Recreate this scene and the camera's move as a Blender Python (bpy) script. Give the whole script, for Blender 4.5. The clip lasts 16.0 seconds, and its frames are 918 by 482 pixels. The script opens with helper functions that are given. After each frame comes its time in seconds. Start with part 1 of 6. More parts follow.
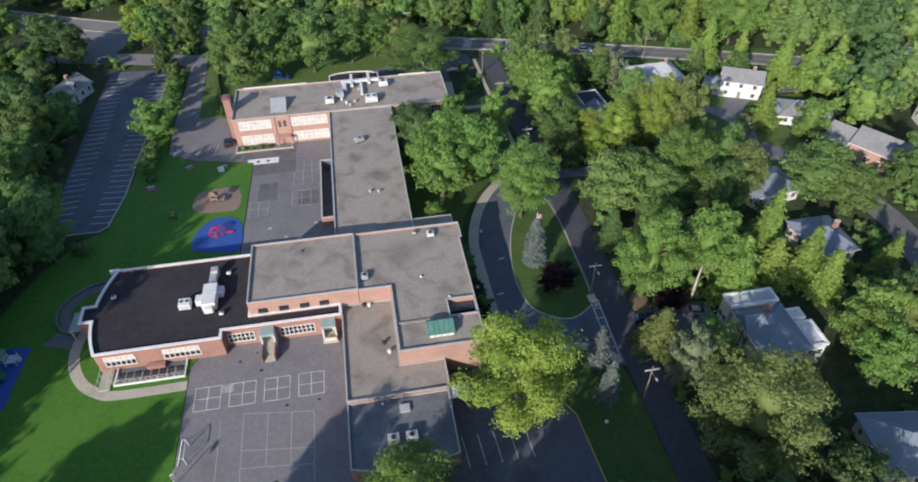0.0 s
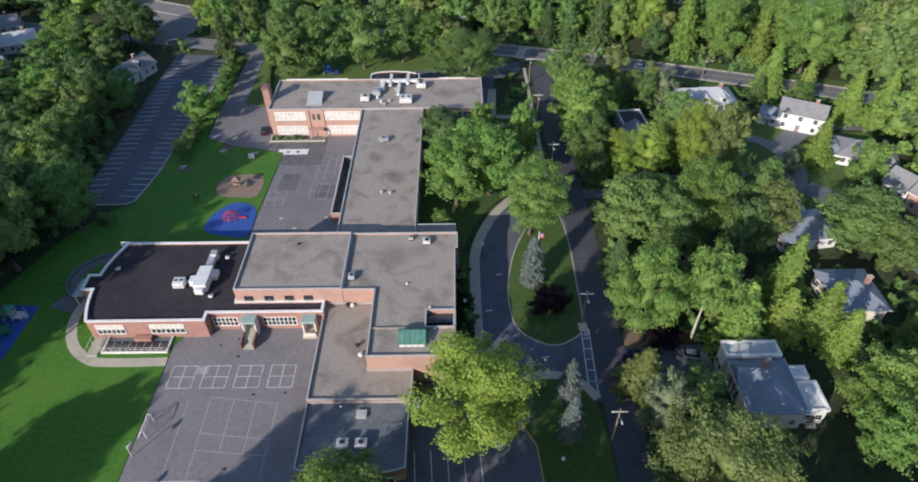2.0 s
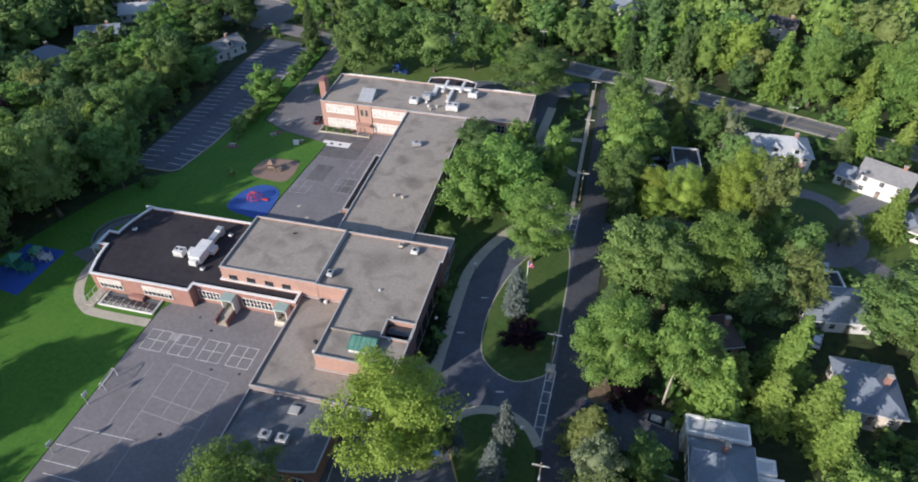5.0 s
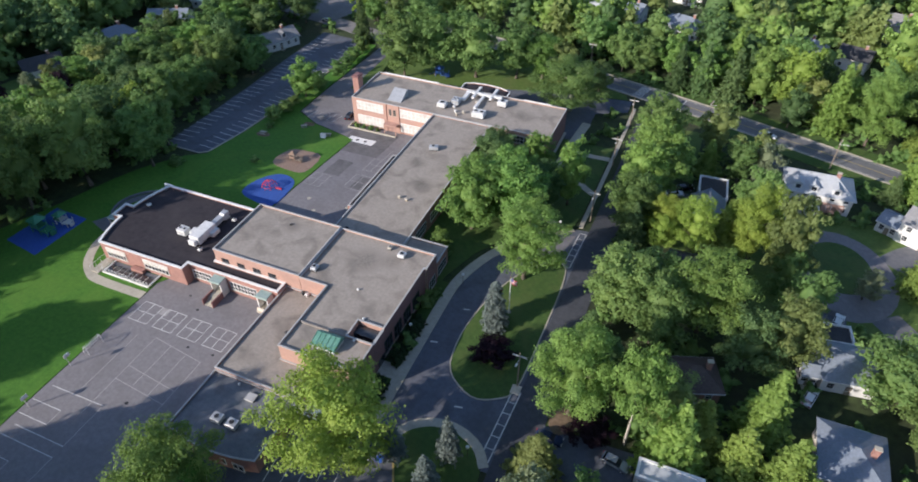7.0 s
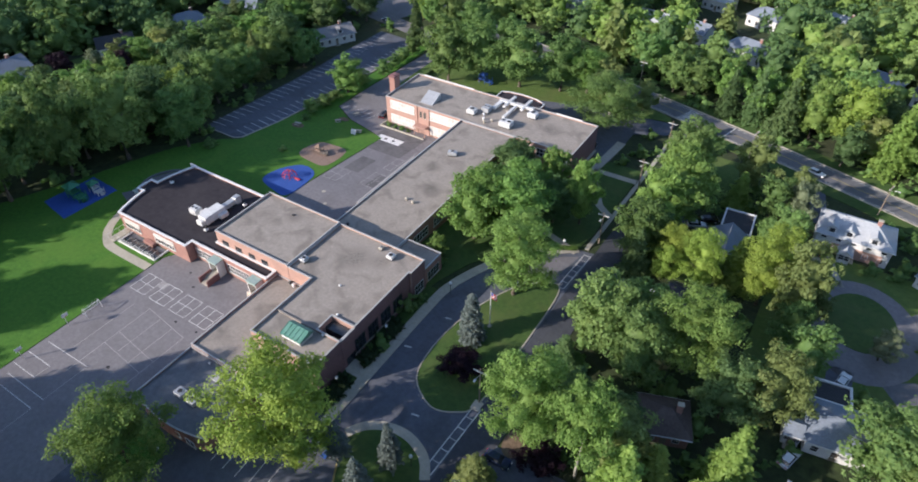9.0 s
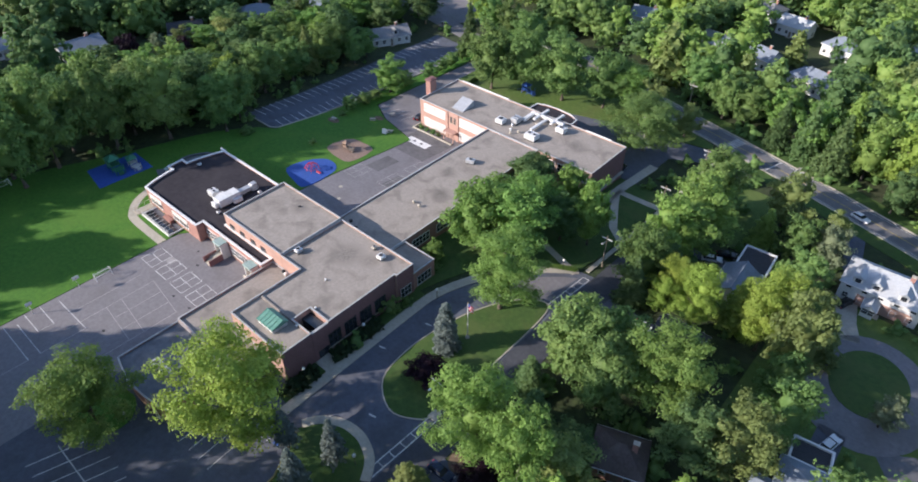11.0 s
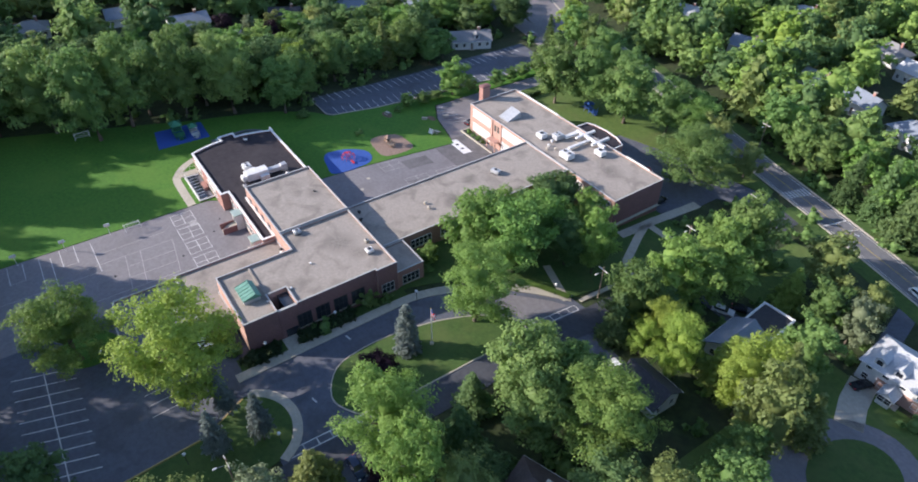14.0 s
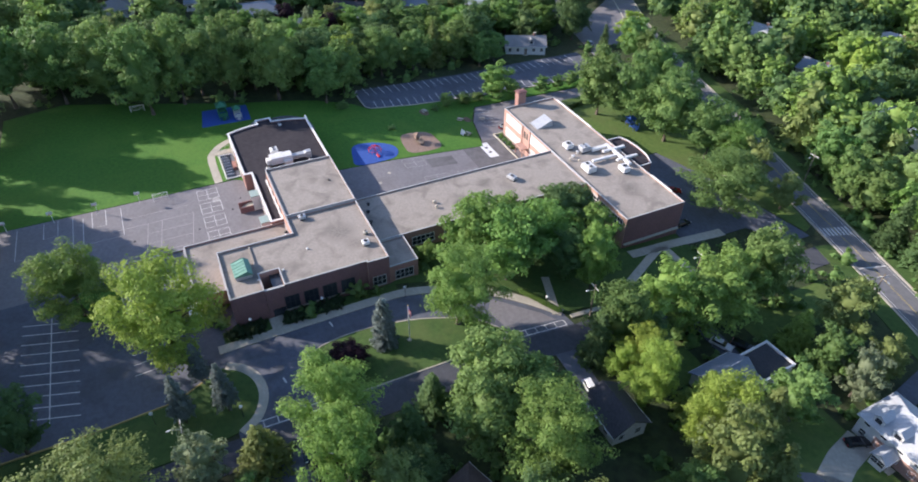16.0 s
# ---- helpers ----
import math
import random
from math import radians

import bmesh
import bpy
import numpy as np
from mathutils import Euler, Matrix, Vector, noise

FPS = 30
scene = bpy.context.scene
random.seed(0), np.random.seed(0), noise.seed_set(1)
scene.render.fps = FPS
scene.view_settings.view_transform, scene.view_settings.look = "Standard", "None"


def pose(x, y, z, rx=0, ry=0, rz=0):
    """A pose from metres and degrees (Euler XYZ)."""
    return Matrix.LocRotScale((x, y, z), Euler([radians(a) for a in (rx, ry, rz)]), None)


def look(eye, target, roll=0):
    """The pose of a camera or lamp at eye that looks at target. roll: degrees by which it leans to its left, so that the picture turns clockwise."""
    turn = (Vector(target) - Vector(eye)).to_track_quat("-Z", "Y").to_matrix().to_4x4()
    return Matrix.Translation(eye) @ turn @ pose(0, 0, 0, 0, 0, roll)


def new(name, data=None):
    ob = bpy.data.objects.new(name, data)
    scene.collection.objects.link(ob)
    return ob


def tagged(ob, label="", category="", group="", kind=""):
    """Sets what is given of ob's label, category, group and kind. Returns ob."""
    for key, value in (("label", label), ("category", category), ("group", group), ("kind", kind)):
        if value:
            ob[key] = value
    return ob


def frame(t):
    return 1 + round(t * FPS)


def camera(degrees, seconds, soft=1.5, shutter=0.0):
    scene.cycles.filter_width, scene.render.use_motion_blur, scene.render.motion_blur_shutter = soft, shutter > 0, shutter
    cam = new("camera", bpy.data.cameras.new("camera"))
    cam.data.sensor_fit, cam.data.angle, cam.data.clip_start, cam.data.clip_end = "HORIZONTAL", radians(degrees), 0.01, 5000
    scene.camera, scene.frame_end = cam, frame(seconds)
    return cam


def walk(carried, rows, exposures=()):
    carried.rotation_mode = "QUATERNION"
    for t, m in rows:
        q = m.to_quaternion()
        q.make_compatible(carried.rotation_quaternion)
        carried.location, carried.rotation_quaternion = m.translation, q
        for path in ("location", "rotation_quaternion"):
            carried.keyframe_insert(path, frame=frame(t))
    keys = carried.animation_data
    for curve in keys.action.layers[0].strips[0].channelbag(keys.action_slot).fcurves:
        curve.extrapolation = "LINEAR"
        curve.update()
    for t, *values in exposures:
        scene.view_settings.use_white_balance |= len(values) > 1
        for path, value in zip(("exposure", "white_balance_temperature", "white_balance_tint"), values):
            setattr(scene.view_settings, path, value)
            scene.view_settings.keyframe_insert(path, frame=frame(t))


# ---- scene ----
cam = camera(70.9, 16.0, soft=1.85)
METRES, EYE, TILT, LEAN, TURN = 142.35, 97.0, -0.58, -4.11, -5.86
ROWS = [
    (0.0, 0.0, 0.0, 0.0, -4.09, -41.9, 4.57),
    (0.5, 0.0304, 0.0042, -0.0034, -1.68, -41.62, 4.53),
    (1.0, 0.0614, 0.0092, -0.0071, 0.75, -41.32, 4.57),
    (1.5, 0.0911, 0.0154, -0.0107, 3.12, -41.07, 4.52),
    (2.0, 0.1212, 0.0227, -0.0136, 5.52, -40.85, 4.52),
    (2.5, 0.1512, 0.0309, -0.0167, 8.0, -40.57, 4.48),
    (3.0, 0.1808, 0.0401, -0.0196, 10.42, -40.27, 4.39),
    (3.5, 0.2097, 0.0506, -0.0222, 12.78, -40.0, 4.29),
    (4.0, 0.2381, 0.0619, -0.0247, 15.1, -39.73, 4.22),
    (6.5, 0.3749, 0.1342, -0.0364, 26.4, -38.61, 3.58),
    (7.0, 0.4008, 0.1513, -0.0389, 28.72, -38.37, 3.43),
    (7.5, 0.4264, 0.1694, -0.0413, 31.06, -38.15, 3.27),
    (8.0, 0.4516, 0.188, -0.0436, 33.42, -37.91, 3.08),
    (8.5, 0.4762, 0.2078, -0.0457, 35.73, -37.65, 2.97),
    (9.0, 0.4996, 0.2281, -0.0471, 38.05, -37.43, 2.79),
    (11.5, 0.6089, 0.3414, -0.0512, 49.72, -36.4, 1.92),
    (12.0, 0.6279, 0.3664, -0.0522, 52.06, -36.24, 1.74),
    (12.5, 0.6457, 0.3915, -0.0535, 54.27, -36.07, 1.54),
    (13.0, 0.6631, 0.4176, -0.0541, 56.5, -35.92, 1.34),
    (13.5, 0.6797, 0.4446, -0.055, 58.89, -35.78, 1.15),
    (14.0, 0.6955, 0.4721, -0.0562, 61.22, -35.67, 0.94),
    (14.5, 0.7101, 0.4997, -0.0571, 63.56, -35.55, 0.75),
    (15.0, 0.7238, 0.528, -0.0573, 65.84, -35.46, 0.53),
    (15.5, 0.7363, 0.5565, -0.0577, 68.1, -35.4, 0.31),
    (16.0, 0.7483, 0.5858, -0.058, 70.5, -35.35, 0.11),
]
walk(cam, [(t, pose(0, 0, EYE, TILT, LEAN, TURN) @ pose(METRES * x, METRES * y, METRES * z, 90 + pitch, roll, yaw)) for t, x, y, z, yaw, pitch, roll in ROWS],
     exposures=((0.0, 0.19, 6500, 12), (8.0, 0.41, 6560, 14), (16.0, 0.82, 6520, 17)))

# ---- daylight: low late sun, clear sky ----
SUN_UP, SUN_WAY = 23.0, Vector((0.62, 0.785, 0.0)).normalized()
SUN_POWER, SKY_POWER = 4.8, 0.158
world = bpy.data.worlds.new("sky")
scene.world = world
world.use_nodes = True
wn = world.node_tree
sky = wn.nodes.new("ShaderNodeTexSky")
sky.sky_type, sky.sun_disc = "NISHITA", False
sky.sun_elevation = radians(SUN_UP)
sky.sun_rotation = math.atan2(-SUN_WAY.x, -SUN_WAY.y)
sky.air_density, sky.dust_density, sky.ozone_density = 1.0, 0.7, 3.0
wn.links.new(sky.outputs[0], wn.nodes["Background"].inputs[0])
wn.nodes["Background"].inputs[1].default_value = SKY_POWER
sun = new("sun", bpy.data.lights.new("sun", "SUN"))
sun.data.energy, sun.data.angle, sun.data.color = SUN_POWER, radians(0.55), (1.0, 0.935, 0.85)
sun_line = SUN_WAY * math.cos(radians(SUN_UP)) - Vector((0, 0, math.sin(radians(SUN_UP))))
sun.matrix_world = look((0, 0, 300), Vector((0, 0, 300)) + sun_line)


# ---- materials ----
def surface(name, low, high, size=1.0, rough=0.85, metal=0.0, bump=0.0, stain=None, stain_size=8.0, stain_amount=0.5,
            local=False, gloss=0.5, spots=()):
    """A two-scale procedural surface: grain between low and high at the given size in metres, larger stains, and
    round dark spots where given."""
    m = bpy.data.materials.new(name)
    m.use_nodes = True
    n, l = m.node_tree.nodes, m.node_tree.links
    shader = n["Principled BSDF"]
    shader.inputs["Roughness"].default_value = rough
    shader.inputs["Metallic"].default_value = metal
    shader.inputs["Specular IOR Level"].default_value = gloss
    if local:
        where = n.new("ShaderNodeTexCoord").outputs["Object"]
    else:
        where = n.new("ShaderNodeNewGeometry").outputs["Position"]
    fine = n.new("ShaderNodeTexNoise")
    fine.inputs["Scale"].default_value, fine.inputs["Detail"].default_value = 1.0 / size, 6.0
    fine.inputs["Roughness"].default_value = 0.65
    l.new(where, fine.inputs["Vector"])
    ramp = n.new("ShaderNodeMapRange")
    ramp.inputs[1].default_value, ramp.inputs[2].default_value = 0.32, 0.68
    l.new(fine.outputs["Fac"], ramp.inputs[0])
    mix = n.new("ShaderNodeMix")
    mix.data_type = "RGBA"
    mix.inputs[6].default_value, mix.inputs[7].default_value = (*low, 1), (*high, 1)
    l.new(ramp.outputs[0], mix.inputs[0])
    colour = mix.outputs[2]
    if stain:
        big = n.new("ShaderNodeTexNoise")
        big.inputs["Scale"].default_value, big.inputs["Detail"].default_value = 1.0 / stain_size, 4.0
        big.inputs["Distortion"].default_value = 0.6
        l.new(where, big.inputs["Vector"])
        cut = n.new("ShaderNodeMapRange")
        cut.inputs[1].default_value, cut.inputs[2].default_value, cut.inputs[4].default_value = 0.47, 0.72, stain_amount
        l.new(big.outputs["Fac"], cut.inputs[0])
        over = n.new("ShaderNodeMix")
        over.data_type = "RGBA"
        over.inputs[7].default_value = (*stain, 1)
        l.new(cut.outputs[0], over.inputs[0])
        l.new(colour, over.inputs[6])
        colour = over.outputs[2]
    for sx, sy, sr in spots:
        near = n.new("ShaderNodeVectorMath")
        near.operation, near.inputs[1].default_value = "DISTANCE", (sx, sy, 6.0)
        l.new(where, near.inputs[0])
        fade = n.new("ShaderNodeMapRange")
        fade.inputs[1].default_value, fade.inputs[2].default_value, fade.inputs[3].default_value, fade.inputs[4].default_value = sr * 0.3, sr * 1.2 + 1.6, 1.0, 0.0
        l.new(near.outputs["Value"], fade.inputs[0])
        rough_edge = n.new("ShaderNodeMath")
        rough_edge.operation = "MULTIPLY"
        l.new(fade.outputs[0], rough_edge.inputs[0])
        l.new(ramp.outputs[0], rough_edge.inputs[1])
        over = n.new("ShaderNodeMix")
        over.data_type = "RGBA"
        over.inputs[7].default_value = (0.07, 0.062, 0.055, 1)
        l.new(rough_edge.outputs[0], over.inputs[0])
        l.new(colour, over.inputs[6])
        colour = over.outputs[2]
    l.new(colour, shader.inputs["Base Color"])
    if bump:
        relief = n.new("ShaderNodeBump")
        relief.inputs["Distance"].default_value = bump
        l.new(fine.outputs["Fac"], relief.inputs["Height"])
        l.new(relief.outputs[0], shader.inputs["Normal"])
    return m


def leaf_surface(name, dark, light, spread=0.22):
    """Foliage: sprays of lighter and darker leaves, each leaf its own shade, each tree its own tint, some light through the leaves."""
    m = bpy.data.materials.new(name)
    m.use_nodes = True
    n, l = m.node_tree.nodes, m.node_tree.links
    shader = n["Principled BSDF"]
    shader.inputs["Roughness"].default_value = 0.55
    shader.inputs["Specular IOR Level"].default_value = 0.15
    geo, info = n.new("ShaderNodeNewGeometry"), n.new("ShaderNodeObjectInfo")
    spray = n.new("ShaderNodeTexNoise")
    spray.inputs["Scale"].default_value, spray.inputs["Detail"].default_value = 0.55, 3.0
    l.new(geo.outputs["Position"], spray.inputs["Vector"])
    wide = n.new("ShaderNodeMapRange")
    wide.inputs[1].default_value, wide.inputs[2].default_value = 0.3, 0.7
    wide.inputs[3].default_value, wide.inputs[4].default_value = 0.0, 0.6
    l.new(spray.outputs["Fac"], wide.inputs[0])
    each = n.new("ShaderNodeMath")
    each.operation, each.inputs[1].default_value = "MULTIPLY_ADD", 0.4
    l.new(geo.outputs["Random Per Island"], each.inputs[0])
    l.new(wide.outputs[0], each.inputs[2])
    mix = n.new("ShaderNodeMix")
    mix.data_type = "RGBA"
    mix.inputs[6].default_value, mix.inputs[7].default_value = (*dark, 1), (*light, 1)
    l.new(each.outputs[0], mix.inputs[0])
    tint = n.new("ShaderNodeHueSaturation")
    hue, value = n.new("ShaderNodeMapRange"), n.new("ShaderNodeMapRange")
    hue.inputs[3].default_value, hue.inputs[4].default_value = 0.485, 0.515
    value.inputs[3].default_value, value.inputs[4].default_value = 1 - spread, 1 + spread
    again = n.new("ShaderNodeMath")
    again.operation, again.inputs[1].default_value = "MULTIPLY", 7.31
    part_of = n.new("ShaderNodeMath")
    part_of.operation = "FRACT"
    l.new(info.outputs["Random"], value.inputs[0])
    l.new(info.outputs["Random"], again.inputs[0])
    l.new(again.outputs[0], part_of.inputs[0])
    l.new(part_of.outputs[0], hue.inputs[0])
    l.new(hue.outputs[0], tint.inputs["Hue"])
    l.new(value.outputs[0], tint.inputs["Value"])
    l.new(mix.outputs[2], tint.inputs["Color"])
    l.new(tint.outputs[0], shader.inputs["Base Color"])
    veil, both = n.new("ShaderNodeBsdfTranslucent"), n.new("ShaderNodeMixShader")
    l.new(tint.outputs[0], veil.inputs["Color"])
    both.inputs[0].default_value = 0.45
    l.new(shader.outputs[0], both.inputs[1])
    l.new(veil.outputs[0], both.inputs[2])
    l.new(both.outputs[0], n["Material Output"].inputs[0])
    return m


WOODS = surface("woodland_floor", (0.018, 0.03, 0.010), (0.05, 0.075, 0.022), 1.6, 0.95, bump=0.25, stain=(0.05, 0.04, 0.025), stain_size=14)
LAWN = surface("mown_lawn", (0.036, 0.125, 0.008), (0.068, 0.195, 0.015), 0.9, 0.9, bump=0.05, stain=(0.085, 0.19, 0.018), stain_size=11, stain_amount=0.7)
DRYLAWN = surface("yard_grass", (0.06, 0.115, 0.018), (0.105, 0.165, 0.032), 1.1, 0.9, bump=0.06, stain=(0.11, 0.13, 0.04), stain_size=9, stain_amount=0.6)
# darker copy of the lawn, with tree shade painted into its green
SHADE_LAWN = surface("shade_toned_lawn", (0.034, 0.078, 0.013), (0.062, 0.118, 0.022), 1.0, 0.9, bump=0.05, stain=(0.085, 0.115, 0.03), stain_size=7, stain_amount=0.7)
ASPHALT = surface("worn_asphalt", (0.172, 0.161, 0.167), (0.232, 0.221, 0.227), 0.8, 0.9, bump=0.01, stain=(0.15, 0.138, 0.14), stain_size=7, stain_amount=0.55)
ASPHALT_DARK = surface("newer_asphalt", (0.086, 0.094, 0.118), (0.122, 0.133, 0.163), 0.9, 0.88, bump=0.01, stain=(0.06, 0.062, 0.068), stain_size=6, stain_amount=0.6)
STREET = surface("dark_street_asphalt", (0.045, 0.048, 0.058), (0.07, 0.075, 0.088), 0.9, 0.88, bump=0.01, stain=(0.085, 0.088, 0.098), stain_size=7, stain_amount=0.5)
ROAD = surface("road_asphalt", (0.125, 0.126, 0.135), (0.175, 0.176, 0.186), 0.9, 0.88, bump=0.01, stain=(0.10, 0.102, 0.108), stain_size=9, stain_amount=0.5)
PATCH = surface("asphalt_patch", (0.125, 0.118, 0.12), (0.165, 0.156, 0.158), 0.7, 0.9, stain=(0.06, 0.058, 0.06), stain_size=3)
CONCRETE = surface("walk_concrete", (0.40, 0.362, 0.29), (0.50, 0.456, 0.37), 0.7, 0.9, bump=0.01, stain=(0.28, 0.26, 0.225), stain_size=5, stain_amount=0.5)
PAINT = surface("road_paint", (0.5, 0.49, 0.475), (0.7, 0.69, 0.67), 0.35, 0.8, stain=(0.2, 0.195, 0.19), stain_size=1.5, stain_amount=0.7)
FAINT = surface("faded_paint", (0.30, 0.285, 0.28), (0.40, 0.38, 0.37), 0.35, 0.85, stain=(0.22, 0.21, 0.2), stain_size=2, stain_amount=0.6)
YELLOW = surface("yellow_paint", (0.36, 0.28, 0.09), (0.48, 0.37, 0.13), 0.4, 0.8, stain=(0.3, 0.24, 0.1), stain_size=2)
BRICK = surface("red_brick", (0.30, 0.158, 0.13), (0.40, 0.218, 0.18), 0.35, 0.9, bump=0.015, stain=(0.23, 0.135, 0.122), stain_size=4, stain_amount=0.5)
# own colour of stair walls and chimney cap; painted shade on the east fronts
BRICK_MAROON_AND_SHADE = surface("maroon_and_shaded_brick", (0.19, 0.094, 0.09), (0.27, 0.135, 0.128), 0.35, 0.9, bump=0.015, stain=(0.17, 0.09, 0.088), stain_size=4, stain_amount=0.5)
BRICK_PALE = surface("tan_brick", (0.39, 0.235, 0.188), (0.49, 0.305, 0.245), 0.35, 0.9, bump=0.015, stain=(0.3, 0.195, 0.168), stain_size=4, stain_amount=0.5)
STUCCO = surface("cream_wall_panel", (0.60, 0.53, 0.45), (0.70, 0.63, 0.54), 0.8, 0.8, stain=(0.5, 0.43, 0.36), stain_size=3, stain_amount=0.4)
ROOF_GRAVEL = surface("gravel_roof", (0.270, 0.236, 0.203), (0.348, 0.306, 0.264), 0.6, 0.95, bump=0.02, stain=(0.155, 0.136, 0.118), stain_size=4.5, stain_amount=0.75,
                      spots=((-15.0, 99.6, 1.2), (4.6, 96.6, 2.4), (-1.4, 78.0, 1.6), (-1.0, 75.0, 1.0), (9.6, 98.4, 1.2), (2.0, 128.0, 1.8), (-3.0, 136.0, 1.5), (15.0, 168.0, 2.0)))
ROOF_BLACK = surface("black_roof_membrane", (0.026, 0.023, 0.028), (0.045, 0.04, 0.046), 1.4, 0.9, stain=(0.055, 0.049, 0.053), stain_size=7, stain_amount=0.5, gloss=0.25)
ROOF_GREY = surface("grey_roof_membrane", (0.12, 0.13, 0.145), (0.17, 0.18, 0.195), 0.8, 0.9, stain=(0.065, 0.068, 0.075), stain_size=4, stain_amount=0.7)
COPING = surface("metal_coping", (0.36, 0.355, 0.345), (0.47, 0.46, 0.45), 1.2, 0.5, stain=(0.4, 0.39, 0.37), stain_size=3, stain_amount=0.4)
COPING_WHITE = surface("white_coping", (0.72, 0.71, 0.69), (0.82, 0.81, 0.79), 1.5, 0.5, stain=(0.6, 0.59, 0.56), stain_size=4, stain_amount=0.35)
WHITE = surface("white_paint", (0.70, 0.69, 0.67), (0.80, 0.79, 0.77), 0.8, 0.55, stain=(0.6, 0.59, 0.57), stain_size=2, stain_amount=0.3)
CLAPBOARD = surface("white_siding", (0.60, 0.595, 0.58), (0.70, 0.695, 0.675), 0.6, 0.6, stain=(0.62, 0.6, 0.56), stain_size=3, stain_amount=0.4)
BLIND = surface("window_blind", (0.54, 0.51, 0.47), (0.68, 0.645, 0.60), 0.9, 0.45, stain=(0.38, 0.34, 0.3), stain_size=1.5, stain_amount=0.6)
GLASS = surface("window_glass", (0.02, 0.024, 0.03), (0.045, 0.05, 0.06), 1.0, 0.08, gloss=0.8)
ZINC = surface("galvanised_sheet", (0.42, 0.43, 0.44), (0.56, 0.57, 0.58), 0.5, 0.45, 0.35, stain=(0.33, 0.33, 0.33), stain_size=1.0, stain_amount=0.4)
UNIT_WHITE = surface("painted_steel_unit", (0.62, 0.61, 0.59), (0.76, 0.75, 0.73), 0.4, 0.5, stain=(0.45, 0.44, 0.42), stain_size=1.2, stain_amount=0.45)
UNIT_TAN = surface("tan_vent", (0.42, 0.37, 0.29), (0.52, 0.46, 0.37), 0.3, 0.6)
DARK = surface("dark_steel", (0.02, 0.021, 0.023), (0.045, 0.046, 0.05), 0.3, 0.6, 0.3)
GREEN_ROOF = surface("green_copper_sheet", (0.075, 0.21, 0.16), (0.12, 0.29, 0.225), 0.6, 0.55, 0.1, stain=(0.16, 0.33, 0.27), stain_size=1.2, stain_amount=0.5)
CANOPY = surface("pale_green_canopy", (0.24, 0.34, 0.31), (0.34, 0.43, 0.40), 0.6, 0.6, stain=(0.42, 0.47, 0.45), stain_size=1.5, stain_amount=0.5)
BLUE_MAT = surface("blue_rubber", (0.022, 0.075, 0.30), (0.035, 0.105, 0.39), 0.5, 0.85, stain=(0.03, 0.075, 0.26), stain_size=3)
MULCH = surface("bark_mulch", (0.22, 0.145, 0.11), (0.34, 0.24, 0.185), 0.35, 0.95, bump=0.04, stain=(0.22, 0.15, 0.10), stain_size=2)
RED_PLASTIC = surface("red_play_plastic", (0.50, 0.02, 0.03), (0.62, 0.035, 0.045), 0.5, 0.4)
GREEN_PLASTIC = surface("green_play_plastic", (0.03, 0.16, 0.09), (0.05, 0.22, 0.12), 0.5, 0.4)
BLUE_PLASTIC = surface("blue_play_plastic", (0.03, 0.09, 0.33), (0.05, 0.13, 0.42), 0.5, 0.4)
STEEL = surface("painted_steel", (0.55, 0.55, 0.53), (0.68, 0.68, 0.66), 0.3, 0.5, 0.2)
TIMBER = surface("grey_timber", (0.19, 0.15, 0.115), (0.29, 0.235, 0.185), 0.25, 0.9, stain=(0.14, 0.115, 0.09), stain_size=1)
BARK = surface("bark", (0.075, 0.06, 0.045), (0.16, 0.13, 0.10), 0.3, 0.95, bump=0.04, local=True)
BARK_PALE = surface("pale_bark", (0.36, 0.33, 0.27), (0.55, 0.51, 0.44), 0.5, 0.9, bump=0.03, local=True, stain=(0.25, 0.22, 0.17), stain_size=1.2)
TYRE = surface("rubber", (0.015, 0.015, 0.016), (0.03, 0.03, 0.031), 0.2, 0.85)
RED_SOIL = surface("leaf_litter", (0.12, 0.08, 0.05), (0.22, 0.155, 0.10), 0.8, 0.95, bump=0.08, stain=(0.07, 0.07, 0.03), stain_size=3)
SHINGLES = {
    "slate": surface("slate_shingle", (0.165, 0.195, 0.24), (0.235, 0.275, 0.33), 0.35, 0.85, bump=0.02, stain=(0.16, 0.18, 0.2), stain_size=2.5),
    "grey": surface("grey_shingle", (0.20, 0.20, 0.205), (0.29, 0.285, 0.285), 0.35, 0.9, bump=0.02, stain=(0.16, 0.16, 0.16), stain_size=2.5),
    "pale": surface("pale_shingle", (0.38, 0.40, 0.42), (0.48, 0.50, 0.52), 0.35, 0.85, bump=0.02, stain=(0.34, 0.34, 0.34), stain_size=3),
    "white": surface("white_roof_coating", (0.58, 0.58, 0.57), (0.7, 0.7, 0.69), 0.6, 0.7, stain=(0.5, 0.5, 0.49), stain_size=2.0),
    "dark": surface("dark_shingle", (0.035, 0.036, 0.042), (0.065, 0.066, 0.072), 0.35, 0.9, bump=0.02, stain=(0.05, 0.05, 0.055), stain_size=2.5),
    "brown": surface("brown_shingle", (0.085, 0.062, 0.055), (0.135, 0.10, 0.088), 0.35, 0.9, bump=0.02, stain=(0.16, 0.125, 0.11), stain_size=2.0),
}
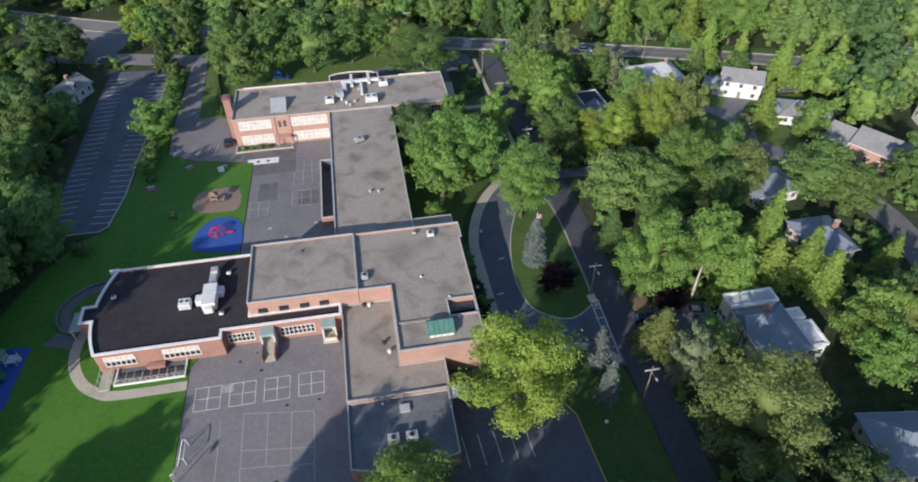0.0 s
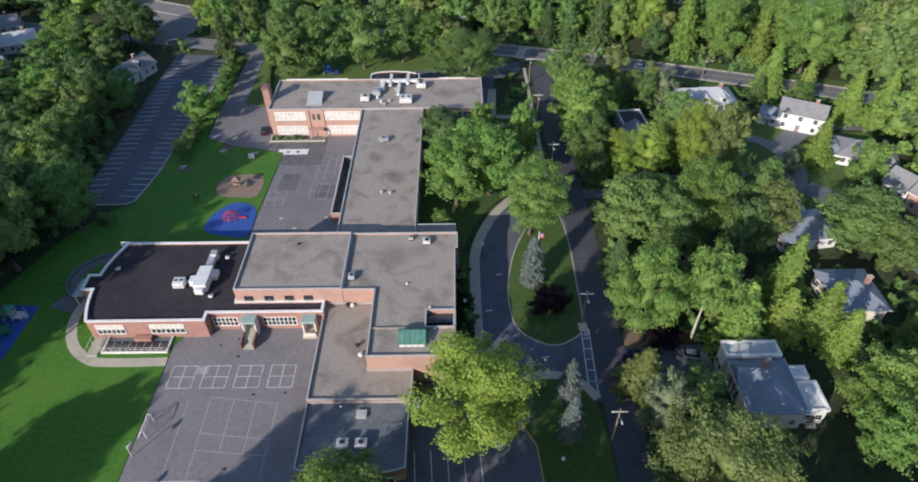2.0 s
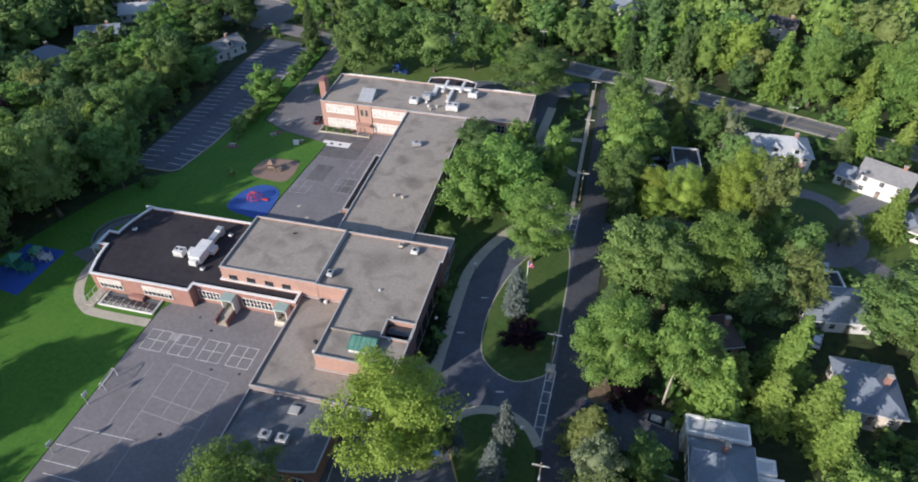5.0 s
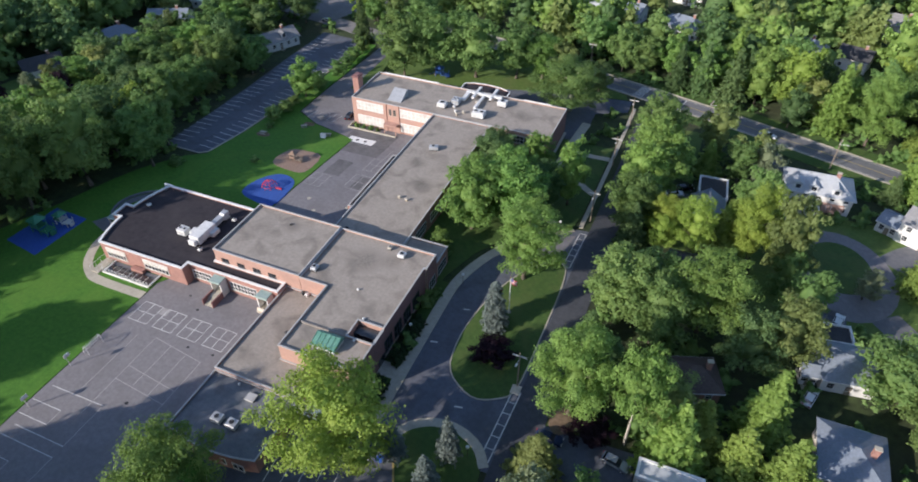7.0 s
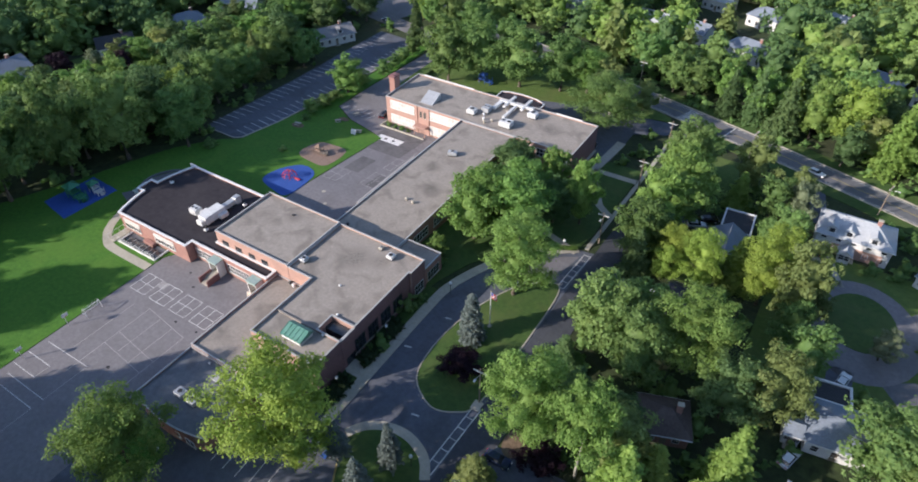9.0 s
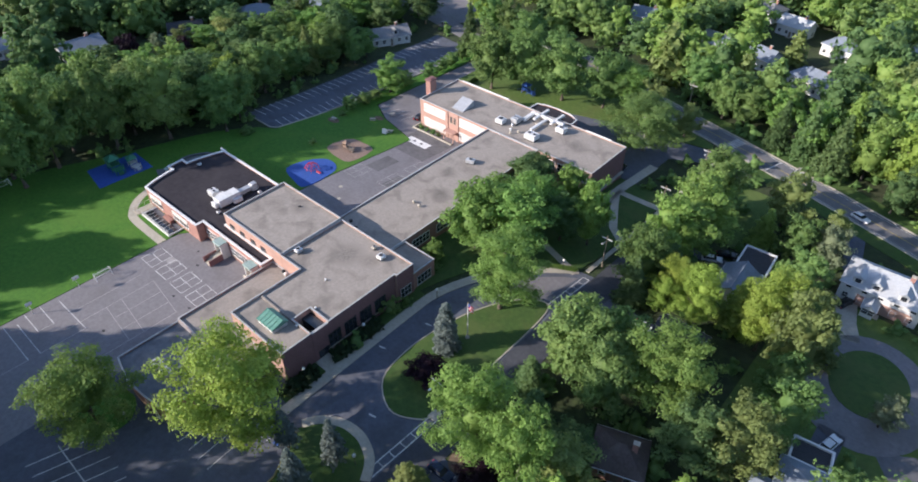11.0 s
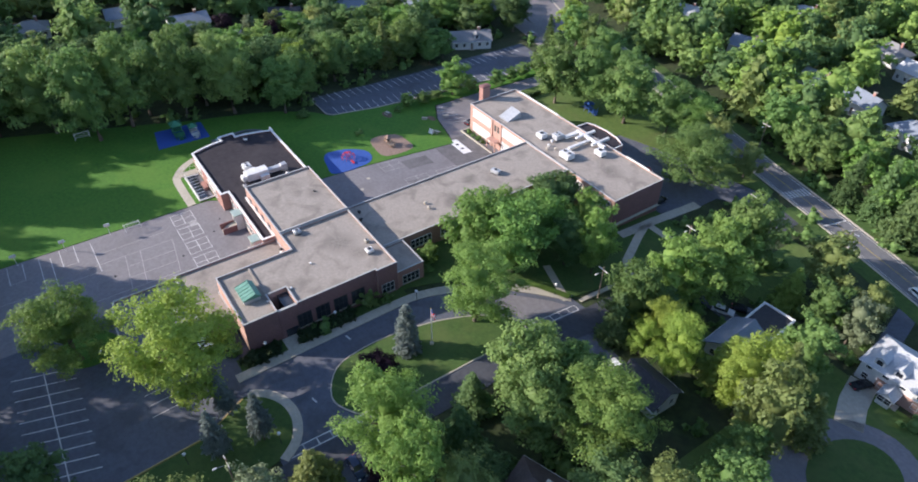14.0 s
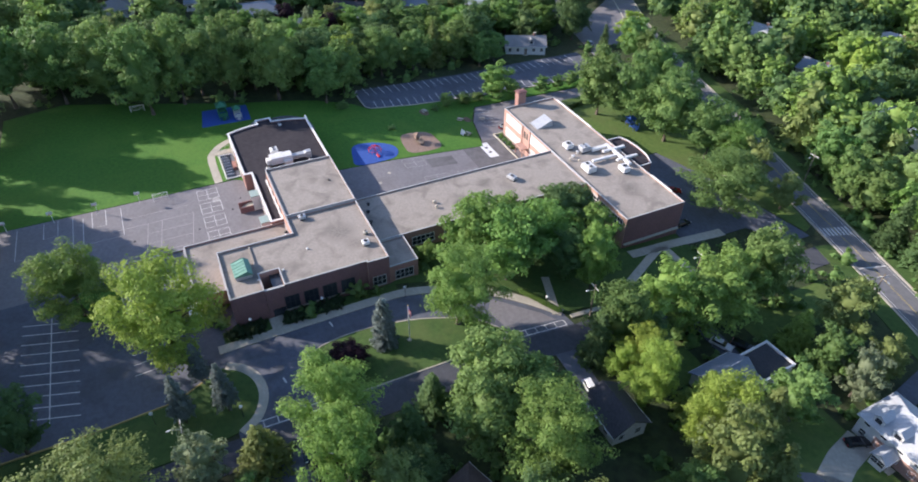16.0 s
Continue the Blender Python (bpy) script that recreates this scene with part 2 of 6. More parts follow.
LEAVES = {
    "bright": leaf_surface("bright_leaves", (0.195, 0.29, 0.055), (0.38, 0.48, 0.105), 0.1),
    "fresh": leaf_surface("fresh_leaves", (0.128, 0.243, 0.058), (0.285, 0.433, 0.120), 0.15),
    "green": leaf_surface("green_leaves", (0.102, 0.195, 0.059), (0.234, 0.353, 0.114)),
    "deep": leaf_surface("deep_green_leaves", (0.077, 0.143, 0.054), (0.165, 0.257, 0.097)),
    "olive": leaf_surface("olive_leaves", (0.160, 0.207, 0.067), (0.302, 0.359, 0.128)),
    "lime": leaf_surface("yellow_green_needles", (0.166, 0.256, 0.058), (0.331, 0.445, 0.114), 0.15),
    "blue": leaf_surface("blue_grey_needles", (0.12, 0.155, 0.145), (0.25, 0.295, 0.27), 0.1),
    "sage": leaf_surface("sage_leaves", (0.18, 0.215, 0.12), (0.31, 0.36, 0.215), 0.1),
    "yew": leaf_surface("dark_yew_leaves", (0.028, 0.052, 0.024), (0.068, 0.11, 0.048), 0.1),
    "plum": leaf_surface("plum_leaves", (0.018, 0.010, 0.017), (0.042, 0.02, 0.034), 0.1),
}
CAR_PAINT = {
    "white": surface("white_car_paint", (0.70, 0.70, 0.70), (0.78, 0.78, 0.78), 2.0, 0.2),
    "black": surface("black_car_paint", (0.012, 0.012, 0.014), (0.02, 0.02, 0.022), 2.0, 0.15),
    "silver": surface("silver_car_paint", (0.40, 0.41, 0.42), (0.48, 0.49, 0.50), 2.0, 0.25, 0.5),
    "navy": surface("navy_car_paint", (0.015, 0.025, 0.06), (0.025, 0.04, 0.09), 2.0, 0.2),
    "red": surface("red_car_paint", (0.22, 0.015, 0.015), (0.30, 0.025, 0.02), 2.0, 0.2),
}


# ---- building blocks ----
SLOPE = ((-3000, 0.0), (105, 0.0), (120, -0.7), (135, -2.0), (150, -3.4), (165, -4.5), (185, -5.4), (210, -6.0), (3000, -6.0))


def gz(y):
    """Height of the land: level to the south, falling to the north."""
    for (y0, z0), (y1, z1) in zip(SLOPE, SLOPE[1:]):
        if y <= y1:
            return z0 + (z1 - z0) * (y - y0) / (y1 - y0)
    return SLOPE[-1][1]


def link(name, bm, material, parent=None, label="", smooth=False):
    me = bpy.data.meshes.new(name)
    bm.normal_update()
    bm.to_mesh(me)
    bm.free()
    for mat in (material if isinstance(material, (list, tuple)) else (material,)):
        me.materials.append(mat)
    if smooth:
        me.polygons.foreach_set("use_smooth", [True] * len(me.polygons))
    ob = new(name, me)
    ob.parent = parent
    if label:
        tagged(ob, label)
    return ob


def part(name, bm, material, parent, label="", smooth=False):
    return link(name, bm, material, parent, label, smooth)


def thing(name, label, category, group="", at=None, kind=""):
    ob = new(name)
    ob.empty_display_size = 0.5
    if at is not None:
        ob.matrix_world = at
    return tagged(ob, label, category, group, kind)


def box(bm, x0, x1, y0, y1, z0, z1, bevel=0.0):
    made = bmesh.ops.create_cube(bm, size=1.0, matrix=Matrix.Translation(((x0 + x1) / 2, (y0 + y1) / 2, (z0 + z1) / 2)) @ Matrix.Diagonal((x1 - x0, y1 - y0, z1 - z0, 1)))
    if bevel:
        edges = {e for v in made["verts"] for e in v.link_edges}
        bmesh.ops.bevel(bm, geom=list(edges), offset=bevel, segments=1, affect="EDGES")
    return made["verts"]


def boxes(*rows, bevel=0.0):
    bm = bmesh.new()
    for row in rows:
        box(bm, *row, bevel=bevel)
    return bm


def pieces(name, rows, material, parent, label="", bevel=0.0):
    """One part for each box."""
    for row in rows:
        made = part(name, boxes(row, bevel=bevel), material, parent, label)
    return made


def tube(bm, points, radii, sides=8, cap=True):
    """A tapered pipe along points."""
    rings = []
    for i, p in enumerate(points):
        p = Vector(p)
        a = Vector(points[max(i - 1, 0)])
        b = Vector(points[min(i + 1, len(points) - 1)])
        turn = (b - a).normalized().to_track_quat("Z", "Y")
        rings.append([bm.verts.new(p + turn @ Vector((radii[i] * math.cos(k * math.tau / sides), radii[i] * math.sin(k * math.tau / sides), 0))) for k in range(sides)])
    for r0, r1 in zip(rings, rings[1:]):
        for k in range(sides):
            bm.faces.new((r0[k], r0[(k + 1) % sides], r1[(k + 1) % sides], r1[k]))
    if cap:
        bm.faces.new(rings[0][::-1])
        bm.faces.new(rings[-1])
    return bm


def offset(points, d):
    """The closed outline moved inwards by d (outline runs anticlockwise)."""
    out = []
    n = len(points)
    for i in range(n):
        p, a, b = Vector(points[i]), Vector(points[i - 1]), Vector(points[(i + 1) % n])
        u, v = (p - a).normalized(), (b - p).normalized()
        nu, nv = Vector((-u.y, u.x)), Vector((-v.y, v.x))
        mid = nu + nv
        if mid.length < 1e-6:
            mid = nu
        mid.normalize()
        out.append(p + mid * d / max(0.3, mid.dot(nu)))
    return out


def slab(points, top, down=0.4):
    """A sheet with an edge, laid on the sloping land; top is its height above the land."""
    bm = bmesh.new()
    bm.faces.new([bm.verts.new((x, y, 0)) for x, y in points])
    bm.normal_update()
    for y, _ in SLOPE[1:-1]:
        bmesh.ops.bisect_plane(bm, geom=bm.verts[:] + bm.edges[:] + bm.faces[:], plane_co=(0, y, 0), plane_no=(0, 1, 0), dist=1e-4)
    bmesh.ops.triangulate(bm, faces=[f for f in bm.faces if len(f.verts) > 4], ngon_method="EAR_CLIP")
    bmesh.ops.recalc_face_normals(bm, faces=bm.faces[:])
    if sum(f.normal.z for f in bm.faces) < 0:
        bmesh.ops.reverse_faces(bm, faces=bm.faces[:])
    rim = [e for e in bm.edges if e.is_boundary]
    for v in bm.verts:
        v.co.z = gz(v.co.y) + top
    made = bmesh.ops.extrude_edge_only(bm, edges=rim)
    for v in made["geom"]:
        if isinstance(v, bmesh.types.BMVert):
            v.co.z -= down
    bmesh.ops.recalc_face_normals(bm, faces=bm.faces[:])
    return bm


def rect(x0, x1, y0, y1):
    return [(x0, y0), (x1, y0), (x1, y1), (x0, y1)]


def oval(x, y, rx, ry, n=28):
    return [(x + rx * math.cos(k * math.tau / n), y + ry * math.sin(k * math.tau / n)) for k in range(n)]


def smooth_line(points, steps=6, closed=False):
    """A Catmull-Rom curve through points."""
    pts = [Vector(p) for p in points]
    n, out = len(pts), []
    for i in range(n if closed else n - 1):
        if closed:
            p0, p1, p2, p3 = pts[i - 1], pts[i], pts[(i + 1) % n], pts[(i + 2) % n]
        else:
            p0, p1, p2, p3 = pts[max(i - 1, 0)], pts[i], pts[i + 1], pts[min(i + 2, n - 1)]
        for s in range(steps):
            t = s / steps
            out.append(0.5 * (2 * p1 + (p2 - p0) * t + (2 * p0 - 5 * p1 + 4 * p2 - p3) * t * t + (3 * p1 - p0 - 3 * p2 + p3) * t ** 3))
    if not closed:
        out.append(pts[-1])
    return [tuple(p) for p in out]


def ribbon(points, width):
    """The outline of a strip of that width along points."""
    left, right = [], []
    for i, p in enumerate(points):
        p, a, b = Vector(p), Vector(points[max(i - 1, 0)]), Vector(points[min(i + 1, len(points) - 1)])
        u = (b - a).normalized()
        side = Vector((-u.y, u.x)) * width / 2
        left.append(tuple(p + side))
        right.append(tuple(p - side))
    return right + left[::-1]


def lay(name, points, top, material, label="", kind="structure", parent=None, down=0.4):
    ob = link(name, slab(points, top, down), material, parent)
    if parent is None:
        tagged(ob, label, name.split("_")[-1], kind=kind)
    elif label:
        tagged(ob, label)
    return ob


def stripe(parent, points, width, top, material, name="painted_line"):
    """A painted line, 4 mm thick, along points."""
    return link(name, slab(ribbon(points, width), top, 0.015), material, parent)


# ---- land, roads, lawns ----
CLEAR = []


def keep_clear(points):
    xs, ys = [p[0] for p in points], [p[1] for p in points]
    CLEAR.append((min(xs), max(xs), min(ys), max(ys), points))


def inside(x, y, points):
    hit, n = False, len(points)
    for i in range(n):
        (x0, y0), (x1, y1) = points[i - 1], points[i]
        if (y0 > y) != (y1 > y) and x < x0 + (x1 - x0) * (y - y0) / (y1 - y0):
            hit = not hit
    return hit


def is_free(x, y, r):
    for px, py in [(x, y)] + [(x + r * math.cos(a), y + r * math.sin(a)) for a in (0, 0.8, 1.57, 2.36, 3.14, 3.93, 4.71, 5.5)]:
        for x0, x1, y0, y1, points in CLEAR:
            if x0 <= px <= x1 and y0 <= py <= y1 and inside(px, py, points):
                return False
    return True


bm = bmesh.new()
side = [-3000, -600, -250, -120, -40, 40, 120, 250, 600, 3000]
deep = [-3000, -300, 20] + [y for y, _ in SLOPE[1:-1]] + [400, 900, 3000]
net = [[bm.verts.new((x, y, gz(y) - 0.15)) for x in side] for y in deep]
for r0, r1 in zip(net, net[1:]):
    for k in range(len(side) - 1):
        bm.faces.new((r0[k], r0[k + 1], r1[k + 1], r1[k]))
tagged(link("ground", bm, WOODS), "dark green and brown woodland floor under the trees", "ground", kind="structure")

# lawns
west_lawn = [(-96, 24), (-37.1, 24), (-37.1, 80), (-30.4, 90), (-30.4, 150), (-46, 154), (-54.5, 159), (-55.5, 176), (-56, 200), (-57.5, 214),
             (-61.4, 214), (-60.6, 140), (-61.5, 125.6), (-66, 122), (-72, 112), (-80, 88), (-92, 60), (-100, 40)]
north_lawn = [(-48.5, 180), (-36.5, 176.4), (-9.2, 176.4), (-9.2, 197.6), (6, 202.2), (20, 205.2), (37, 208.2), (36, 211), (12, 219.4), (-22, 230), (-47, 237.5), (-50, 222)]
east_lawn = [(8, 104), (17, 104), (17.2, 100), (18.2, 106), (21, 115), (25, 122), (30.5, 128.7), (38.6, 134), (39.2, 140), (39.2, 176), (24, 176), (24, 159.5), (8, 159.5)]
island = smooth_line([(34.5, 79.2), (39, 80.5), (41.5, 84), (41.9, 96), (41.9, 110), (41.0, 118.2), (38.4, 119.0), (33.6, 114.5), (30.2, 107), (28.0, 98), (27.5, 90), (29.0, 83)], 4, True)
south_lawn = [(25.8, 66.2), (27.2, 69), (30.8, 71.3), (35, 71.5), (38.8, 69.8), (41.3, 66.5), (42.2, 60), (42.2, 8), (31.8, 8), (31.3, 45), (30.4, 58)]
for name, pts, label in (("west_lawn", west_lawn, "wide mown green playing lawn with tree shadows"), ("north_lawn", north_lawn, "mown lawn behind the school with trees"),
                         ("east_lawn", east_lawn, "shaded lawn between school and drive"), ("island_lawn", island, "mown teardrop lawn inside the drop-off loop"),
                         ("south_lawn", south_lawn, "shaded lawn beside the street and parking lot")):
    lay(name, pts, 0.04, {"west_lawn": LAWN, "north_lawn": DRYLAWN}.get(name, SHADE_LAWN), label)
    keep_clear(pts)
for pts in (rect(78, 118, 118, 166), rect(49, 64, 136, 152), rect(-150, -128, 104, 140), rect(-160, -140, 160, 178), rect(112, 134, 150, 158), rect(52, 62, 168, 196)):
    lay("yard_lawn", pts, -0.06, DRYLAWN, "house yard of uneven grass")
keep_clear(rect(84, 112, 146, 160))

# paved ground
playground = [(-37, 24.5), (-8.5, 24.5), (-8.5, 88), (-30.4, 88), (-37, 83)]
south_lot = [(-8.5, 24.5), (31.4, 24.5), (31.0, 45), (30.1, 58), (25.8, 66.6), (20.4, 71), (-8.5, 71)]
loop = [(20.4, 71), (25.8, 66.6), (42.4, 66.6), (42.4, 134), (38.6, 133.4), (32.2, 127.6), (26.6, 121), (22.4, 113.5), (20.4, 105)]
yard = [(-30.2, 103), (-9, 103), (-9, 159.4), (-35, 159.4), (-36.5, 178), (-48.5, 180), (-50.5, 222), (-55.5, 222), (-55.2, 176), (-54, 159.3), (-45.6, 154.4), (-30.2, 150.4)]
back_lot = [(-75.5, 126), (-73.5, 124.8), (-63.5, 124.8), (-61.7, 126.4), (-60.8, 140), (-61.8, 165), (-61.6, 215), (-81.8, 217), (-81.2, 190), (-78.6, 155)]
service = [(6.4, 176.4), (29.4, 176.4), (29.6, 195), (38.6, 200), (38.6, 207.8), (20, 205), (6, 202), (-9, 197.4), (-9, 184)]
pave = {}
for name, pts, mat, label in (("playground_pavement", playground, ASPHALT, "worn grey asphalt schoolyard with painted courts"),
                              ("parking_pavement", south_lot, ASPHALT_DARK, "dark asphalt staff parking lot with painted stalls"),
                              ("loop_pavement", loop, ASPHALT_DARK, "dark asphalt drop-off loop before the school"),
                              ("yard_pavement", yard, ASPHALT, "patched grey asphalt back yard with faded markings"),
                              ("back_lot_pavement", back_lot, ASPHALT_DARK, "long asphalt parking lot with two rows of stalls"),
                              ("service_pavement", service, ASPHALT_DARK, "shaded asphalt service court behind the school")):
    pave[name] = lay(name, pts, -0.05, mat, label)
    keep_clear(pts)
street = ribbon([(45.4, -120), (45.4, 206)], 6.0)
avenue_line = smooth_line([(-230, 318), (-135, 275), (-95, 257), (-60, 245), (-24, 235), (4, 226), (25, 219.8), (45, 214.3), (62, 209.3), (80, 203.6), (105, 195), (150, 178), (260, 132)], 4)
avenue = ribbon(avenue_line, 8.6)
keep_clear(ribbon([(x - 2.6, y - 7.6) for x, y in avenue_line[30:]], 5))
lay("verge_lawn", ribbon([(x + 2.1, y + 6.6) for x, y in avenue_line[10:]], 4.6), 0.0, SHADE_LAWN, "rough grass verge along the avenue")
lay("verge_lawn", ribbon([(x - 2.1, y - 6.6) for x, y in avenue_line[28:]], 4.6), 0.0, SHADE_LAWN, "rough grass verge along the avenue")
turn_road = ribbon(smooth_line([(-230, 262), (-140, 240), (-84, 227.5), (-53, 220)], 4), 8)
close_road = ribbon(smooth_line([(104, 130), (113, 116), (117, 100), (117, 88), (112, 70)], 4), 7)
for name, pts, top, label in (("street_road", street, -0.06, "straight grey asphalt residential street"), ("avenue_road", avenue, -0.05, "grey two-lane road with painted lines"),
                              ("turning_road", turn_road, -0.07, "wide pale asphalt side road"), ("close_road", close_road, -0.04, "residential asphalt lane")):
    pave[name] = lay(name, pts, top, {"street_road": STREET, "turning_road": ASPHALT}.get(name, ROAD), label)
    keep_clear(pts)
junction = [(-126, 262), (-112, 243), (-100, 236), (-84, 229.6), (-76, 250.0), (-94, 260), (-112, 268), (-128, 277)]
lay("junction_road", junction, -0.035, ASPHALT, "wide pale asphalt junction beyond the parking lot")
keep_clear(junction)
keep_clear(oval(-98, 250, 24, 12))
ring = lay("turning_circle_road", oval(96.3, 142.2, 11.8, 16.6), -0.03, ASPHALT, "asphalt turning circle round a grass island")
keep_clear(oval(96.3, 142.2, 11.8, 16.6))
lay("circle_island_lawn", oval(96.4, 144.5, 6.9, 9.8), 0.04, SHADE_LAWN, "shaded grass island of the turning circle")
lane = ribbon(smooth_line([(107, 150), (114, 158), (126, 163), (150, 160)], 4), 6)
lay("lane_road", lane, -0.045, ROAD, "narrow residential asphalt lane")
keep_clear(lane)
drives = (([(90, 154), (87.6, 160), (86, 167)], 5.0, CONCRETE), ([(48.4, 128), (60.8, 127.4)], 4.4, ASPHALT_DARK), ([(48.4, 160), (62, 159.5)], 4.0, ASPHALT_DARK),
          ([(48.4, 74), (64, 74.5)], 9.0, ASPHALT_DARK), ([(94.5, 128), (94.5, 114)], 4.5, ASPHALT_DARK), ([(-128, 128), (-146, 124)], 5.0, CONCRETE), ([(80, 200), (84, 178)], 4, ASPHALT_DARK))
for line, width, mat in drives:
    pts = ribbon(line, width)
    lay("house_drive", pts, -0.03, mat, "paved house driveway")
    keep_clear(pts)

# walks
walks = ((smooth_line([(21.2, 66.6), (20.9, 84), (20.7, 98), (21.2, 106.2), (23.7, 114.5), (27.5, 121.8), (32.5, 127.8), (38.7, 133.4)], 4), 2.1),
         (smooth_line([(25.6, 67.2), (27.4, 69.9), (30.8, 71.9), (35, 72.2), (39.2, 70.4), (41.6, 67.2)], 4), 1.7),
         ([(40.2, 134.6), (40.2, 203)], 1.0), ([(27.6, 169), (30.2, 163.6), (35.4, 154), (39.6, 150.5)], 2.0), ([(27.6, 169.6), (36.6, 169.8), (39.5, 170)], 2.0), ([(27.5, 136), (38.8, 132.0)], 1.8),
         (smooth_line([(-58.2, 93), (-59, 89), (-58.4, 84.5), (-56, 80), (-52.5, 77.2), (-49, 76.2), (-37.1, 76.2)], 4), 2.0), ([(27.4, 160), (27.6, 172), (28.6, 188)], 2.6))
for line, width in walks:
    pts = ribbon(line, width)
    lay("concrete_walk", pts, 0.07, CONCRETE, "pale concrete walk with worn edges", "structure")
lay("planting_lawn", [(16.9, 68), (20.0, 68), (19.6, 104), (17.3, 104)], 0.03, SHADE_LAWN, "narrow planted strip along the school wall")
lay("concrete_walk", rect(16.8, 20.2, 77.2, 80.4), 0.06, CONCRETE, "pale concrete walk at the school entrance")
lay("granite_kerb", ribbon(island + island[:1], 0.24), 0.08, CONCRETE, "pale stone kerb round the lawn island")
lay("yellow_kerb", ribbon([(31.2, 24.6), (31.0, 45), (30.1, 58), (25.9, 66)], 0.28), 0.09, YELLOW, "yellow painted kerb along the parking lot")
lay("granite_kerb", ribbon([(-75.3, 126.2), (-73.4, 125), (-63.6, 125), (-61.9, 126.6), (-61.0, 140), (-62, 165), (-61.8, 214)], 0.4), 0.08, CONCRETE, "pale stone kerb of the back parking lot")
lay("granite_kerb", ribbon(smooth_line([(22.0, 69), (21.7, 98), (22.2, 106), (24.6, 114), (28.4, 121.2), (33.3, 127.2), (38.8, 132.4)], 4), 0.35), 0.10, CONCRETE, "pale stone kerb of the drop-off loop")

# painted courts: four squares in a row
PT = -0.04
for k in range(4):
    x0, y0 = -35.4 + k * 6.05, 70.3
    w, d = 4.5, 4.9
    court = pave["playground_pavement"]
    for line in ([(x0, y0), (x0 + w, y0)], [(x0, y0 + d), (x0 + w, y0 + d)], [(x0, y0), (x0, y0 + d)], [(x0 + w, y0), (x0 + w, y0 + d)], [(x0 + w / 2, y0), (x0 + w / 2, y0 + d)], [(x0, y0 + d / 2), (x0 + w, y0 + d / 2)]):
        stripe(court, line, 0.13, PT, PAINT)
lay("worn_patch", rect(-31.0, -28.8, 73.4, 75.2), PT - 0.004, FAINT, parent=court, down=0.01)
for line in ([(-26.6, 68.4), (-14.6, 66.8)], [(-26.6, 68.4), (-26.4, 50)], [(-14.6, 66.8), (-14.6, 50)], [(-26.4, 58), (-14.6, 56.8)], [(-22.4, 67.8), (-22.4, 58)], [(-18.4, 67.2), (-18.4, 57)],
             [(-26.4, 61.2), (-14.6, 59.8)], [(-35.8, 52.4), (-24, 52.6)], [(-24, 52.6), (-24, 44)], [(-35, 44), (-24, 44)], [(-36.6, 49), (-30, 49)], [(-30, 49), (-30, 46)], [(-36.6, 46), (-30, 46)],
             [(-36.4, 38.6), (-30, 38.6)], [(-30, 38.6), (-30, 35.6)], [(-36.4, 35.6), (-30, 35.6)], [(-24, 41.8), (-24, 30)], [(-36, 41.8), (-24, 41.8)], [(-36, 30), (-24, 30)], [(-30.4, 67.5), (-30.4, 54)], [(-36, 26), (-20, 26)]):
    stripe(court, line, 0.14, PT, FAINT if line[0][0] > -30.2 or line[0][0] == -30.4 else PAINT)
# back yard markings and patches
court = pave["yard_pavement"]
for pts in (rect(-33.2, -19.2, 143.2, 157.2), rect(-28.0, -23.4, 130.6, 138.6), rect(-18.0, -13, 127.0, 133)):
    lay("asphalt_patch", pts, PT - 0.004, PATCH, parent=court, down=0.01)
lay("painted_panel", rect(-32.0, -23.8, 149.0, 152.0), PT + 0.004, COPING_WHITE, "white painted panel on the asphalt", parent=court, down=0.01)
for cx in (-29.2, -26.6):
    lay("dark_spot", oval(cx, 150.5, 0.5, 0.5, 12), PT + 0.012, DARK, parent=court, down=0.01)
for k, (x0, y0, w, d) in enumerate(((-19.6, 126.6, 4.6, 7.0), (-19.4, 136.4, 4.6, 6.6), (-29.6, 124.0, 4.4, 6.0), (-17, 143, 4, 6))):
    for line in ([(x0, y0), (x0 + w, y0)], [(x0, y0 + d), (x0 + w, y0 + d)], [(x0, y0), (x0, y0 + d)], [(x0 + w, y0), (x0 + w, y0 + d)], [(x0 + w / 2, y0), (x0 + w / 2, y0 + d)], [(x0, y0 + d / 2), (x0 + w, y0 + d / 2)]):
        stripe(court, line, 0.14, PT, FAINT)
for k in range(6):
    stripe(court, [(-52.6 + k * 2.2, 157.2), (-51.8 + k * 2.2, 162.0)], 0.13, PT, PAINT)
for x, y in ((-24.3, 118.5), (-13.7, 118.7), (-20.5, 114.6)):
    lay("drain_cover", oval(x, y, 0.5, 0.5, 12), PT + 0.004, CONCRETE, "pale round drain cover", parent=court, down=0.01)
for x, y, r in ((-28.1, 80.0, 0.3), (-24.1, 77.3, 0.36), (-13.7, 69.1, 0.3), (-19.3, 68.8, 0.34), (-25.0, 81.5, 0.26), (-20.7, 54.6, 0.4)):
    lay("oil_stain", smooth_line([(x - r, y), (x, y - r * 0.7), (x + r * 1.2, y - 0.1), (x + 0.1, y + r)], 3, True), PT, DARK, "dark oil stain", parent=pave["playground_pavement"], down=0.01)
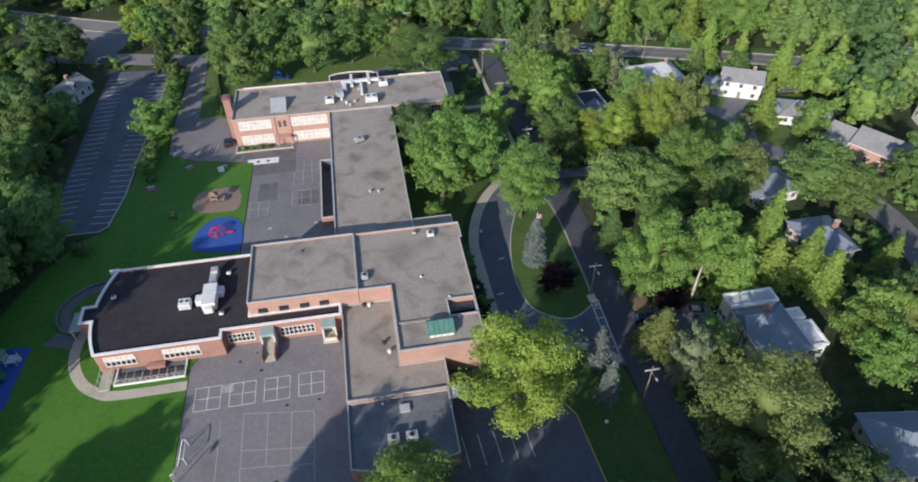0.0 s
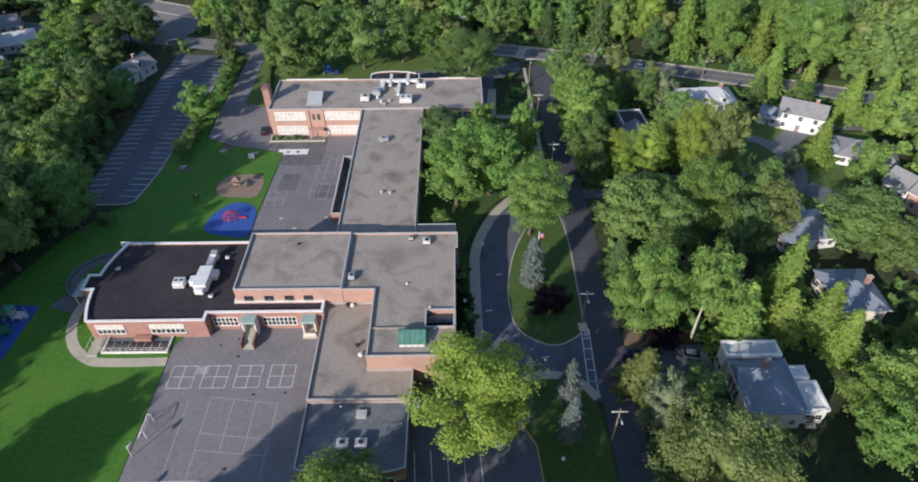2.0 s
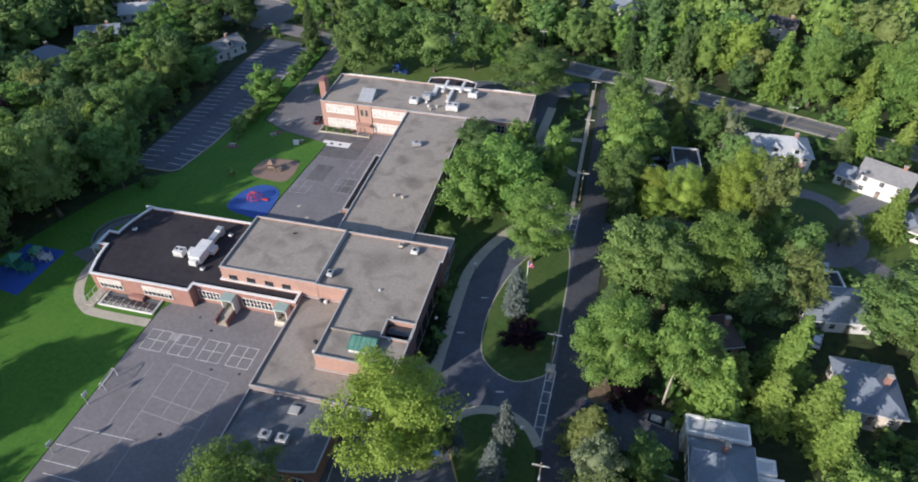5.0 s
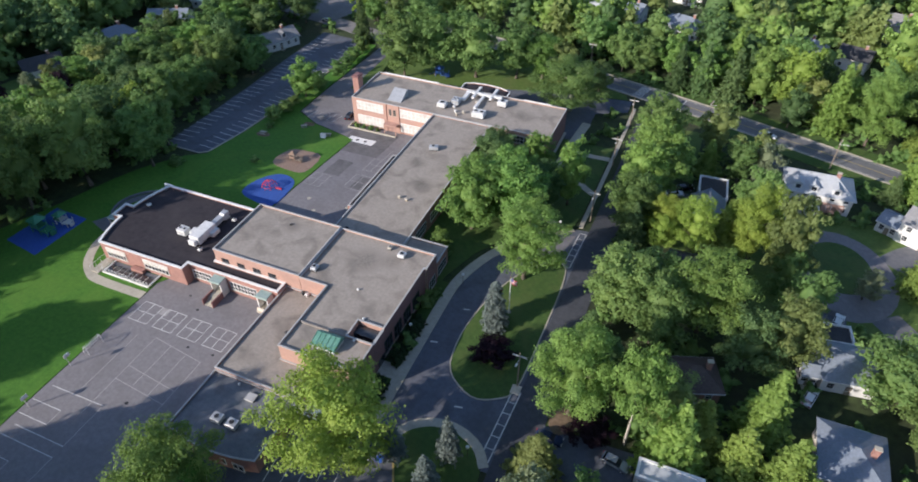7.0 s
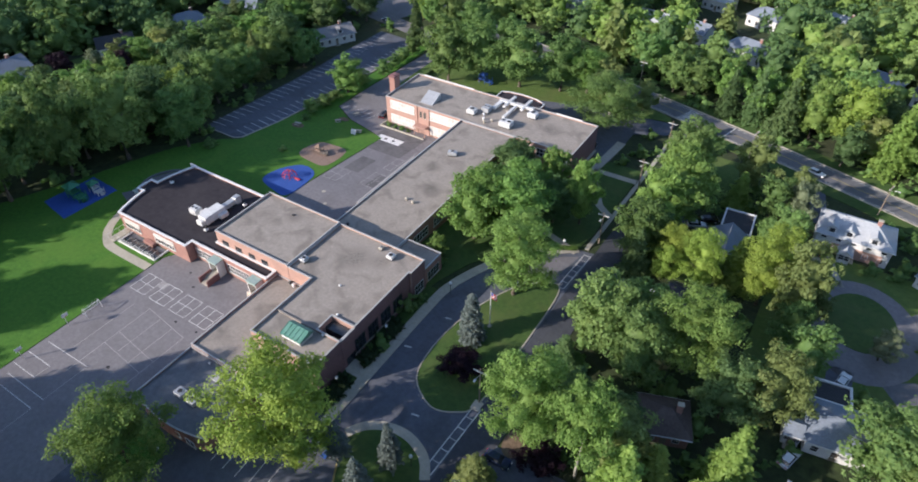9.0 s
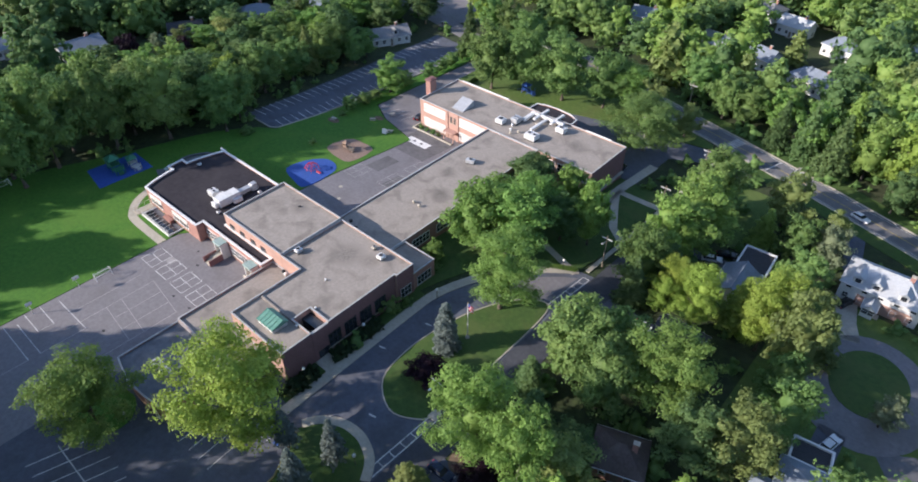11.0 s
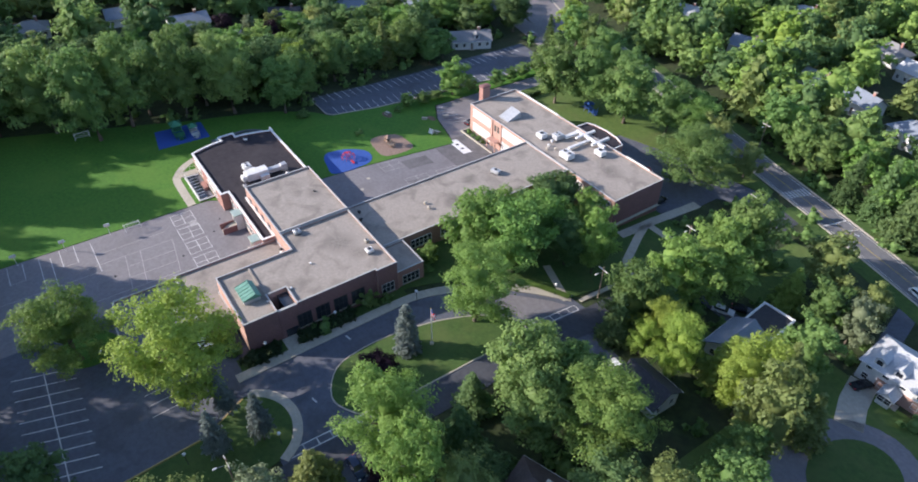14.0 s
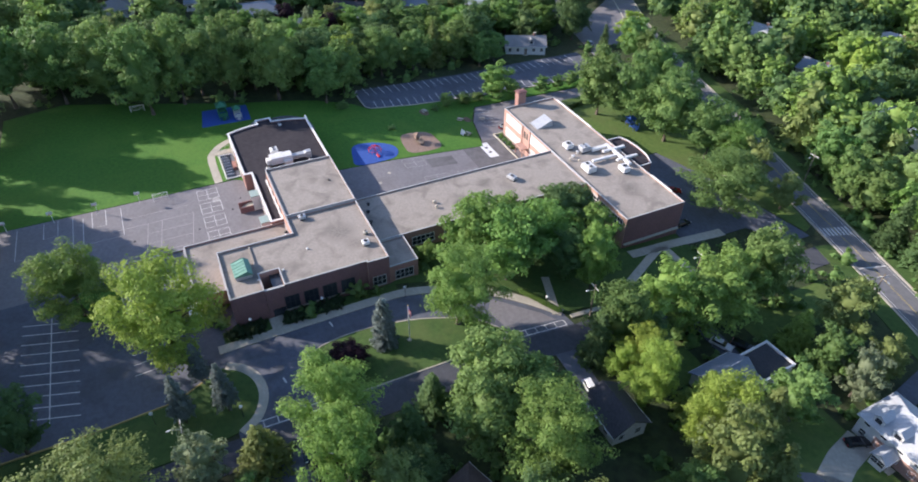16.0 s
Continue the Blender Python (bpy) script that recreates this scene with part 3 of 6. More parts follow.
# staff stalls, a double row, and single stalls by the wing
court = pave["parking_pavement"]
stripe(court, [(-1.4, 37.6), (26.2, 37.5)], 0.2, PT, PAINT)
for k in range(10):
    x = 0.1 + k * 2.72
    stripe(court, [(x - 1.5, 32.4), (x + 1.5, 42.4)], 0.2, PT, PAINT)
for k in range(5):
    stripe(court, [(10.2 + k * 2.7, 51.6), (9.8 + k * 2.7, 57.4)], 0.15, PT, PAINT)
for k in range(4):
    stripe(court, [(20.4 + k * 1.1, 61.2), (21.2 + k * 1.1, 63.8)], 0.16, PT, PAINT)
lay("painted_panel", rect(24.8, 26.0, 61.6, 63.0), PT, BLUE_PLASTIC, "blue painted parking mark", parent=court, down=0.01)
lay("tree_bed_lawn", smooth_line([(-6, 42), (-1, 41), (2.6, 44), (2.6, 48.5), (-2, 51), (-7, 47)], 4, True), 0.06, LAWN, "small grass bed round a tree in the asphalt")
# back lot stalls
court = pave["back_lot_pavement"]
for k in range(31):
    y = 128.5 + k * 2.75
    edge = -61.4 if y < 150 else -62.2
    left = -76.4 - (y - 127) * 0.055
    stripe(court, [(edge, y), (edge - 5.2, y + 0.4)], 0.22, PT, PAINT)
    stripe(court, [(left, y), (left + 5.2, y + 0.4)], 0.22, PT, PAINT)
lay("asphalt_patch", [(29.6, 121.0), (33.0, 118.8), (38.6, 120.2), (40.0, 131.2), (37.0, 129.0)], PT - 0.004, ASPHALT, parent=pave["loop_pavement"], down=0.01)
# crossings: ladder markings over the two mouths of the loop
court = pave["loop_pavement"]
for (x0, y0), (x1, y1) in (((40.4, 68.4), (41.0, 83.2)), ((40.2, 118.8), (40.6, 132.4))):
    for dx in (0, 1.5):
        stripe(court, [(x0 + dx, y0), (x1 + dx, y1)], 0.2, PT, PAINT)
    n = 6
    for k in range(n + 1):
        x, y = x0 + (x1 - x0) * k / n, y0 + (y1 - y0) * k / n
        stripe(court, [(x, y), (x + 1.5, y)], 0.2, PT, PAINT)
lay("painted_panel", rect(40.6, 42.3, 82.6, 84.6), PT + 0.13, CONCRETE, "pale ramp panel at the crossing", parent=court, down=0.2)
for x, y in ((33.6, 76.2), (26.2, 98.2), (23.6, 88.0)):
    stripe(court, [(x - 0.9, y), (x + 0.5, y + 0.3)], 0.3, PT, PAINT)
for side_way in (-1, 1):
    edge = []
    for i, p in enumerate(avenue_line):
        a, b = Vector(avenue_line[max(i - 1, 0)]), Vector(avenue_line[min(i + 1, len(avenue_line) - 1)])
        u = (b - a).normalized()
        edge.append(tuple(Vector(p) + Vector((-u.y, u.x)) * 4.45 * side_way))
    lay("granite_kerb", ribbon(edge, 0.5), 0.08, CONCRETE, "pale stone kerb along the avenue")
# avenue lines and zebra
court = pave["avenue_road"]
for shift, mat, width in ((-0.12, YELLOW, 0.1), (0.12, YELLOW, 0.1), (-3.5, PAINT, 0.14), (3.5, PAINT, 0.14)):
    line = []
    for i, p in enumerate(avenue_line):
        a, b = Vector(avenue_line[max(i - 1, 0)]), Vector(avenue_line[min(i + 1, len(avenue_line) - 1)])
        u = (b - a).normalized()
        line.append(tuple(Vector(p) + Vector((-u.y, u.x)) * shift))
    stripe(court, line, width, PT, mat)
for k in range(8):
    stripe(court, [(37.6 + k * 0.3, 212.6 + k * 0.95), (40.6 + k * 0.3, 211.6 + k * 0.95)], 0.5, PT + 0.006, PAINT)
stripe(court, [(52.6, 208.2), (54.6, 215.2)], 0.4, PT + 0.006, PAINT)


# ---- the school ----
school = thing("school_building", "low brick school with flat gravel and black roofs", "school")


def wing(points, z0, z1, parapet, wall_mat, roof_mat, coping_mat, label, thick=0.18, lip=0.05):
    """A flat-roofed wing: walls with a parapet, the roof inside it and a metal coping on top."""
    keep_clear([tuple(p) for p in points])
    inner, out, back = offset(points, thick), offset(points, -lip), offset(points, thick + 0.05)
    bm = bmesh.new()
    n = len(points)
    rows = []
    for ring_pts, z in ((points, z0), (points, z1 + parapet), (inner, z1 + parapet), (inner, z1 - 0.3)):
        rows.append([bm.verts.new((p[0], p[1], z)) for p in ring_pts])
    for r0, r1 in zip(rows, rows[1:]):
        for k in range(n):
            bm.faces.new((r0[k], r0[(k + 1) % n], r1[(k + 1) % n], r1[k]))
    walls = part("wall", bm, wall_mat, school, label)
    bm = bmesh.new()
    bm.faces.new([bm.verts.new((p[0], p[1], z1)) for p in inner])
    bm.normal_update()
    bmesh.ops.triangulate(bm, faces=bm.faces[:], quad_method="BEAUTY", ngon_method="EAR_CLIP")
    part("roof", bm, roof_mat, school)
    bm = bmesh.new()
    zt = z1 + parapet
    rows = [[bm.verts.new((p[0], p[1], z)) for p in ring_pts] for ring_pts, z in ((out, zt - 0.14), (out, zt + 0.05), (back, zt + 0.05), (back, zt - 0.14))]
    for r0, r1 in zip(rows, rows[1:] + rows[:1]):
        for k in range(n):
            bm.faces.new((r0[k], r0[(k + 1) % n], r1[(k + 1) % n], r1[k]))
    part("coping", bm, coping_mat, school)
    return walls


def facade_window(x0, x1, z0, z1, at, facing, bars=2, rows=1, pane_mat=None, frame_mat=None, transom=0.0):
    """A framed window standing 4 cm proud of a wall; facing is south, north, east or west."""
    turn = {"south": 0, "east": 90, "north": 180, "west": 270}[facing]
    m = {"south": Matrix.Translation((0, at, 0)), "north": Matrix.Translation((0, at, 0)), "east": Matrix.Translation((at, 0, 0)), "west": Matrix.Translation((at, 0, 0))}[facing] @ Matrix.Rotation(radians(turn), 4, "Z")
    if facing == "north":
        x0, x1 = -x1, -x0
    if facing == "west":
        x0, x1 = -x1, -x0
    bm = bmesh.new()
    f = 0.13
    box(bm, x0, x1, -0.08, 0.05, z0, z0 + f)
    box(bm, x0, x1, -0.08, 0.05, z1 - f, z1)
    for k in range(bars + 1):
        x = x0 + (x1 - x0 - f) * k / bars
        box(bm, x, x + f, -0.075, 0.05, z0 + f, z1 - f)
    for k in range(1, rows):
        z = z0 + (z1 - z0) * k / rows
        box(bm, x0 + f, x1 - f, -0.065, 0.05, z - 0.06, z + 0.06)
    bm.transform(m)
    window = part("window", bm, frame_mat or WHITE, school)
    wide = (x1 - x0 - f) / bars
    for k in range(bars):
        bm = boxes((x0 + f + wide * k, x0 + wide * (k + 1), -0.04, 0.03, z0 + f, z1 - f))
        bm.transform(m)
        part("pane", bm, pane_mat or GLASS, window)
    bm = boxes((x0 - 0.08, x1 + 0.08, -0.16, 0.05, z0 - 0.1, z0))
    bm.transform(m)
    part("sill", bm, CONCRETE, window)
    return window


# the tall block with its notch and light well
hall_open = [(1.3, 71.0), (16.7, 71.0), (16.7, 77.6), (11.4, 77.6), (11.4, 81.6), (16.7, 81.6), (16.7, 98.6), (17.2, 98.6), (17.2, 103.3), (-4.85, 103.3), (-4.85, 87.0), (1.3, 87.0)]
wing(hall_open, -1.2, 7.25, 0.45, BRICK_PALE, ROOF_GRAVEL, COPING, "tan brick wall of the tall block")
# dark skins and well wall paint the east side's shade into the brick
pieces("shade_skin", ((16.69, 16.73, 71.02, 77.6, -1.2, 7.5), (16.69, 16.73, 81.6, 98.58, -1.2, 7.5), (17.19, 17.23, 98.65, 103.25, -1.2, 7.5)), BRICK_MAROON_AND_SHADE, school, "thin brick skin of the entrance front, coloured dark as shade")
part("light_well_wall", boxes((16.4, 16.73, 77.65, 81.55, -1.2, 7.3)), BRICK_MAROON_AND_SHADE, school)
part("light_well_coping", boxes((16.3, 16.8, 77.7, 81.5, 7.3, 7.5)), COPING, school)
part("light_well_floor", boxes((11.45, 16.4, 77.65, 81.55, 2.0, 2.1)), ROOF_BLACK, school)
part("light_well_glazing", boxes((11.5, 16.3, 79.4, 81.5, 2.1, 6.6), bevel=0.03), GLASS, school, "dark glazed wall inside the light well")
part("roof_step", boxes((1.7, 11.2, 77.35, 77.65, 7.2, 7.55)), ROOF_GRAVEL, school)
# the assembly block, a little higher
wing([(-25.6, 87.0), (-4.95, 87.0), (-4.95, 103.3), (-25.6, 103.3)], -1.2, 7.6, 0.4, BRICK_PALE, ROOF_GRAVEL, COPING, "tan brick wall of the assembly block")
# the dark-roofed wing with a bowed end and an entrance bay
bow = []
for k in range(13):
    y = 104.2 - k * 22.0 / 12
    bow.append((-53.0 - 2.3 * (1 - ((y - 93.2) / 11.0) ** 2), y))
north_part = [p for p in bow if p[1] > 95.0]
south_part = [p for p in bow if p[1] < 90.2]
dark_outline = [(-25.65, 104.2)] + north_part + [(-55.2, 94.7), (-57.5, 94.7), (-57.3, 90.5), (-55.1, 90.5)] + south_part + [(-52.8, 82.1), (-31.2, 82.2), (-30.6, 82.2), (-30.6, 84.1), (-8.6, 84.1), (-8.6, 86.95), (-25.65, 86.95)]
wing(dark_outline, -1.2, 4.35, 0.45, BRICK, ROOF_BLACK, COPING_WHITE, "red brick classroom wing under a black roof", 0.34, 0.14)
part("corner_fin", boxes((-54.6, -52.6, 104.0, 104.4, 4.0, 5.0)), COPING_WHITE, school)
# low link wing and near wing
wing([(-8.55, 64.8), (9.2, 64.8), (9.2, 70.95), (1.25, 70.95), (1.25, 86.95), (-8.55, 86.95)], -0.6, 3.6, 0.4, BRICK, ROOF_GRAVEL, COPING, "brick link wing with a gravel roof")
front = [(-8.55 + 17.4 * k / 10, 52.6 - 1.3 * (1 - ((k - 5) / 5) ** 2)) for k in range(11)]
wing(front + [(8.85, 64.75), (-8.55, 64.75)], -0.6, 3.1, 0.35, BRICK, ROOF_GREY, COPING, "near brick wing with a bowed front and grey roof")
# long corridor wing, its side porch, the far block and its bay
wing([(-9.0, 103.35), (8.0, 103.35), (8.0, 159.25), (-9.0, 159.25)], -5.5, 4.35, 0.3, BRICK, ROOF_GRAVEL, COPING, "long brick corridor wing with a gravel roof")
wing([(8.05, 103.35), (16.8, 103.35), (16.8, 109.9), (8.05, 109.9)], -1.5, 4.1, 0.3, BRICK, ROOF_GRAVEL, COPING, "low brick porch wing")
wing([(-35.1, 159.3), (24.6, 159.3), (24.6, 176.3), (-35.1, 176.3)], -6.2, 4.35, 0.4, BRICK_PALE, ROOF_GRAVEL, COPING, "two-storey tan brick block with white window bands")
wing([(-8.6, 176.35), (6.2, 176.35), (6.0, 181.2), (2.5, 182.6), (-2.0, 183.0), (-6.0, 182.6), (-8.5, 181.6)], -6.2, 3.4, 0.4, BRICK, ROOF_BLACK, COPING_WHITE, "brick stair bay with a curved white coping")
# walled area stair beside the corridor
wing([(-12.2, 117.0), (-9.05, 117.0), (-9.05, 140.5), (-12.2, 140.5)], -4.5, -1.2, 3.0, ROOF_GREY, ROOF_GREY, COPING, "grey rendered wall of a narrow sunken area", 0.3)
part("area_end_wall", boxes((-12.15, -9.1, 116.88, 116.99, -3.0, 1.7)), BRICK, school)
# same dark skin: shade painted on the far block's east wall
pieces("shade_skin", ((24.59, 24.63, 159.4, 176.2, -6.2, 4.6),), BRICK_MAROON_AND_SHADE, school)
# chimney
part("chimney", boxes((-37.0, -35.15, 163.8, 166.4, -6.0, 8.3)), BRICK, school, "tall square brick chimney", False)
pieces("chimney_cap", ((-37.2, -35.0, 163.6, 166.6, 8.3, 8.7), (-36.7, -35.5, 164.2, 166.0, 8.7, 8.9)), BRICK_MAROON_AND_SHADE, school, bevel=0.03)

# windows
for x0 in (-23.9, -20.0, -16.1, -12.4):
    facade_window(x0 - 0.1, x0 + 1.7, 4.75, 6.1, 87.0, "south", 2, 1, GLASS, DARK)
for x0, x1, n in ((-51.6, -46.2, 6), (-41.4, -34.8, 7)):
    facade_window(x0, x1, 1.25, 2.55, 82.08 if x0 < -45 else 82.15, "south", n, 1, GLASS, WHITE)
    facade_window(x0, x1, 2.75, 3.75, 82.08 if x0 < -45 else 82.15, "south", n, 1, BLIND, WHITE)
for x0, x1, n in ((-30.0, -25.2, 6), (-20.4, -13.9, 8)):
    facade_window(x0, x1, 1.0, 3.3, 84.1, "south", n, 2, GLASS, WHITE)
for x0, x1, n in ((-33.6, -25.0, 7), (-19.6, -9.8, 8)):
    facade_window(x0, x1, 1.2, 3.9, 159.3, "south", n, 2, BLIND, WHITE)
    facade_window(x0, x1, -3.4, -0.6, 159.3, "south", n, 2, BLIND, WHITE)
for x0, z0, z1 in ((-23.2, 1.2, 3.2), (-21.8, 1.2, 3.2)):
    facade_window(x0, x0 + 0.9, z0, z1, 159.3, "south", 1, 3, GLASS, TIMBER)
pieces("pilaster", ((-24.7, -23.9, 159.05, 159.3, -6, 4.6), (-20.6, -19.8, 159.05, 159.3, -6, 4.6)), BRICK_PALE, school)
pieces("door_canopy", ((-24.2, -20.2, 157.2, 159.3, -1.2, -0.9), (-24.1, -23.9, 157.3, 157.5, -4.2, -1.2), (-20.5, -20.3, 157.3, 157.5, -4.2, -1.2)), BRICK_PALE, school)
pieces("planter_wall", ((-35.6, -20.0, 156.1, 156.4, -5, -3.5), (-35.6, -35.2, 156.4, 159.3, -5, -3.5)), CONCRETE, school)
for y0 in (81.0, 84.9, 88.8, 92.7):
    facade_window(y0, y0 + 3.0, 1.1, 4.5, 16.73, "east", 3, 2, GLASS, DARK)
facade_window(99.4, 102.4, 0.6, 3.2, 17.23, "east", 3, 2, GLASS, ZINC)
facade_window(104.6, 108.8, 0.4, 2.8, 16.8, "east", 4, 2, GLASS, ZINC)
for x0 in (9.5, 14.4, 19.2):
    facade_window(x0, x0 + 4.2, 1.2, 3.6, 159.3, "south", 4, 2, GLASS, WHITE)
for y0 in (112, 120, 128, 136, 144, 151):
    facade_window(y0, y0 + 5.6, 0.6, 3.0, 8.0, "east", 5, 2, GLASS, WHITE)
    facade_window(y0, y0 + 5.6, 0.6, 3.0, -9.0, "west", 5, 2, GLASS, WHITE)
part("wall_ledge", boxes((24.63, 25.3, 159.6, 176.0, -2.9, -2.65)), CONCRETE, school)
for x0 in (-4, 1.5, 5):
    facade_window(x0, x0 + 2.2, 0.9, 2.4, 51.5, "south", 2, 1, GLASS, WHITE)
part("entrance_door", boxes((16.66, 16.79, 78.4, 80.9, -0.6, 2.0)), GLASS, school, "dark glazed entrance doors")
part("wall_band", boxes((16.68, 16.8, 80.6, 97.4, 0.72, 0.95)), CONCRETE, school)
pieces("cornice_strip", ((-33, -15, 176.0, 176.35, 4.8, 5.0), (12, 20, 176.0, 176.35, 4.8, 5.0)), COPING_WHITE, school)

# two green-canopied side entrances with steps
for x, base in ((-22.6, True), (-11.2, False)):
    porch = thing("entrance_porch", "small porch with pale green canopy and brick steps", "porch")
    pieces("canopy", ((x - 1.35, x + 1.35, 82.0, 84.3, 3.9, 4.1), (x - 1.35, x + 1.35, 82.0, 82.15, 3.6, 3.9)), CANOPY, porch, "pale green sheet canopy", bevel=0.02)
    part("cheek_wall", boxes((x - 1.3, x - 1.05, 82.2, 84.08, -0.6, 3.9)), CLAPBOARD, porch)
    part("cheek_wall", boxes((x + 1.05, x + 1.3, 82.2, 84.08, -0.6, 3.9)), CLAPBOARD, porch)
    part("door", boxes((x - 0.9, x + 0.9, 83.95, 84.05, 0.9, 3.0)), BLIND, porch, "pale double door")
    if base:
        rows = [(x - 1.0, x + 1.0, 79.0 + 0.32 * k, 79.0 + 0.32 * (k + 1), -0.3, 0.16 * (k + 1)) for k in range(6)]
        for row in rows:
            part("step", boxes(row), CONCRETE, porch)
        part("landing", boxes((x - 1.04, x + 1.04, 80.92, 84.05, -0.3, 1.0)), CONCRETE, porch)
        part("stair_wall", boxes((x - 1.3, x - 1.05, 78.9, 82.2, -0.3, 1.5)), BRICK_MAROON_AND_SHADE, porch)
        part("stair_wall", boxes((x + 1.05, x + 1.3, 78.9, 82.2, -0.3, 1.5)), BRICK_MAROON_AND_SHADE, porch)
    else:
        part("landing", boxes((x - 1.4, x + 1.4, 81.4, 84.05, -0.3, 0.5)), CONCRETE, porch)
        part("front_wall", boxes((x - 1.2, x + 1.2, 81.5, 81.75, 0.5, 1.3)), STUCCO, porch)

shelter = thing("covered_walk", "white flat canopy over the side entrance", "canopy")
part("canopy", boxes((8.95, 13.6, 63.0, 65.6, 2.9, 3.1), bevel=0.03), COPING_WHITE, shelter)
for x, y in ((9.2, 63.2), (13.3, 63.2), (13.3, 65.4), (9.2, 65.4)):
    part("post", boxes((x - 0.06, x + 0.06, y - 0.06, y + 0.06, -0.1, 2.9)), STEEL, shelter)

# white-rimmed areaway beside the dark-roofed wing, railed
area = thing("areaway", "sunken area with white kerb and glazed tables before the classrooms", "areaway")
pieces("kerb_wall", ((-50.1, -49.85, 78.2, 82.0, -0.6, 0.4), (-37.85, -37.6, 78.2, 82.4, -0.6, 0.4), (-49.85, -37.85, 78.2, 78.5, -0.6, 0.4)), COPING_WHITE, area)
part("area_floor", boxes((-49.8, -37.9, 78.6, 82.0, -0.1, 0.09)), ROOF_GREY, area)
for k in range(8):
    x = -49.7 + k * 1.45
    part("glass_cover", boxes((x + 0.05, x + 1.4, 78.7, 80.7, 0.3, 0.36)), GLASS, area, "dark glass cover panel")
    part("glazing_bar", boxes((x - 0.04, x + 0.04, 78.55, 80.75, 0.09, 0.42)), STEEL, area)
for k in range(14):
    x = -50 + k * 0.95
    part("rail_post", boxes((x - 0.03, x + 0.03, 78.36, 78.42, 0.4, 1.5)), STEEL, area)
pieces("top_rail", ((-50, -37.6, 78.36, 78.42, 1.46, 1.52), (-50, -37.6, 78.36, 78.42, 0.95, 1.0)), STEEL, area)
part("brick_bulkhead", boxes((-44.6, -41.4, 80.9, 81.9, 0.09, 1.0)), BRICK, area)
rail = thing("access_ramp", "galvanised railed ramp beside the areaway", "ramp")
part("deck", boxes((-52.6, -50.6, 77.6, 82.0, 0.0, 0.3)), CONCRETE, rail)
for x in (-52.6, -50.7):
    for y in (77.7, 79.1, 80.5, 81.9):
        part("post", boxes((x - 0.03, x + 0.03, y - 0.03, y + 0.03, 0.3, 1.5)), STEEL, rail)
    part("handrail", boxes((x - 0.03, x + 0.03, 77.7, 81.9, 1.45, 1.52)), STEEL, rail)
# entrance bay porch roof at the bowed end
porch = thing("entrance_porch", "pale porch roof at the bowed end of the wing", "porch")
part("porch_roof", boxes((-59.6, -57.4, 90.2, 95.0, 3.0, 3.3), bevel=0.03), CANOPY, porch)
for y in (90.5, 94.7):
    part("post", boxes((-59.4, -59.2, y - 0.1, y + 0.1, -0.2, 3.0)), STEEL, porch)
lay("stone_apron_walk", [(-65.6, 90.4), (-60.4, 88.6), (-59.7, 91.4), (-63.6, 93.4)], 0.1, ROAD, "grey stone apron before the porch")
wall = thing("curved_garden_wall", "low curved stone garden wall on the lawn", "wall")
lay("garden_walk", ribbon(smooth_line([(-59.8, 93), (-62.4, 95.3), (-63.4, 99), (-61.6, 102.4), (-58.2, 104.6), (-53.5, 105)], 5), 1.9), 0.06, ROAD, "curved dark paved garden walk on the lawn")
part("wall", slab(ribbon(smooth_line([(-59.6, 92), (-63.6, 94.5), (-64.8, 99), (-62.6, 103.4), (-58.5, 105.8), (-53.5, 106.2)], 5), 0.45), 0.55, 1.2), ROOF_GREY, wall)

# ---- on the roofs ----
def roof_unit(x, y, z, w, d, h, label, mat=None, turn=0.0, fans=1):
    unit = thing("rooftop_unit", label, "air unit", at=pose(x, y, z, 0, 0, turn))
    part("base_curb", boxes((-w / 2 + 0.1, w / 2 - 0.1, -d / 2 + 0.1, d / 2 - 0.1, 0, 0.25)), DARK, unit)
    part("cabinet", boxes((-w / 2, w / 2, -d / 2, d / 2, 0.25, h), bevel=0.05), mat or UNIT_WHITE, unit)
    for k in range(fans):
        fx = (k - (fans - 1) / 2) * w / max(fans, 1)
        bm = bmesh.new()
        tube(bm, [(fx, 0, h), (fx, 0, h + 0.14)], [min(w / fans, d) * 0.34] * 2, 14)
        part("fan_ring", bm, ZINC, unit)
        bm = bmesh.new()
        tube(bm, [(fx, 0, h + 0.141), (fx, 0, h + 0.15)], [min(w / fans, d) * 0.28] * 2, 14)
        part("fan_grille", bm, DARK, unit)
    for s in (-1, 1):
        pieces("louvre", [(-w * 0.38, w * 0.38, s * d / 2 - 0.03, s * d / 2 + 0.03, 0.4 + 0.3 * k, 0.5 + 0.3 * k) for k in range(max(1, int((h - 0.5) / 0.32)))], ZINC, unit)
    return unit


def mushroom_vent(x, y, z, r, h, mat=None):
    vent = thing("roof_vent", "round capped metal roof vent", "vent", "vents on the school roofs", at=pose(x, y, z))
    bm = bmesh.new()
    tube(bm, [(0, 0, 0), (0, 0, h * 0.7)], [r * 0.6, r * 0.55], 12)
    part("pipe", bm, mat or ZINC, vent)
    bm = bmesh.new()
    tube(bm, [(0, 0, h * 0.6), (0, 0, h * 0.75), (0, 0, h)], [r, r * 1.05, r * 0.5], 12)
    part("cap", bm, mat or ZINC, vent)
    return vent


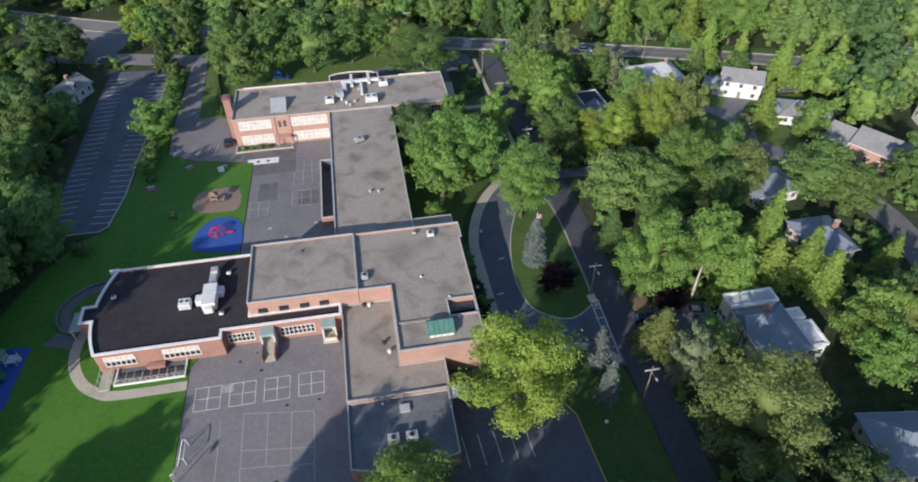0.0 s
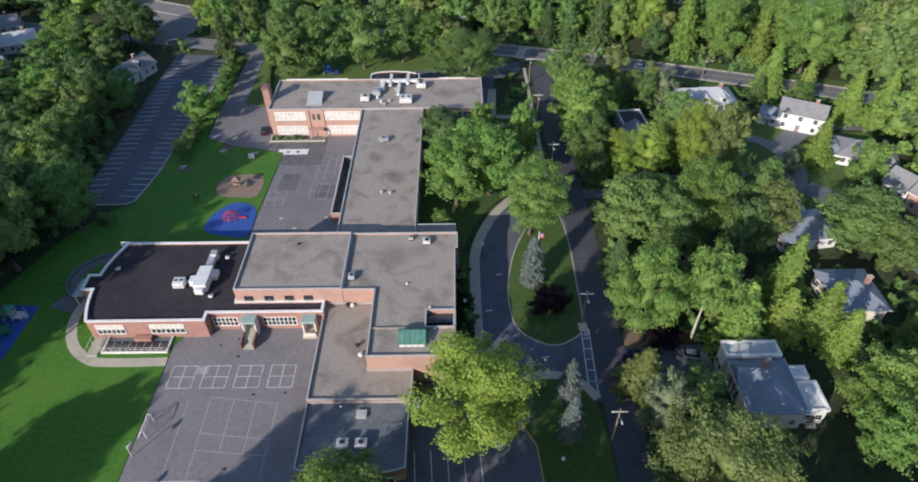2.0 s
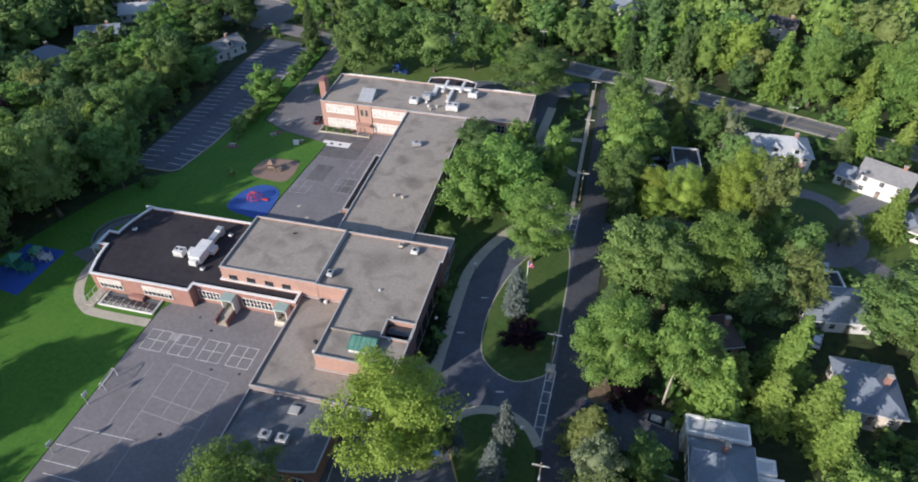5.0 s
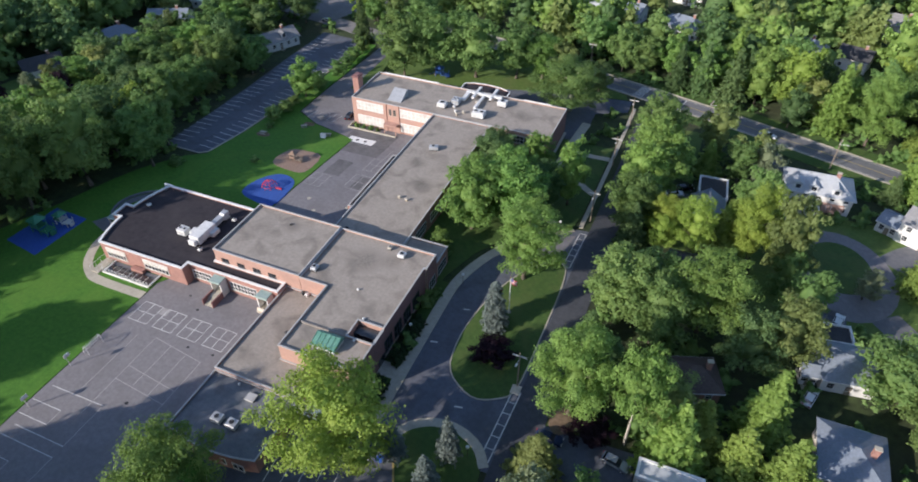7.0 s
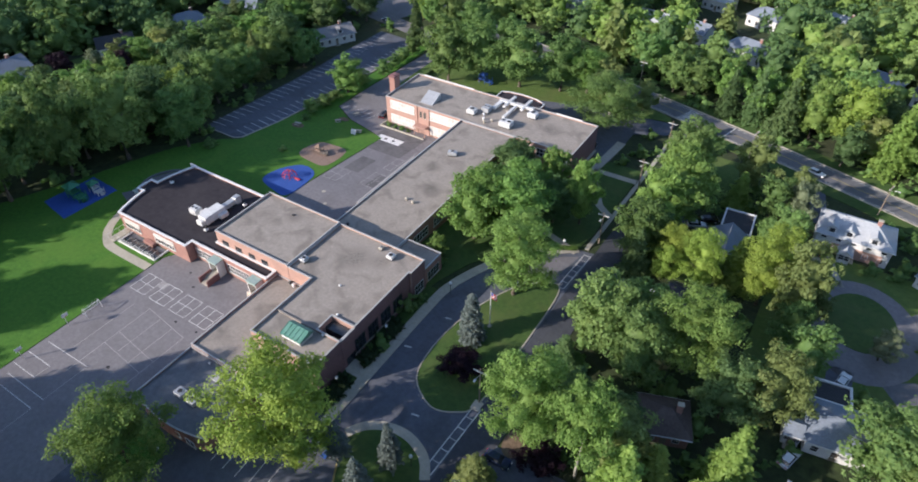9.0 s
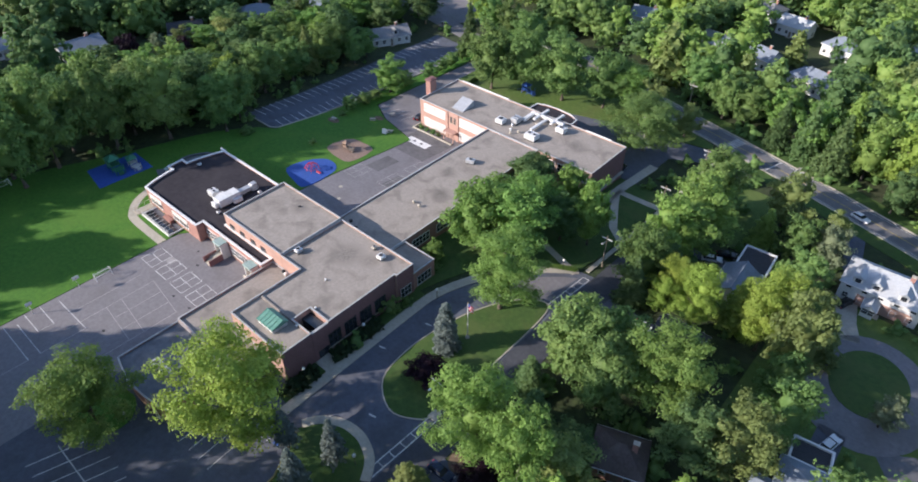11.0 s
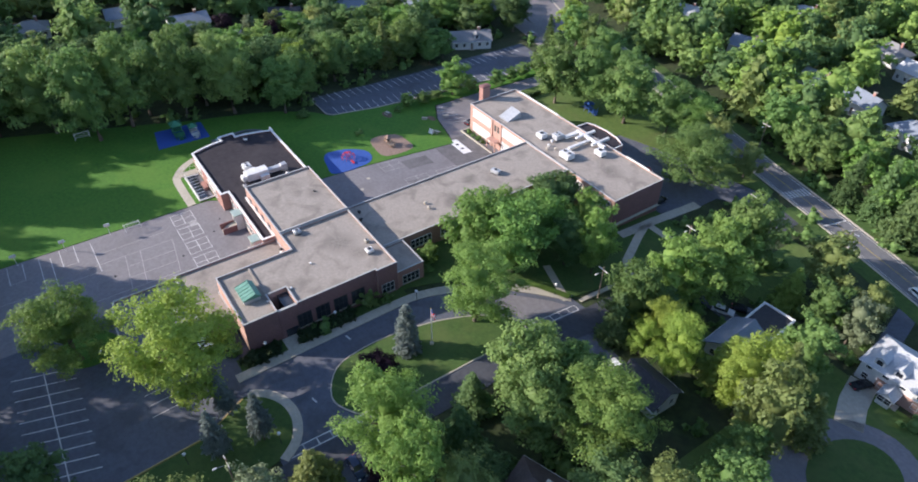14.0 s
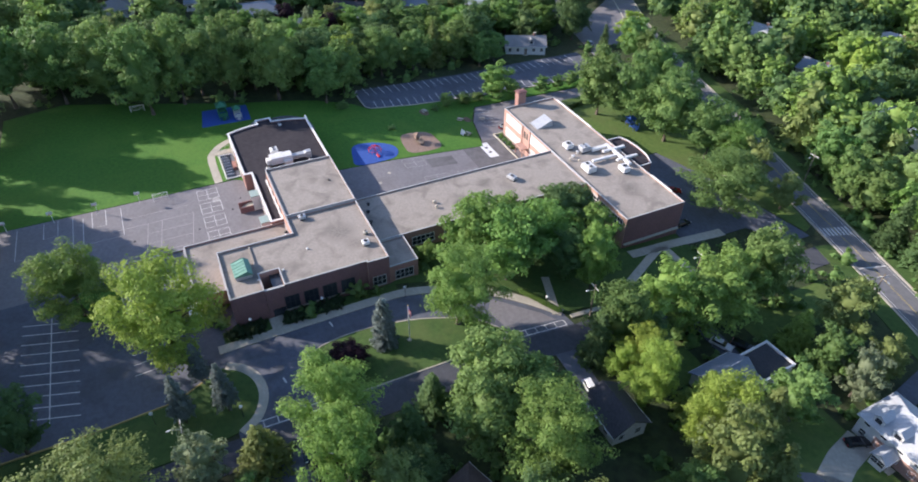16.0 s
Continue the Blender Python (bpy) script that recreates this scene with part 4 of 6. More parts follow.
H1, G1, E1, F1, I1, J1 = 7.26, 7.61, 4.36, 4.36, 3.61, 3.11
unit = thing("roof_skylight_house", "green copper skylight house on the roof", "skylight")
bm = bmesh.new()
vs = [bm.verts.new(p) for p in ((6.9, 73.2, H1), (11.4, 73.2, H1), (11.4, 76.4, H1), (6.9, 76.4, H1), (6.9, 73.2, H1 + 0.9), (11.4, 73.2, H1 + 0.9), (11.4, 76.4, H1 + 1.1), (6.9, 76.4, H1 + 1.1))]
for f in ((0, 1, 5, 4), (1, 2, 6, 5), (2, 3, 7, 6), (3, 0, 4, 7)):
    bm.faces.new([vs[i] for i in f])
part("base", bm, ZINC, unit)
bm = bmesh.new()
box(bm, 6.7, 11.6, 73.0, 76.6, H1 + 0.9, H1 + 1.02)
vs = [bm.verts.new(p) for p in ((6.7, 73.0, H1 + 1.02), (11.6, 73.0, H1 + 1.02), (11.6, 76.6, H1 + 1.02), (6.7, 76.6, H1 + 1.02), (6.7, 75.6, H1 + 1.8), (11.6, 75.6, H1 + 1.8))]
for f in ((0, 1, 5, 4), (2, 3, 4, 5), (1, 2, 5), (3, 0, 4)):
    bm.faces.new([vs[i] for i in f])
part("roof", bm, GREEN_ROOF, unit, "green copper sheet roof")
for k in range(6):
    x = 6.8 + k * 0.94
    bm = bmesh.new()
    tube(bm, [(x, 73.02, H1 + 1.06), (x, 75.58, H1 + 1.83)], [0.05, 0.05], 5)
    part("seam", bm, GREEN_ROOF, unit)
for k in range(4):
    part("louvre_panel", boxes((7.0 + k * 1.1, 7.9 + k * 1.1, 73.12, 73.2, H1 + 0.2, H1 + 0.8)), WHITE, unit)
roof_unit(10.9, 100.4, H1, 1.5, 1.5, 0.9, "white rooftop fan unit on the gravel roof")
roof_unit(7.6, 101.5, H1, 0.9, 0.9, 0.7, "small tan rooftop fan unit", UNIT_TAN)
roof_unit(-3.4, 90.4, H1, 1.3, 1.5, 0.9, "grey rooftop fan unit by the parapet", ZINC)
for x, y in ((12.0, 82.4), (13.0, 77.2), (7.4, 88.6)):
    mushroom_vent(x, y, H1, 0.25, 0.4, WHITE)
for x, y, mat in ((-3.2, 86.2, UNIT_WHITE), (-4.2, 86.4, DARK), (-1.2, 76.4, DARK), (-0.4, 74.2, WHITE)):
    mushroom_vent(x, y, I1, 0.42, 0.8, mat)
mushroom_vent(-15.4, 100, G1, 0.3, 0.3, DARK)
# black roof: long white air handler and a smaller unit
plant = thing("air_handler", "long white sheet-metal air handler with ducts", "air unit")
part("main_cabinet", boxes((-34.6, -32.0, 89.6, 95.2, F1 + 0.3, F1 + 2.2), bevel=0.06), UNIT_WHITE, plant)
part("duct", boxes((-34.0, -32.6, 95.2, 98.9, F1 + 0.4, F1 + 1.5), bevel=0.08), ZINC, plant)
part("duct", boxes((-33.8, -32.4, 98.6, 100.2, F1, F1 + 1.9), bevel=0.08), ZINC, plant)
part("side_box", boxes((-36.0, -34.6, 91.2, 93.0, F1 + 0.2, F1 + 1.6), bevel=0.06), UNIT_WHITE, plant)
part("side_box", boxes((-32.0, -31.0, 92.8, 95.0, F1 + 0.2, F1 + 1.3), bevel=0.06), UNIT_WHITE, plant)
part("inlet_hood", boxes((-34.2, -32.4, 88.6, 89.6, F1 + 0.4, F1 + 1.7), bevel=0.15), UNIT_WHITE, plant)
pieces("skid", ((-34.4, -34.1, 89.4, 98.8, F1, F1 + 0.3), (-32.5, -32.2, 89.4, 98.8, F1, F1 + 0.3)), DARK, plant)
roof_unit(-38.0, 91.6, F1, 2.2, 1.9, 1.6, "white rooftop unit on the black roof", fans=2)
for x, y in ((-30.6, 99.4), (-31.0, 88.4), (-52.2, 96.4)):
    roof_unit(x, y, F1, 0.8, 0.8, 0.7, "small white curb vent on the black roof", WHITE)
# near wing
for x in (-1.4, 1.6):
    roof_unit(x, 56.6, J1, 1.9, 1.6, 1.2, "grey rooftop condenser on the near wing", ZINC)
hatch = thing("roof_hatch", "pale square roof hatch on the near wing", "hatch")
part("frame", boxes((0.2, 1.8, 61.6, 63.0, J1, J1 + 0.3)), COPING, hatch)
part("lid", boxes((0.1, 1.9, 61.5, 63.1, J1 + 0.3, J1 + 0.42), bevel=0.03), COPING, hatch)
mushroom_vent(-2.6, 63.8, J1, 0.25, 0.5)
# corridor
for x, y in ((-0.4, 121.3), (1.6, 121.0), (-6.0, 106.6), (-3.2, 105.6), (0.8, 104.9)):
    mushroom_vent(x, y, E1, 0.42, 0.7, UNIT_TAN if y > 110 else DARK)
roof_unit(-1.6, 143.2, E1, 2.3, 1.5, 1.1, "grey rooftop fan on the corridor roof", ZINC, 20)
# far block: sloped roof lantern, air units and ducts
lantern = thing("roof_lantern", "sloped sheet-metal roof lantern", "skylight")
bm = bmesh.new()
vs = [bm.verts.new(p) for p in ((-24.8, 162.0, E1), (-20.6, 162.0, E1), (-20.6, 167.0, E1), (-24.8, 167.0, E1), (-24.8, 166.6, E1 + 1.9), (-20.6, 166.6, E1 + 1.9))]
for f in ((0, 1, 5, 4), (2, 3, 4, 5), (1, 2, 5), (3, 0, 4)):
    bm.faces.new([vs[i] for i in f])
part("sheet", bm, ZINC, lantern)
part("flashing", boxes((-25.0, -20.4, 161.8, 162.0, E1, E1 + 0.15)), COPING, lantern)
roof_unit(-8.6, 164.4, E1, 2.4, 2.2, 1.5, "white rooftop air unit on the far block", fans=1)
roof_unit(-5.6, 167.6, E1, 2.2, 2.6, 1.6, "grey rooftop air unit on the far block", ZINC, fans=2)
roof_unit(3.0, 163.2, E1, 3.4, 2.6, 1.7, "large white rooftop air unit with two fans", fans=2)
roof_unit(7.0, 171.4, E1, 2.6, 2.0, 1.6, "white rooftop air unit near the parapet", fans=1)
for k, (x0, x1, y0, y1, z0, z1) in enumerate(((-5.0, 6.0, 173.6, 174.5, 0.5, 1.2), (-2.4, -1.6, 171, 178, 0.6, 1.2), (2.6, 3.4, 172, 178.5, 0.6, 1.2), (-4.8, -3.6, 169, 173.6, 0.4, 1.1), (0.2, 1.0, 166, 173.6, 0.4, 1.0))):
    duct = thing("roof_duct", "bright galvanised roof duct on short legs", "duct", "ducts on the far block")
    part("duct", boxes((x0, x1, y0, y1, E1 + z0, E1 + z1), bevel=0.06), UNIT_WHITE, duct)
    for x, y in ((x0 + 0.15, y0 + 0.15), (x1 - 0.15, y1 - 0.15)):
        part("leg", boxes((x - 0.06, x + 0.06, y - 0.06, y + 0.06, E1, E1 + z0)), DARK, duct)
for x, y in ((-4.0, 163.0), (-3.0, 161.6), (-1.6, 163.4), (-5.2, 165.2), (-0.2, 169.8), (-1.6, 176.0)):
    mushroom_vent(x, y, E1, 0.4, 0.8, UNIT_TAN if x > -4 else UNIT_WHITE)


# ---- trees ----
def leaf_mesh(name, verts, faces, material):
    me = bpy.data.meshes.new(name)
    verts, faces = np.asarray(verts, dtype=np.float32), np.asarray(faces, dtype=np.int32)
    me.vertices.add(len(verts))
    me.vertices.foreach_set("co", verts.ravel())
    me.loops.add(faces.size)
    me.loops.foreach_set("vertex_index", faces.ravel())
    me.polygons.add(len(faces))
    me.polygons.foreach_set("loop_start", np.arange(0, faces.size, 3, dtype=np.int32))
    me.update(calc_edges=True)
    me.validate()
    for mat in (material if isinstance(material, (list, tuple)) else (material,)):
        me.materials.append(mat)
    return me


def ball_net():
    """A rough ball of triangles."""
    bm = bmesh.new()
    bmesh.ops.create_icosphere(bm, subdivisions=1, radius=1.0)
    v = np.array([tuple(p.co.normalized()) for p in bm.verts])
    f = np.array([[p.index for p in q.verts] for q in bm.faces])
    bm.free()
    return v, f


BALL_V, BALL_F = ball_net()


def clumps(rng, centres, normals, size, ragged=0.42):
    """A three-cornered leaf spray at every centre, facing roughly along its normal."""
    n = len(centres)
    way = normals + rng.normal(0, ragged, (n, 3))
    way /= np.linalg.norm(way, axis=1)[:, None]
    side = np.cross(way, rng.normal(0, 1, (n, 3)))
    side /= np.linalg.norm(side, axis=1)[:, None] + 1e-9
    up = np.cross(way, side)
    s = size * rng.uniform(0.6, 1.4, (n, 1))
    corners = np.stack([centres - side * s * 0.75 - up * s * 0.45, centres + side * s * 0.75 - up * s * 0.45, centres + up * s * 0.95], 1)
    return corners.reshape(-1, 3), np.arange(3 * n).reshape(-1, 3)


def broad_crown(seed, radius, low, high, boughs, tufts, per, leaf, rise=0.35, core=0.58):
    """Boughs that reach unevenly out from the stem, each set with flattened tufts of leaf sprays; the gaps between boughs stay open."""
    rng = np.random.default_rng(seed)
    tall = high - low
    k = np.arange(boughs) + 0.5
    h = k / boughs
    ang = k * 2.39996 + rng.uniform(0, 6.28) + rng.normal(0, 0.25, boughs)
    # outline: widest a third of the way up, rounded above, lopsided
    fat = np.where(h < 0.35, 0.62 + 0.38 * np.sin(h / 0.35 * math.pi / 2), np.sqrt(np.clip(1 - ((h - 0.35) / 0.68) ** 2, 0.0, 1)))
    lean = 1 + 0.16 * np.sin(ang + seed) + 0.10 * np.sin(ang * 2 + seed * 1.7)
    reach = radius * fat * lean * rng.uniform(0.62, 1.14, boughs)
    tip = np.stack([reach * np.cos(ang), reach * np.sin(ang), low + tall * (0.10 + 0.86 * h) + rng.normal(0, 0.035 * tall, boughs)], 1)
    root = np.stack([np.zeros(boughs), np.zeros(boughs), np.maximum(low * 0.8, tip[:, 2] - reach * 0.75 - 0.1 * tall)], 1)
    centres, sizes = [], []
    for i in range(boughs):
        u = np.sqrt(rng.uniform(0.3, 1.0, tufts))[:, None]
        c = root[i] + (tip[i] - root[i]) * u
        c[:, 2] += rise * reach[i] * (u[:, 0] * (1 - u[:, 0]))
        c += rng.normal(0, 1, (tufts, 3)) * radius * np.array([0.105, 0.105, 0.06])
        centres.append(c)
        sizes.append(radius * rng.uniform(0.11, 0.21, tufts))
    c, r = np.concatenate(centres), np.concatenate(sizes)
    n = len(c)
    owner = np.repeat(np.arange(n), per)
    d = rng.normal(0, 1, (n * per, 3))
    d /= np.linalg.norm(d, axis=1)[:, None]
    d[:, 2] = np.abs(d[:, 2]) * np.where(rng.uniform(0, 1, n * per) < 0.8, 1, -1)
    far = np.where(rng.uniform(0, 1, (n * per, 1)) < 0.12, rng.uniform(1.15, 1.6, (n * per, 1)), rng.uniform(0.65, 1.12, (n * per, 1)))
    p = c[owner] + d * (r[owner][:, None] * far) * np.array([1, 1, 0.62])
    buried = np.zeros(len(p), dtype=bool)
    for j in range(n):
        off = (p - c[j]) / (r[j] * np.array([1, 1, 0.62]))
        buried |= ((off * off).sum(1) < 0.36) & (owner != j)
    p, d = p[~buried], d[~buried]
    out = p - np.array([0, 0, low + 0.38 * tall])
    out /= np.linalg.norm(out, axis=1)[:, None] + 1e-6
    verts, faces = clumps(rng, p, d * 0.85 + out * 0.25 + np.array([0, 0, 0.25]), leaf)
    for z, wide, deep in ((0.34, core, core * 0.43), (0.6, core * 0.83, core * 0.41)):
        b = BALL_V * (1 + rng.normal(0, 0.12, (len(BALL_V), 1))) * np.array([radius * wide, radius * wide, tall * deep]) + np.array([0, 0, low + tall * z])
        faces = np.concatenate([faces, BALL_F + len(verts)])
        verts = np.concatenate([verts, b])
    return verts, faces


def needle_crown(seed, radius, low, high, tiers, arms, leaf, droop=0.25, power=1.0, loose=0.3):
    """Tiers of drooping boughs of uneven length round a leader."""
    rng = np.random.default_rng(seed)
    pts, nrm = [], []
    for t in range(tiers):
        f = t / tiers
        z = low + (high - low) * f
        reach = radius * (1 - f) ** power * rng.uniform(1 - loose * 0.6, 1.12) + 0.15
        n = max(4, int(arms * (1 - 0.6 * f)))
        for a in range(n):
            ang = a * math.tau / n + t * 0.7 + rng.normal(0, 0.2)
            long = reach * rng.uniform(1 - loose, 1.15)
            steps = max(3, int(long / leaf * 1.3))
            for s in range(steps):
                u = (s + 1) / steps
                for w in (-1, 0, 1):
                    wide = (1 - abs(2 * u - 1)) * 0.3 * long * w
                    x, y = math.cos(ang) * long * u - math.sin(ang) * wide, math.sin(ang) * long * u + math.cos(ang) * wide
                    pts.append((x + rng.normal(0, 0.06), y + rng.normal(0, 0.06), z - droop * long * u * u + rng.normal(0, 0.1)))
                    nrm.append((math.cos(ang) * 0.55, math.sin(ang) * 0.55, 0.8))
    v, q = clumps(rng, np.array(pts), np.array(nrm), leaf * 1.15)
    sides = 8
    cone, faces = [], []
    for i, f in enumerate((0.0, 0.35, 0.7, 0.97)):
        for s in range(sides):
            rr = radius * (1 - f) ** power * 0.5 if i < 3 else 0.05
            cone.append((rr * math.cos(s * math.tau / sides), rr * math.sin(s * math.tau / sides), low + (high - low) * f))
    for i in range(3):
        for s in range(sides):
            a, b, c, d = i * sides + s, i * sides + (s + 1) % sides, (i + 1) * sides + (s + 1) % sides, (i + 1) * sides + s
            faces += [(a, b, c), (a, c, d)]
    return np.concatenate([v, np.array(cone)]), np.concatenate([q, np.array(faces) + len(v)])


def trunk_mesh(seed, height, girth, spread, fork, pale=False, limbs=6):
    rng = random.Random(seed)
    bm = bmesh.new()
    bend = [(rng.uniform(-0.25, 0.25), rng.uniform(-0.25, 0.25)) for _ in range(4)]
    line = [(0, 0, -0.3), (0, 0, 0.4), (bend[0][0], bend[0][1], height * 0.3), (bend[1][0] * 1.6, bend[1][1] * 1.6, height * 0.6), (bend[2][0] * 2, bend[2][1] * 2, height * 0.92)]
    tube(bm, line, [girth * 1.5, girth, girth * 0.8, girth * 0.5, girth * 0.12], 8)
    for k in range(limbs):
        ang, z = k * math.tau / limbs + rng.uniform(-0.4, 0.4), height * (fork + 0.3 * rng.random())
        out = spread * rng.uniform(0.5, 0.8)
        tube(bm, [(bend[0][0], bend[0][1], z), (math.cos(ang) * out * 0.5, math.sin(ang) * out * 0.5, z + out * 0.45), (math.cos(ang) * out, math.sin(ang) * out, z + out * 0.75)], [girth * 0.45, girth * 0.3, girth * 0.1], 6)
    me = bpy.data.meshes.new("trunk")
    bm.to_mesh(me)
    bm.free()
    me.polygons.foreach_set("use_smooth", [True] * len(me.polygons))
    me.materials.append(BARK_PALE if pale else BARK)
    return me


# each kind: unit trees 10 m high, scaled when planted
CROWNS, TRUNKS = {}, {}
for k in range(4):
    CROWNS["broad", k] = broad_crown(11 + k, 4.0, 1.8, 10.0, 28, 10, 45, 0.185)
    CROWNS["mid", k] = broad_crown(31 + k, 4.0, 1.2, 10.0, 24, 7, 38, 0.235)
    CROWNS["high", k] = broad_crown(61 + k, 3.9, 4.6, 10.0, 30, 8, 52, 0.15, core=0.45)
    CROWNS["open", k] = broad_crown(51 + k, 3.9, 1.7, 10.0, 32, 11, 95, 0.108, core=0.36)
for k in range(2):
    CROWNS["needle", k] = needle_crown(71 + k, 2.7, 0.8, 10.0, 19, 12, 0.2, 0.2, 0.8)
    CROWNS["spruce", k] = needle_crown(81 + k, 2.4, 0.2, 10.0, 26, 14, 0.2, 0.10, 0.42, 0.12)
    CROWNS["slim", k] = needle_crown(85 + k, 2.4, 2.7, 10.0, 20, 12, 0.22, 0.14, 0.7, 0.2)
    CROWNS["bush", k] = broad_crown(91 + k, 5.0, -1.5, 9.5, 12, 4, 28, 0.6)
for k in range(3):
    TRUNKS["dark", k] = trunk_mesh(k, 9.0, 0.26, 3.0, 0.30)
    TRUNKS["pale", k] = trunk_mesh(10 + k, 9.0, 0.24, 2.8, 0.42, True)
    TRUNKS["needle", k] = trunk_mesh(20 + k, 9.8, 0.18, 0.5, 0.5, limbs=0)
MESHES = {}
WORDS = {"bright": "sunlit yellow-green", "fresh": "fresh green", "green": "mid-green", "deep": "deep green", "olive": "olive-green", "lime": "yellow-green", "blue": "blue-grey", "sage": "pale sage-green", "plum": "dark plum-red", "yew": "blackish-green"}
tree_rng = random.Random(5)


def crown_mesh(shape, k, leaf):
    if (shape, k, leaf) not in MESHES:
        v, q = CROWNS[shape, k]
        MESHES[shape, k, leaf] = leaf_mesh("crown", v, q, LEAVES[leaf])
    return MESHES[shape, k, leaf]


def plant_tree(x, y, high, radius, shape="broad", leaf="green", bark="dark", label="", group=""):
    kinds = {"broad": 4, "mid": 4, "open": 4, "high": 4}.get(shape, 2)
    k = tree_rng.randrange(kinds)
    base = {"needle": 2.7, "spruce": 2.4, "slim": 2.4, "bush": 5.0, "open": 3.9, "high": 3.9}.get(shape, 4.0)
    name = {"needle": "conifer_tree", "spruce": "spruce_tree", "slim": "spruce_tree", "bush": "shrub"}.get(shape, "tree")
    if not label:
        label = {"needle": "%s feathery conifer among the houses", "spruce": "%s pyramidal spruce", "bush": "%s rounded shrub"}.get(shape, "tall leafy deciduous tree with %s crown") % WORDS[leaf]
    ob = tagged(new(name), label, name.split("_")[-1], group)
    ob.matrix_world = Matrix.Translation((x, y, gz(y) - 0.1)) @ Matrix.Rotation(tree_rng.uniform(0, 6.28), 4, "Z") @ Matrix.Diagonal((radius / base * tree_rng.uniform(0.9, 1.12), radius / base * tree_rng.uniform(0.9, 1.12), high / 10.0, 1))
    crown = new("crown", crown_mesh(shape, k, leaf))
    crown.parent = ob
    if shape != "bush":
        stem = new("trunk", TRUNKS["needle" if shape in ("needle", "spruce", "slim") else bark, tree_rng.randrange(3)])
        stem.parent = ob
    PLANTED.append((x, y, radius))
    return ob


PLANTED = []


def plant_all(shape, leaf, rows, bark="dark", label="", group=""):
    for x, y, high, radius in rows:
        plant_tree(x, y, high, radius, shape, leaf, bark, label, group)


# by the school
plant_all("open", "bright", ((20.9, 60.2, 23.0, 8.4),), label="big sunlit yellow-green shade tree by the asphalt")
plant_all("open", "fresh", ((0.2, 44.0, 17.0, 7.2),), label="round green shade tree in the parking lot")
plant_all("open", "fresh", ((33.6, 111.6, 19.5, 7.4),), label="tall spreading tree on the lawn island")
plant_all("broad", "fresh", ((17.0, 123.5, 17.5, 8.2), (25.0, 127.5, 18.5, 7.6), (15.5, 133.0, 14.5, 6.5), (21, 138, 15.5, 6.5)))
plant_all("broad", "deep", ((14.0, 147.0, 13.5, 6.0), (12.0, 153.0, 12, 4.5)))
plant_all("mid", "fresh", ((24.0, 150.5, 14.5, 4.4), (13.6, 113.6, 5.5, 2.4)))
plant_all("broad", "deep", ((29.0, 140.0, 13, 4.6),))
plant_all("mid", "fresh", ((34.6, 143.2, 18.5, 4.4),))
plant_all("spruce", "blue", ((32.6, 96.3, 12.2, 2.35),), label="blue-grey spruce on the lawn island")
plant_all("slim", "blue", ((36.0, 66.0, 12.8, 2.1), (35.4, 58.9, 12.8, 2.1), (28.0, 62.8, 11.0, 1.9)), label="small blue-grey spruce on the street lawn", group="small spruces")
plant_all("mid", "plum", ((35.0, 88.7, 5.4, 3.7),), label="round plum-leaved tree on the lawn island")
plant_all("open", "green", ((21.6, 194.2, 16.5, 9.6),), "pale", label="large spreading tree beside the far block")
# along the street, east side
plant_all("open", "fresh", ((51.5, 82.5, 22.5, 6.4),))
plant_all("high", "fresh", ((61.5, 80.2, 23.0, 5.0),), "pale")
plant_all("broad", "green", ((54.0, 108.0, 17, 7.8), (61.5, 104.0, 17, 6.0), (59.5, 112.5, 15, 6.2)))
plant_all("open", "fresh", ((69.4, 110.4, 20, 7.0),))
plant_all("broad", "olive", ((83.5, 107.0, 17, 5.6), (66.0, 85.5, 14, 5.0)))
plant_all("needle", "lime", ((68.5, 79.0, 17, 5.2), (81.5, 90.0, 18, 4.6), (85.2, 81.0, 15, 4.4), (87.5, 76.5, 12.5, 4.2), (78.5, 82.0, 12, 4.2), (72.0, 84.0, 13, 4.0)))
plant_all("broad", "green", ((104.0, 106.0, 14.5, 8.2), (108, 99, 13, 6)))
plant_all("open", "olive", ((55.0, 46.8, 22, 9.4),), label="very broad olive-green tree near the street")
plant_all("mid", "deep", ((30.8, 34.5, 16.5, 4.8), (52.0, 31.0, 14, 6.5), (62.0, 34, 16, 6), (60, 45, 9, 4)))
plant_all("broad", "fresh", ((85.5, 61.5, 13, 4.6), (84.0, 55.0, 14, 5.0), (88, 64, 15, 5)))
plant_all("needle", "deep", ((56, 92, 12, 4), (50.6, 98.5, 10, 3.5)))
plant_all("mid", "sage", ((50.4, 60.8, 15.0, 3.9), (100.2, 134.4, 8, 2.8), (78.2, 173.6, 13, 3.8)))
plant_all("mid", "plum", ((56.0, 79.0, 4.5, 3.6),))
plant_all("broad", "fresh", ((52.8, 158.5, 18.5, 7.8), (50.0, 149.5, 18.5, 6.0), (51.0, 167.0, 18, 6.0)))
plant_all("broad", "green", ((50.5, 138.5, 16, 5.6), (50.4, 177, 19, 6.4)))
plant_all("needle", "deep", ((52.0, 132.6, 12.5, 3.6), (54.5, 143.6, 12, 4.2)))
plant_all("open", "bright", ((58.0, 138.5, 12, 4.2), (65.0, 135.2, 15.5, 4.6), (77.0, 137.6, 19.5, 5.4), (57.5, 134, 9, 3.4)))
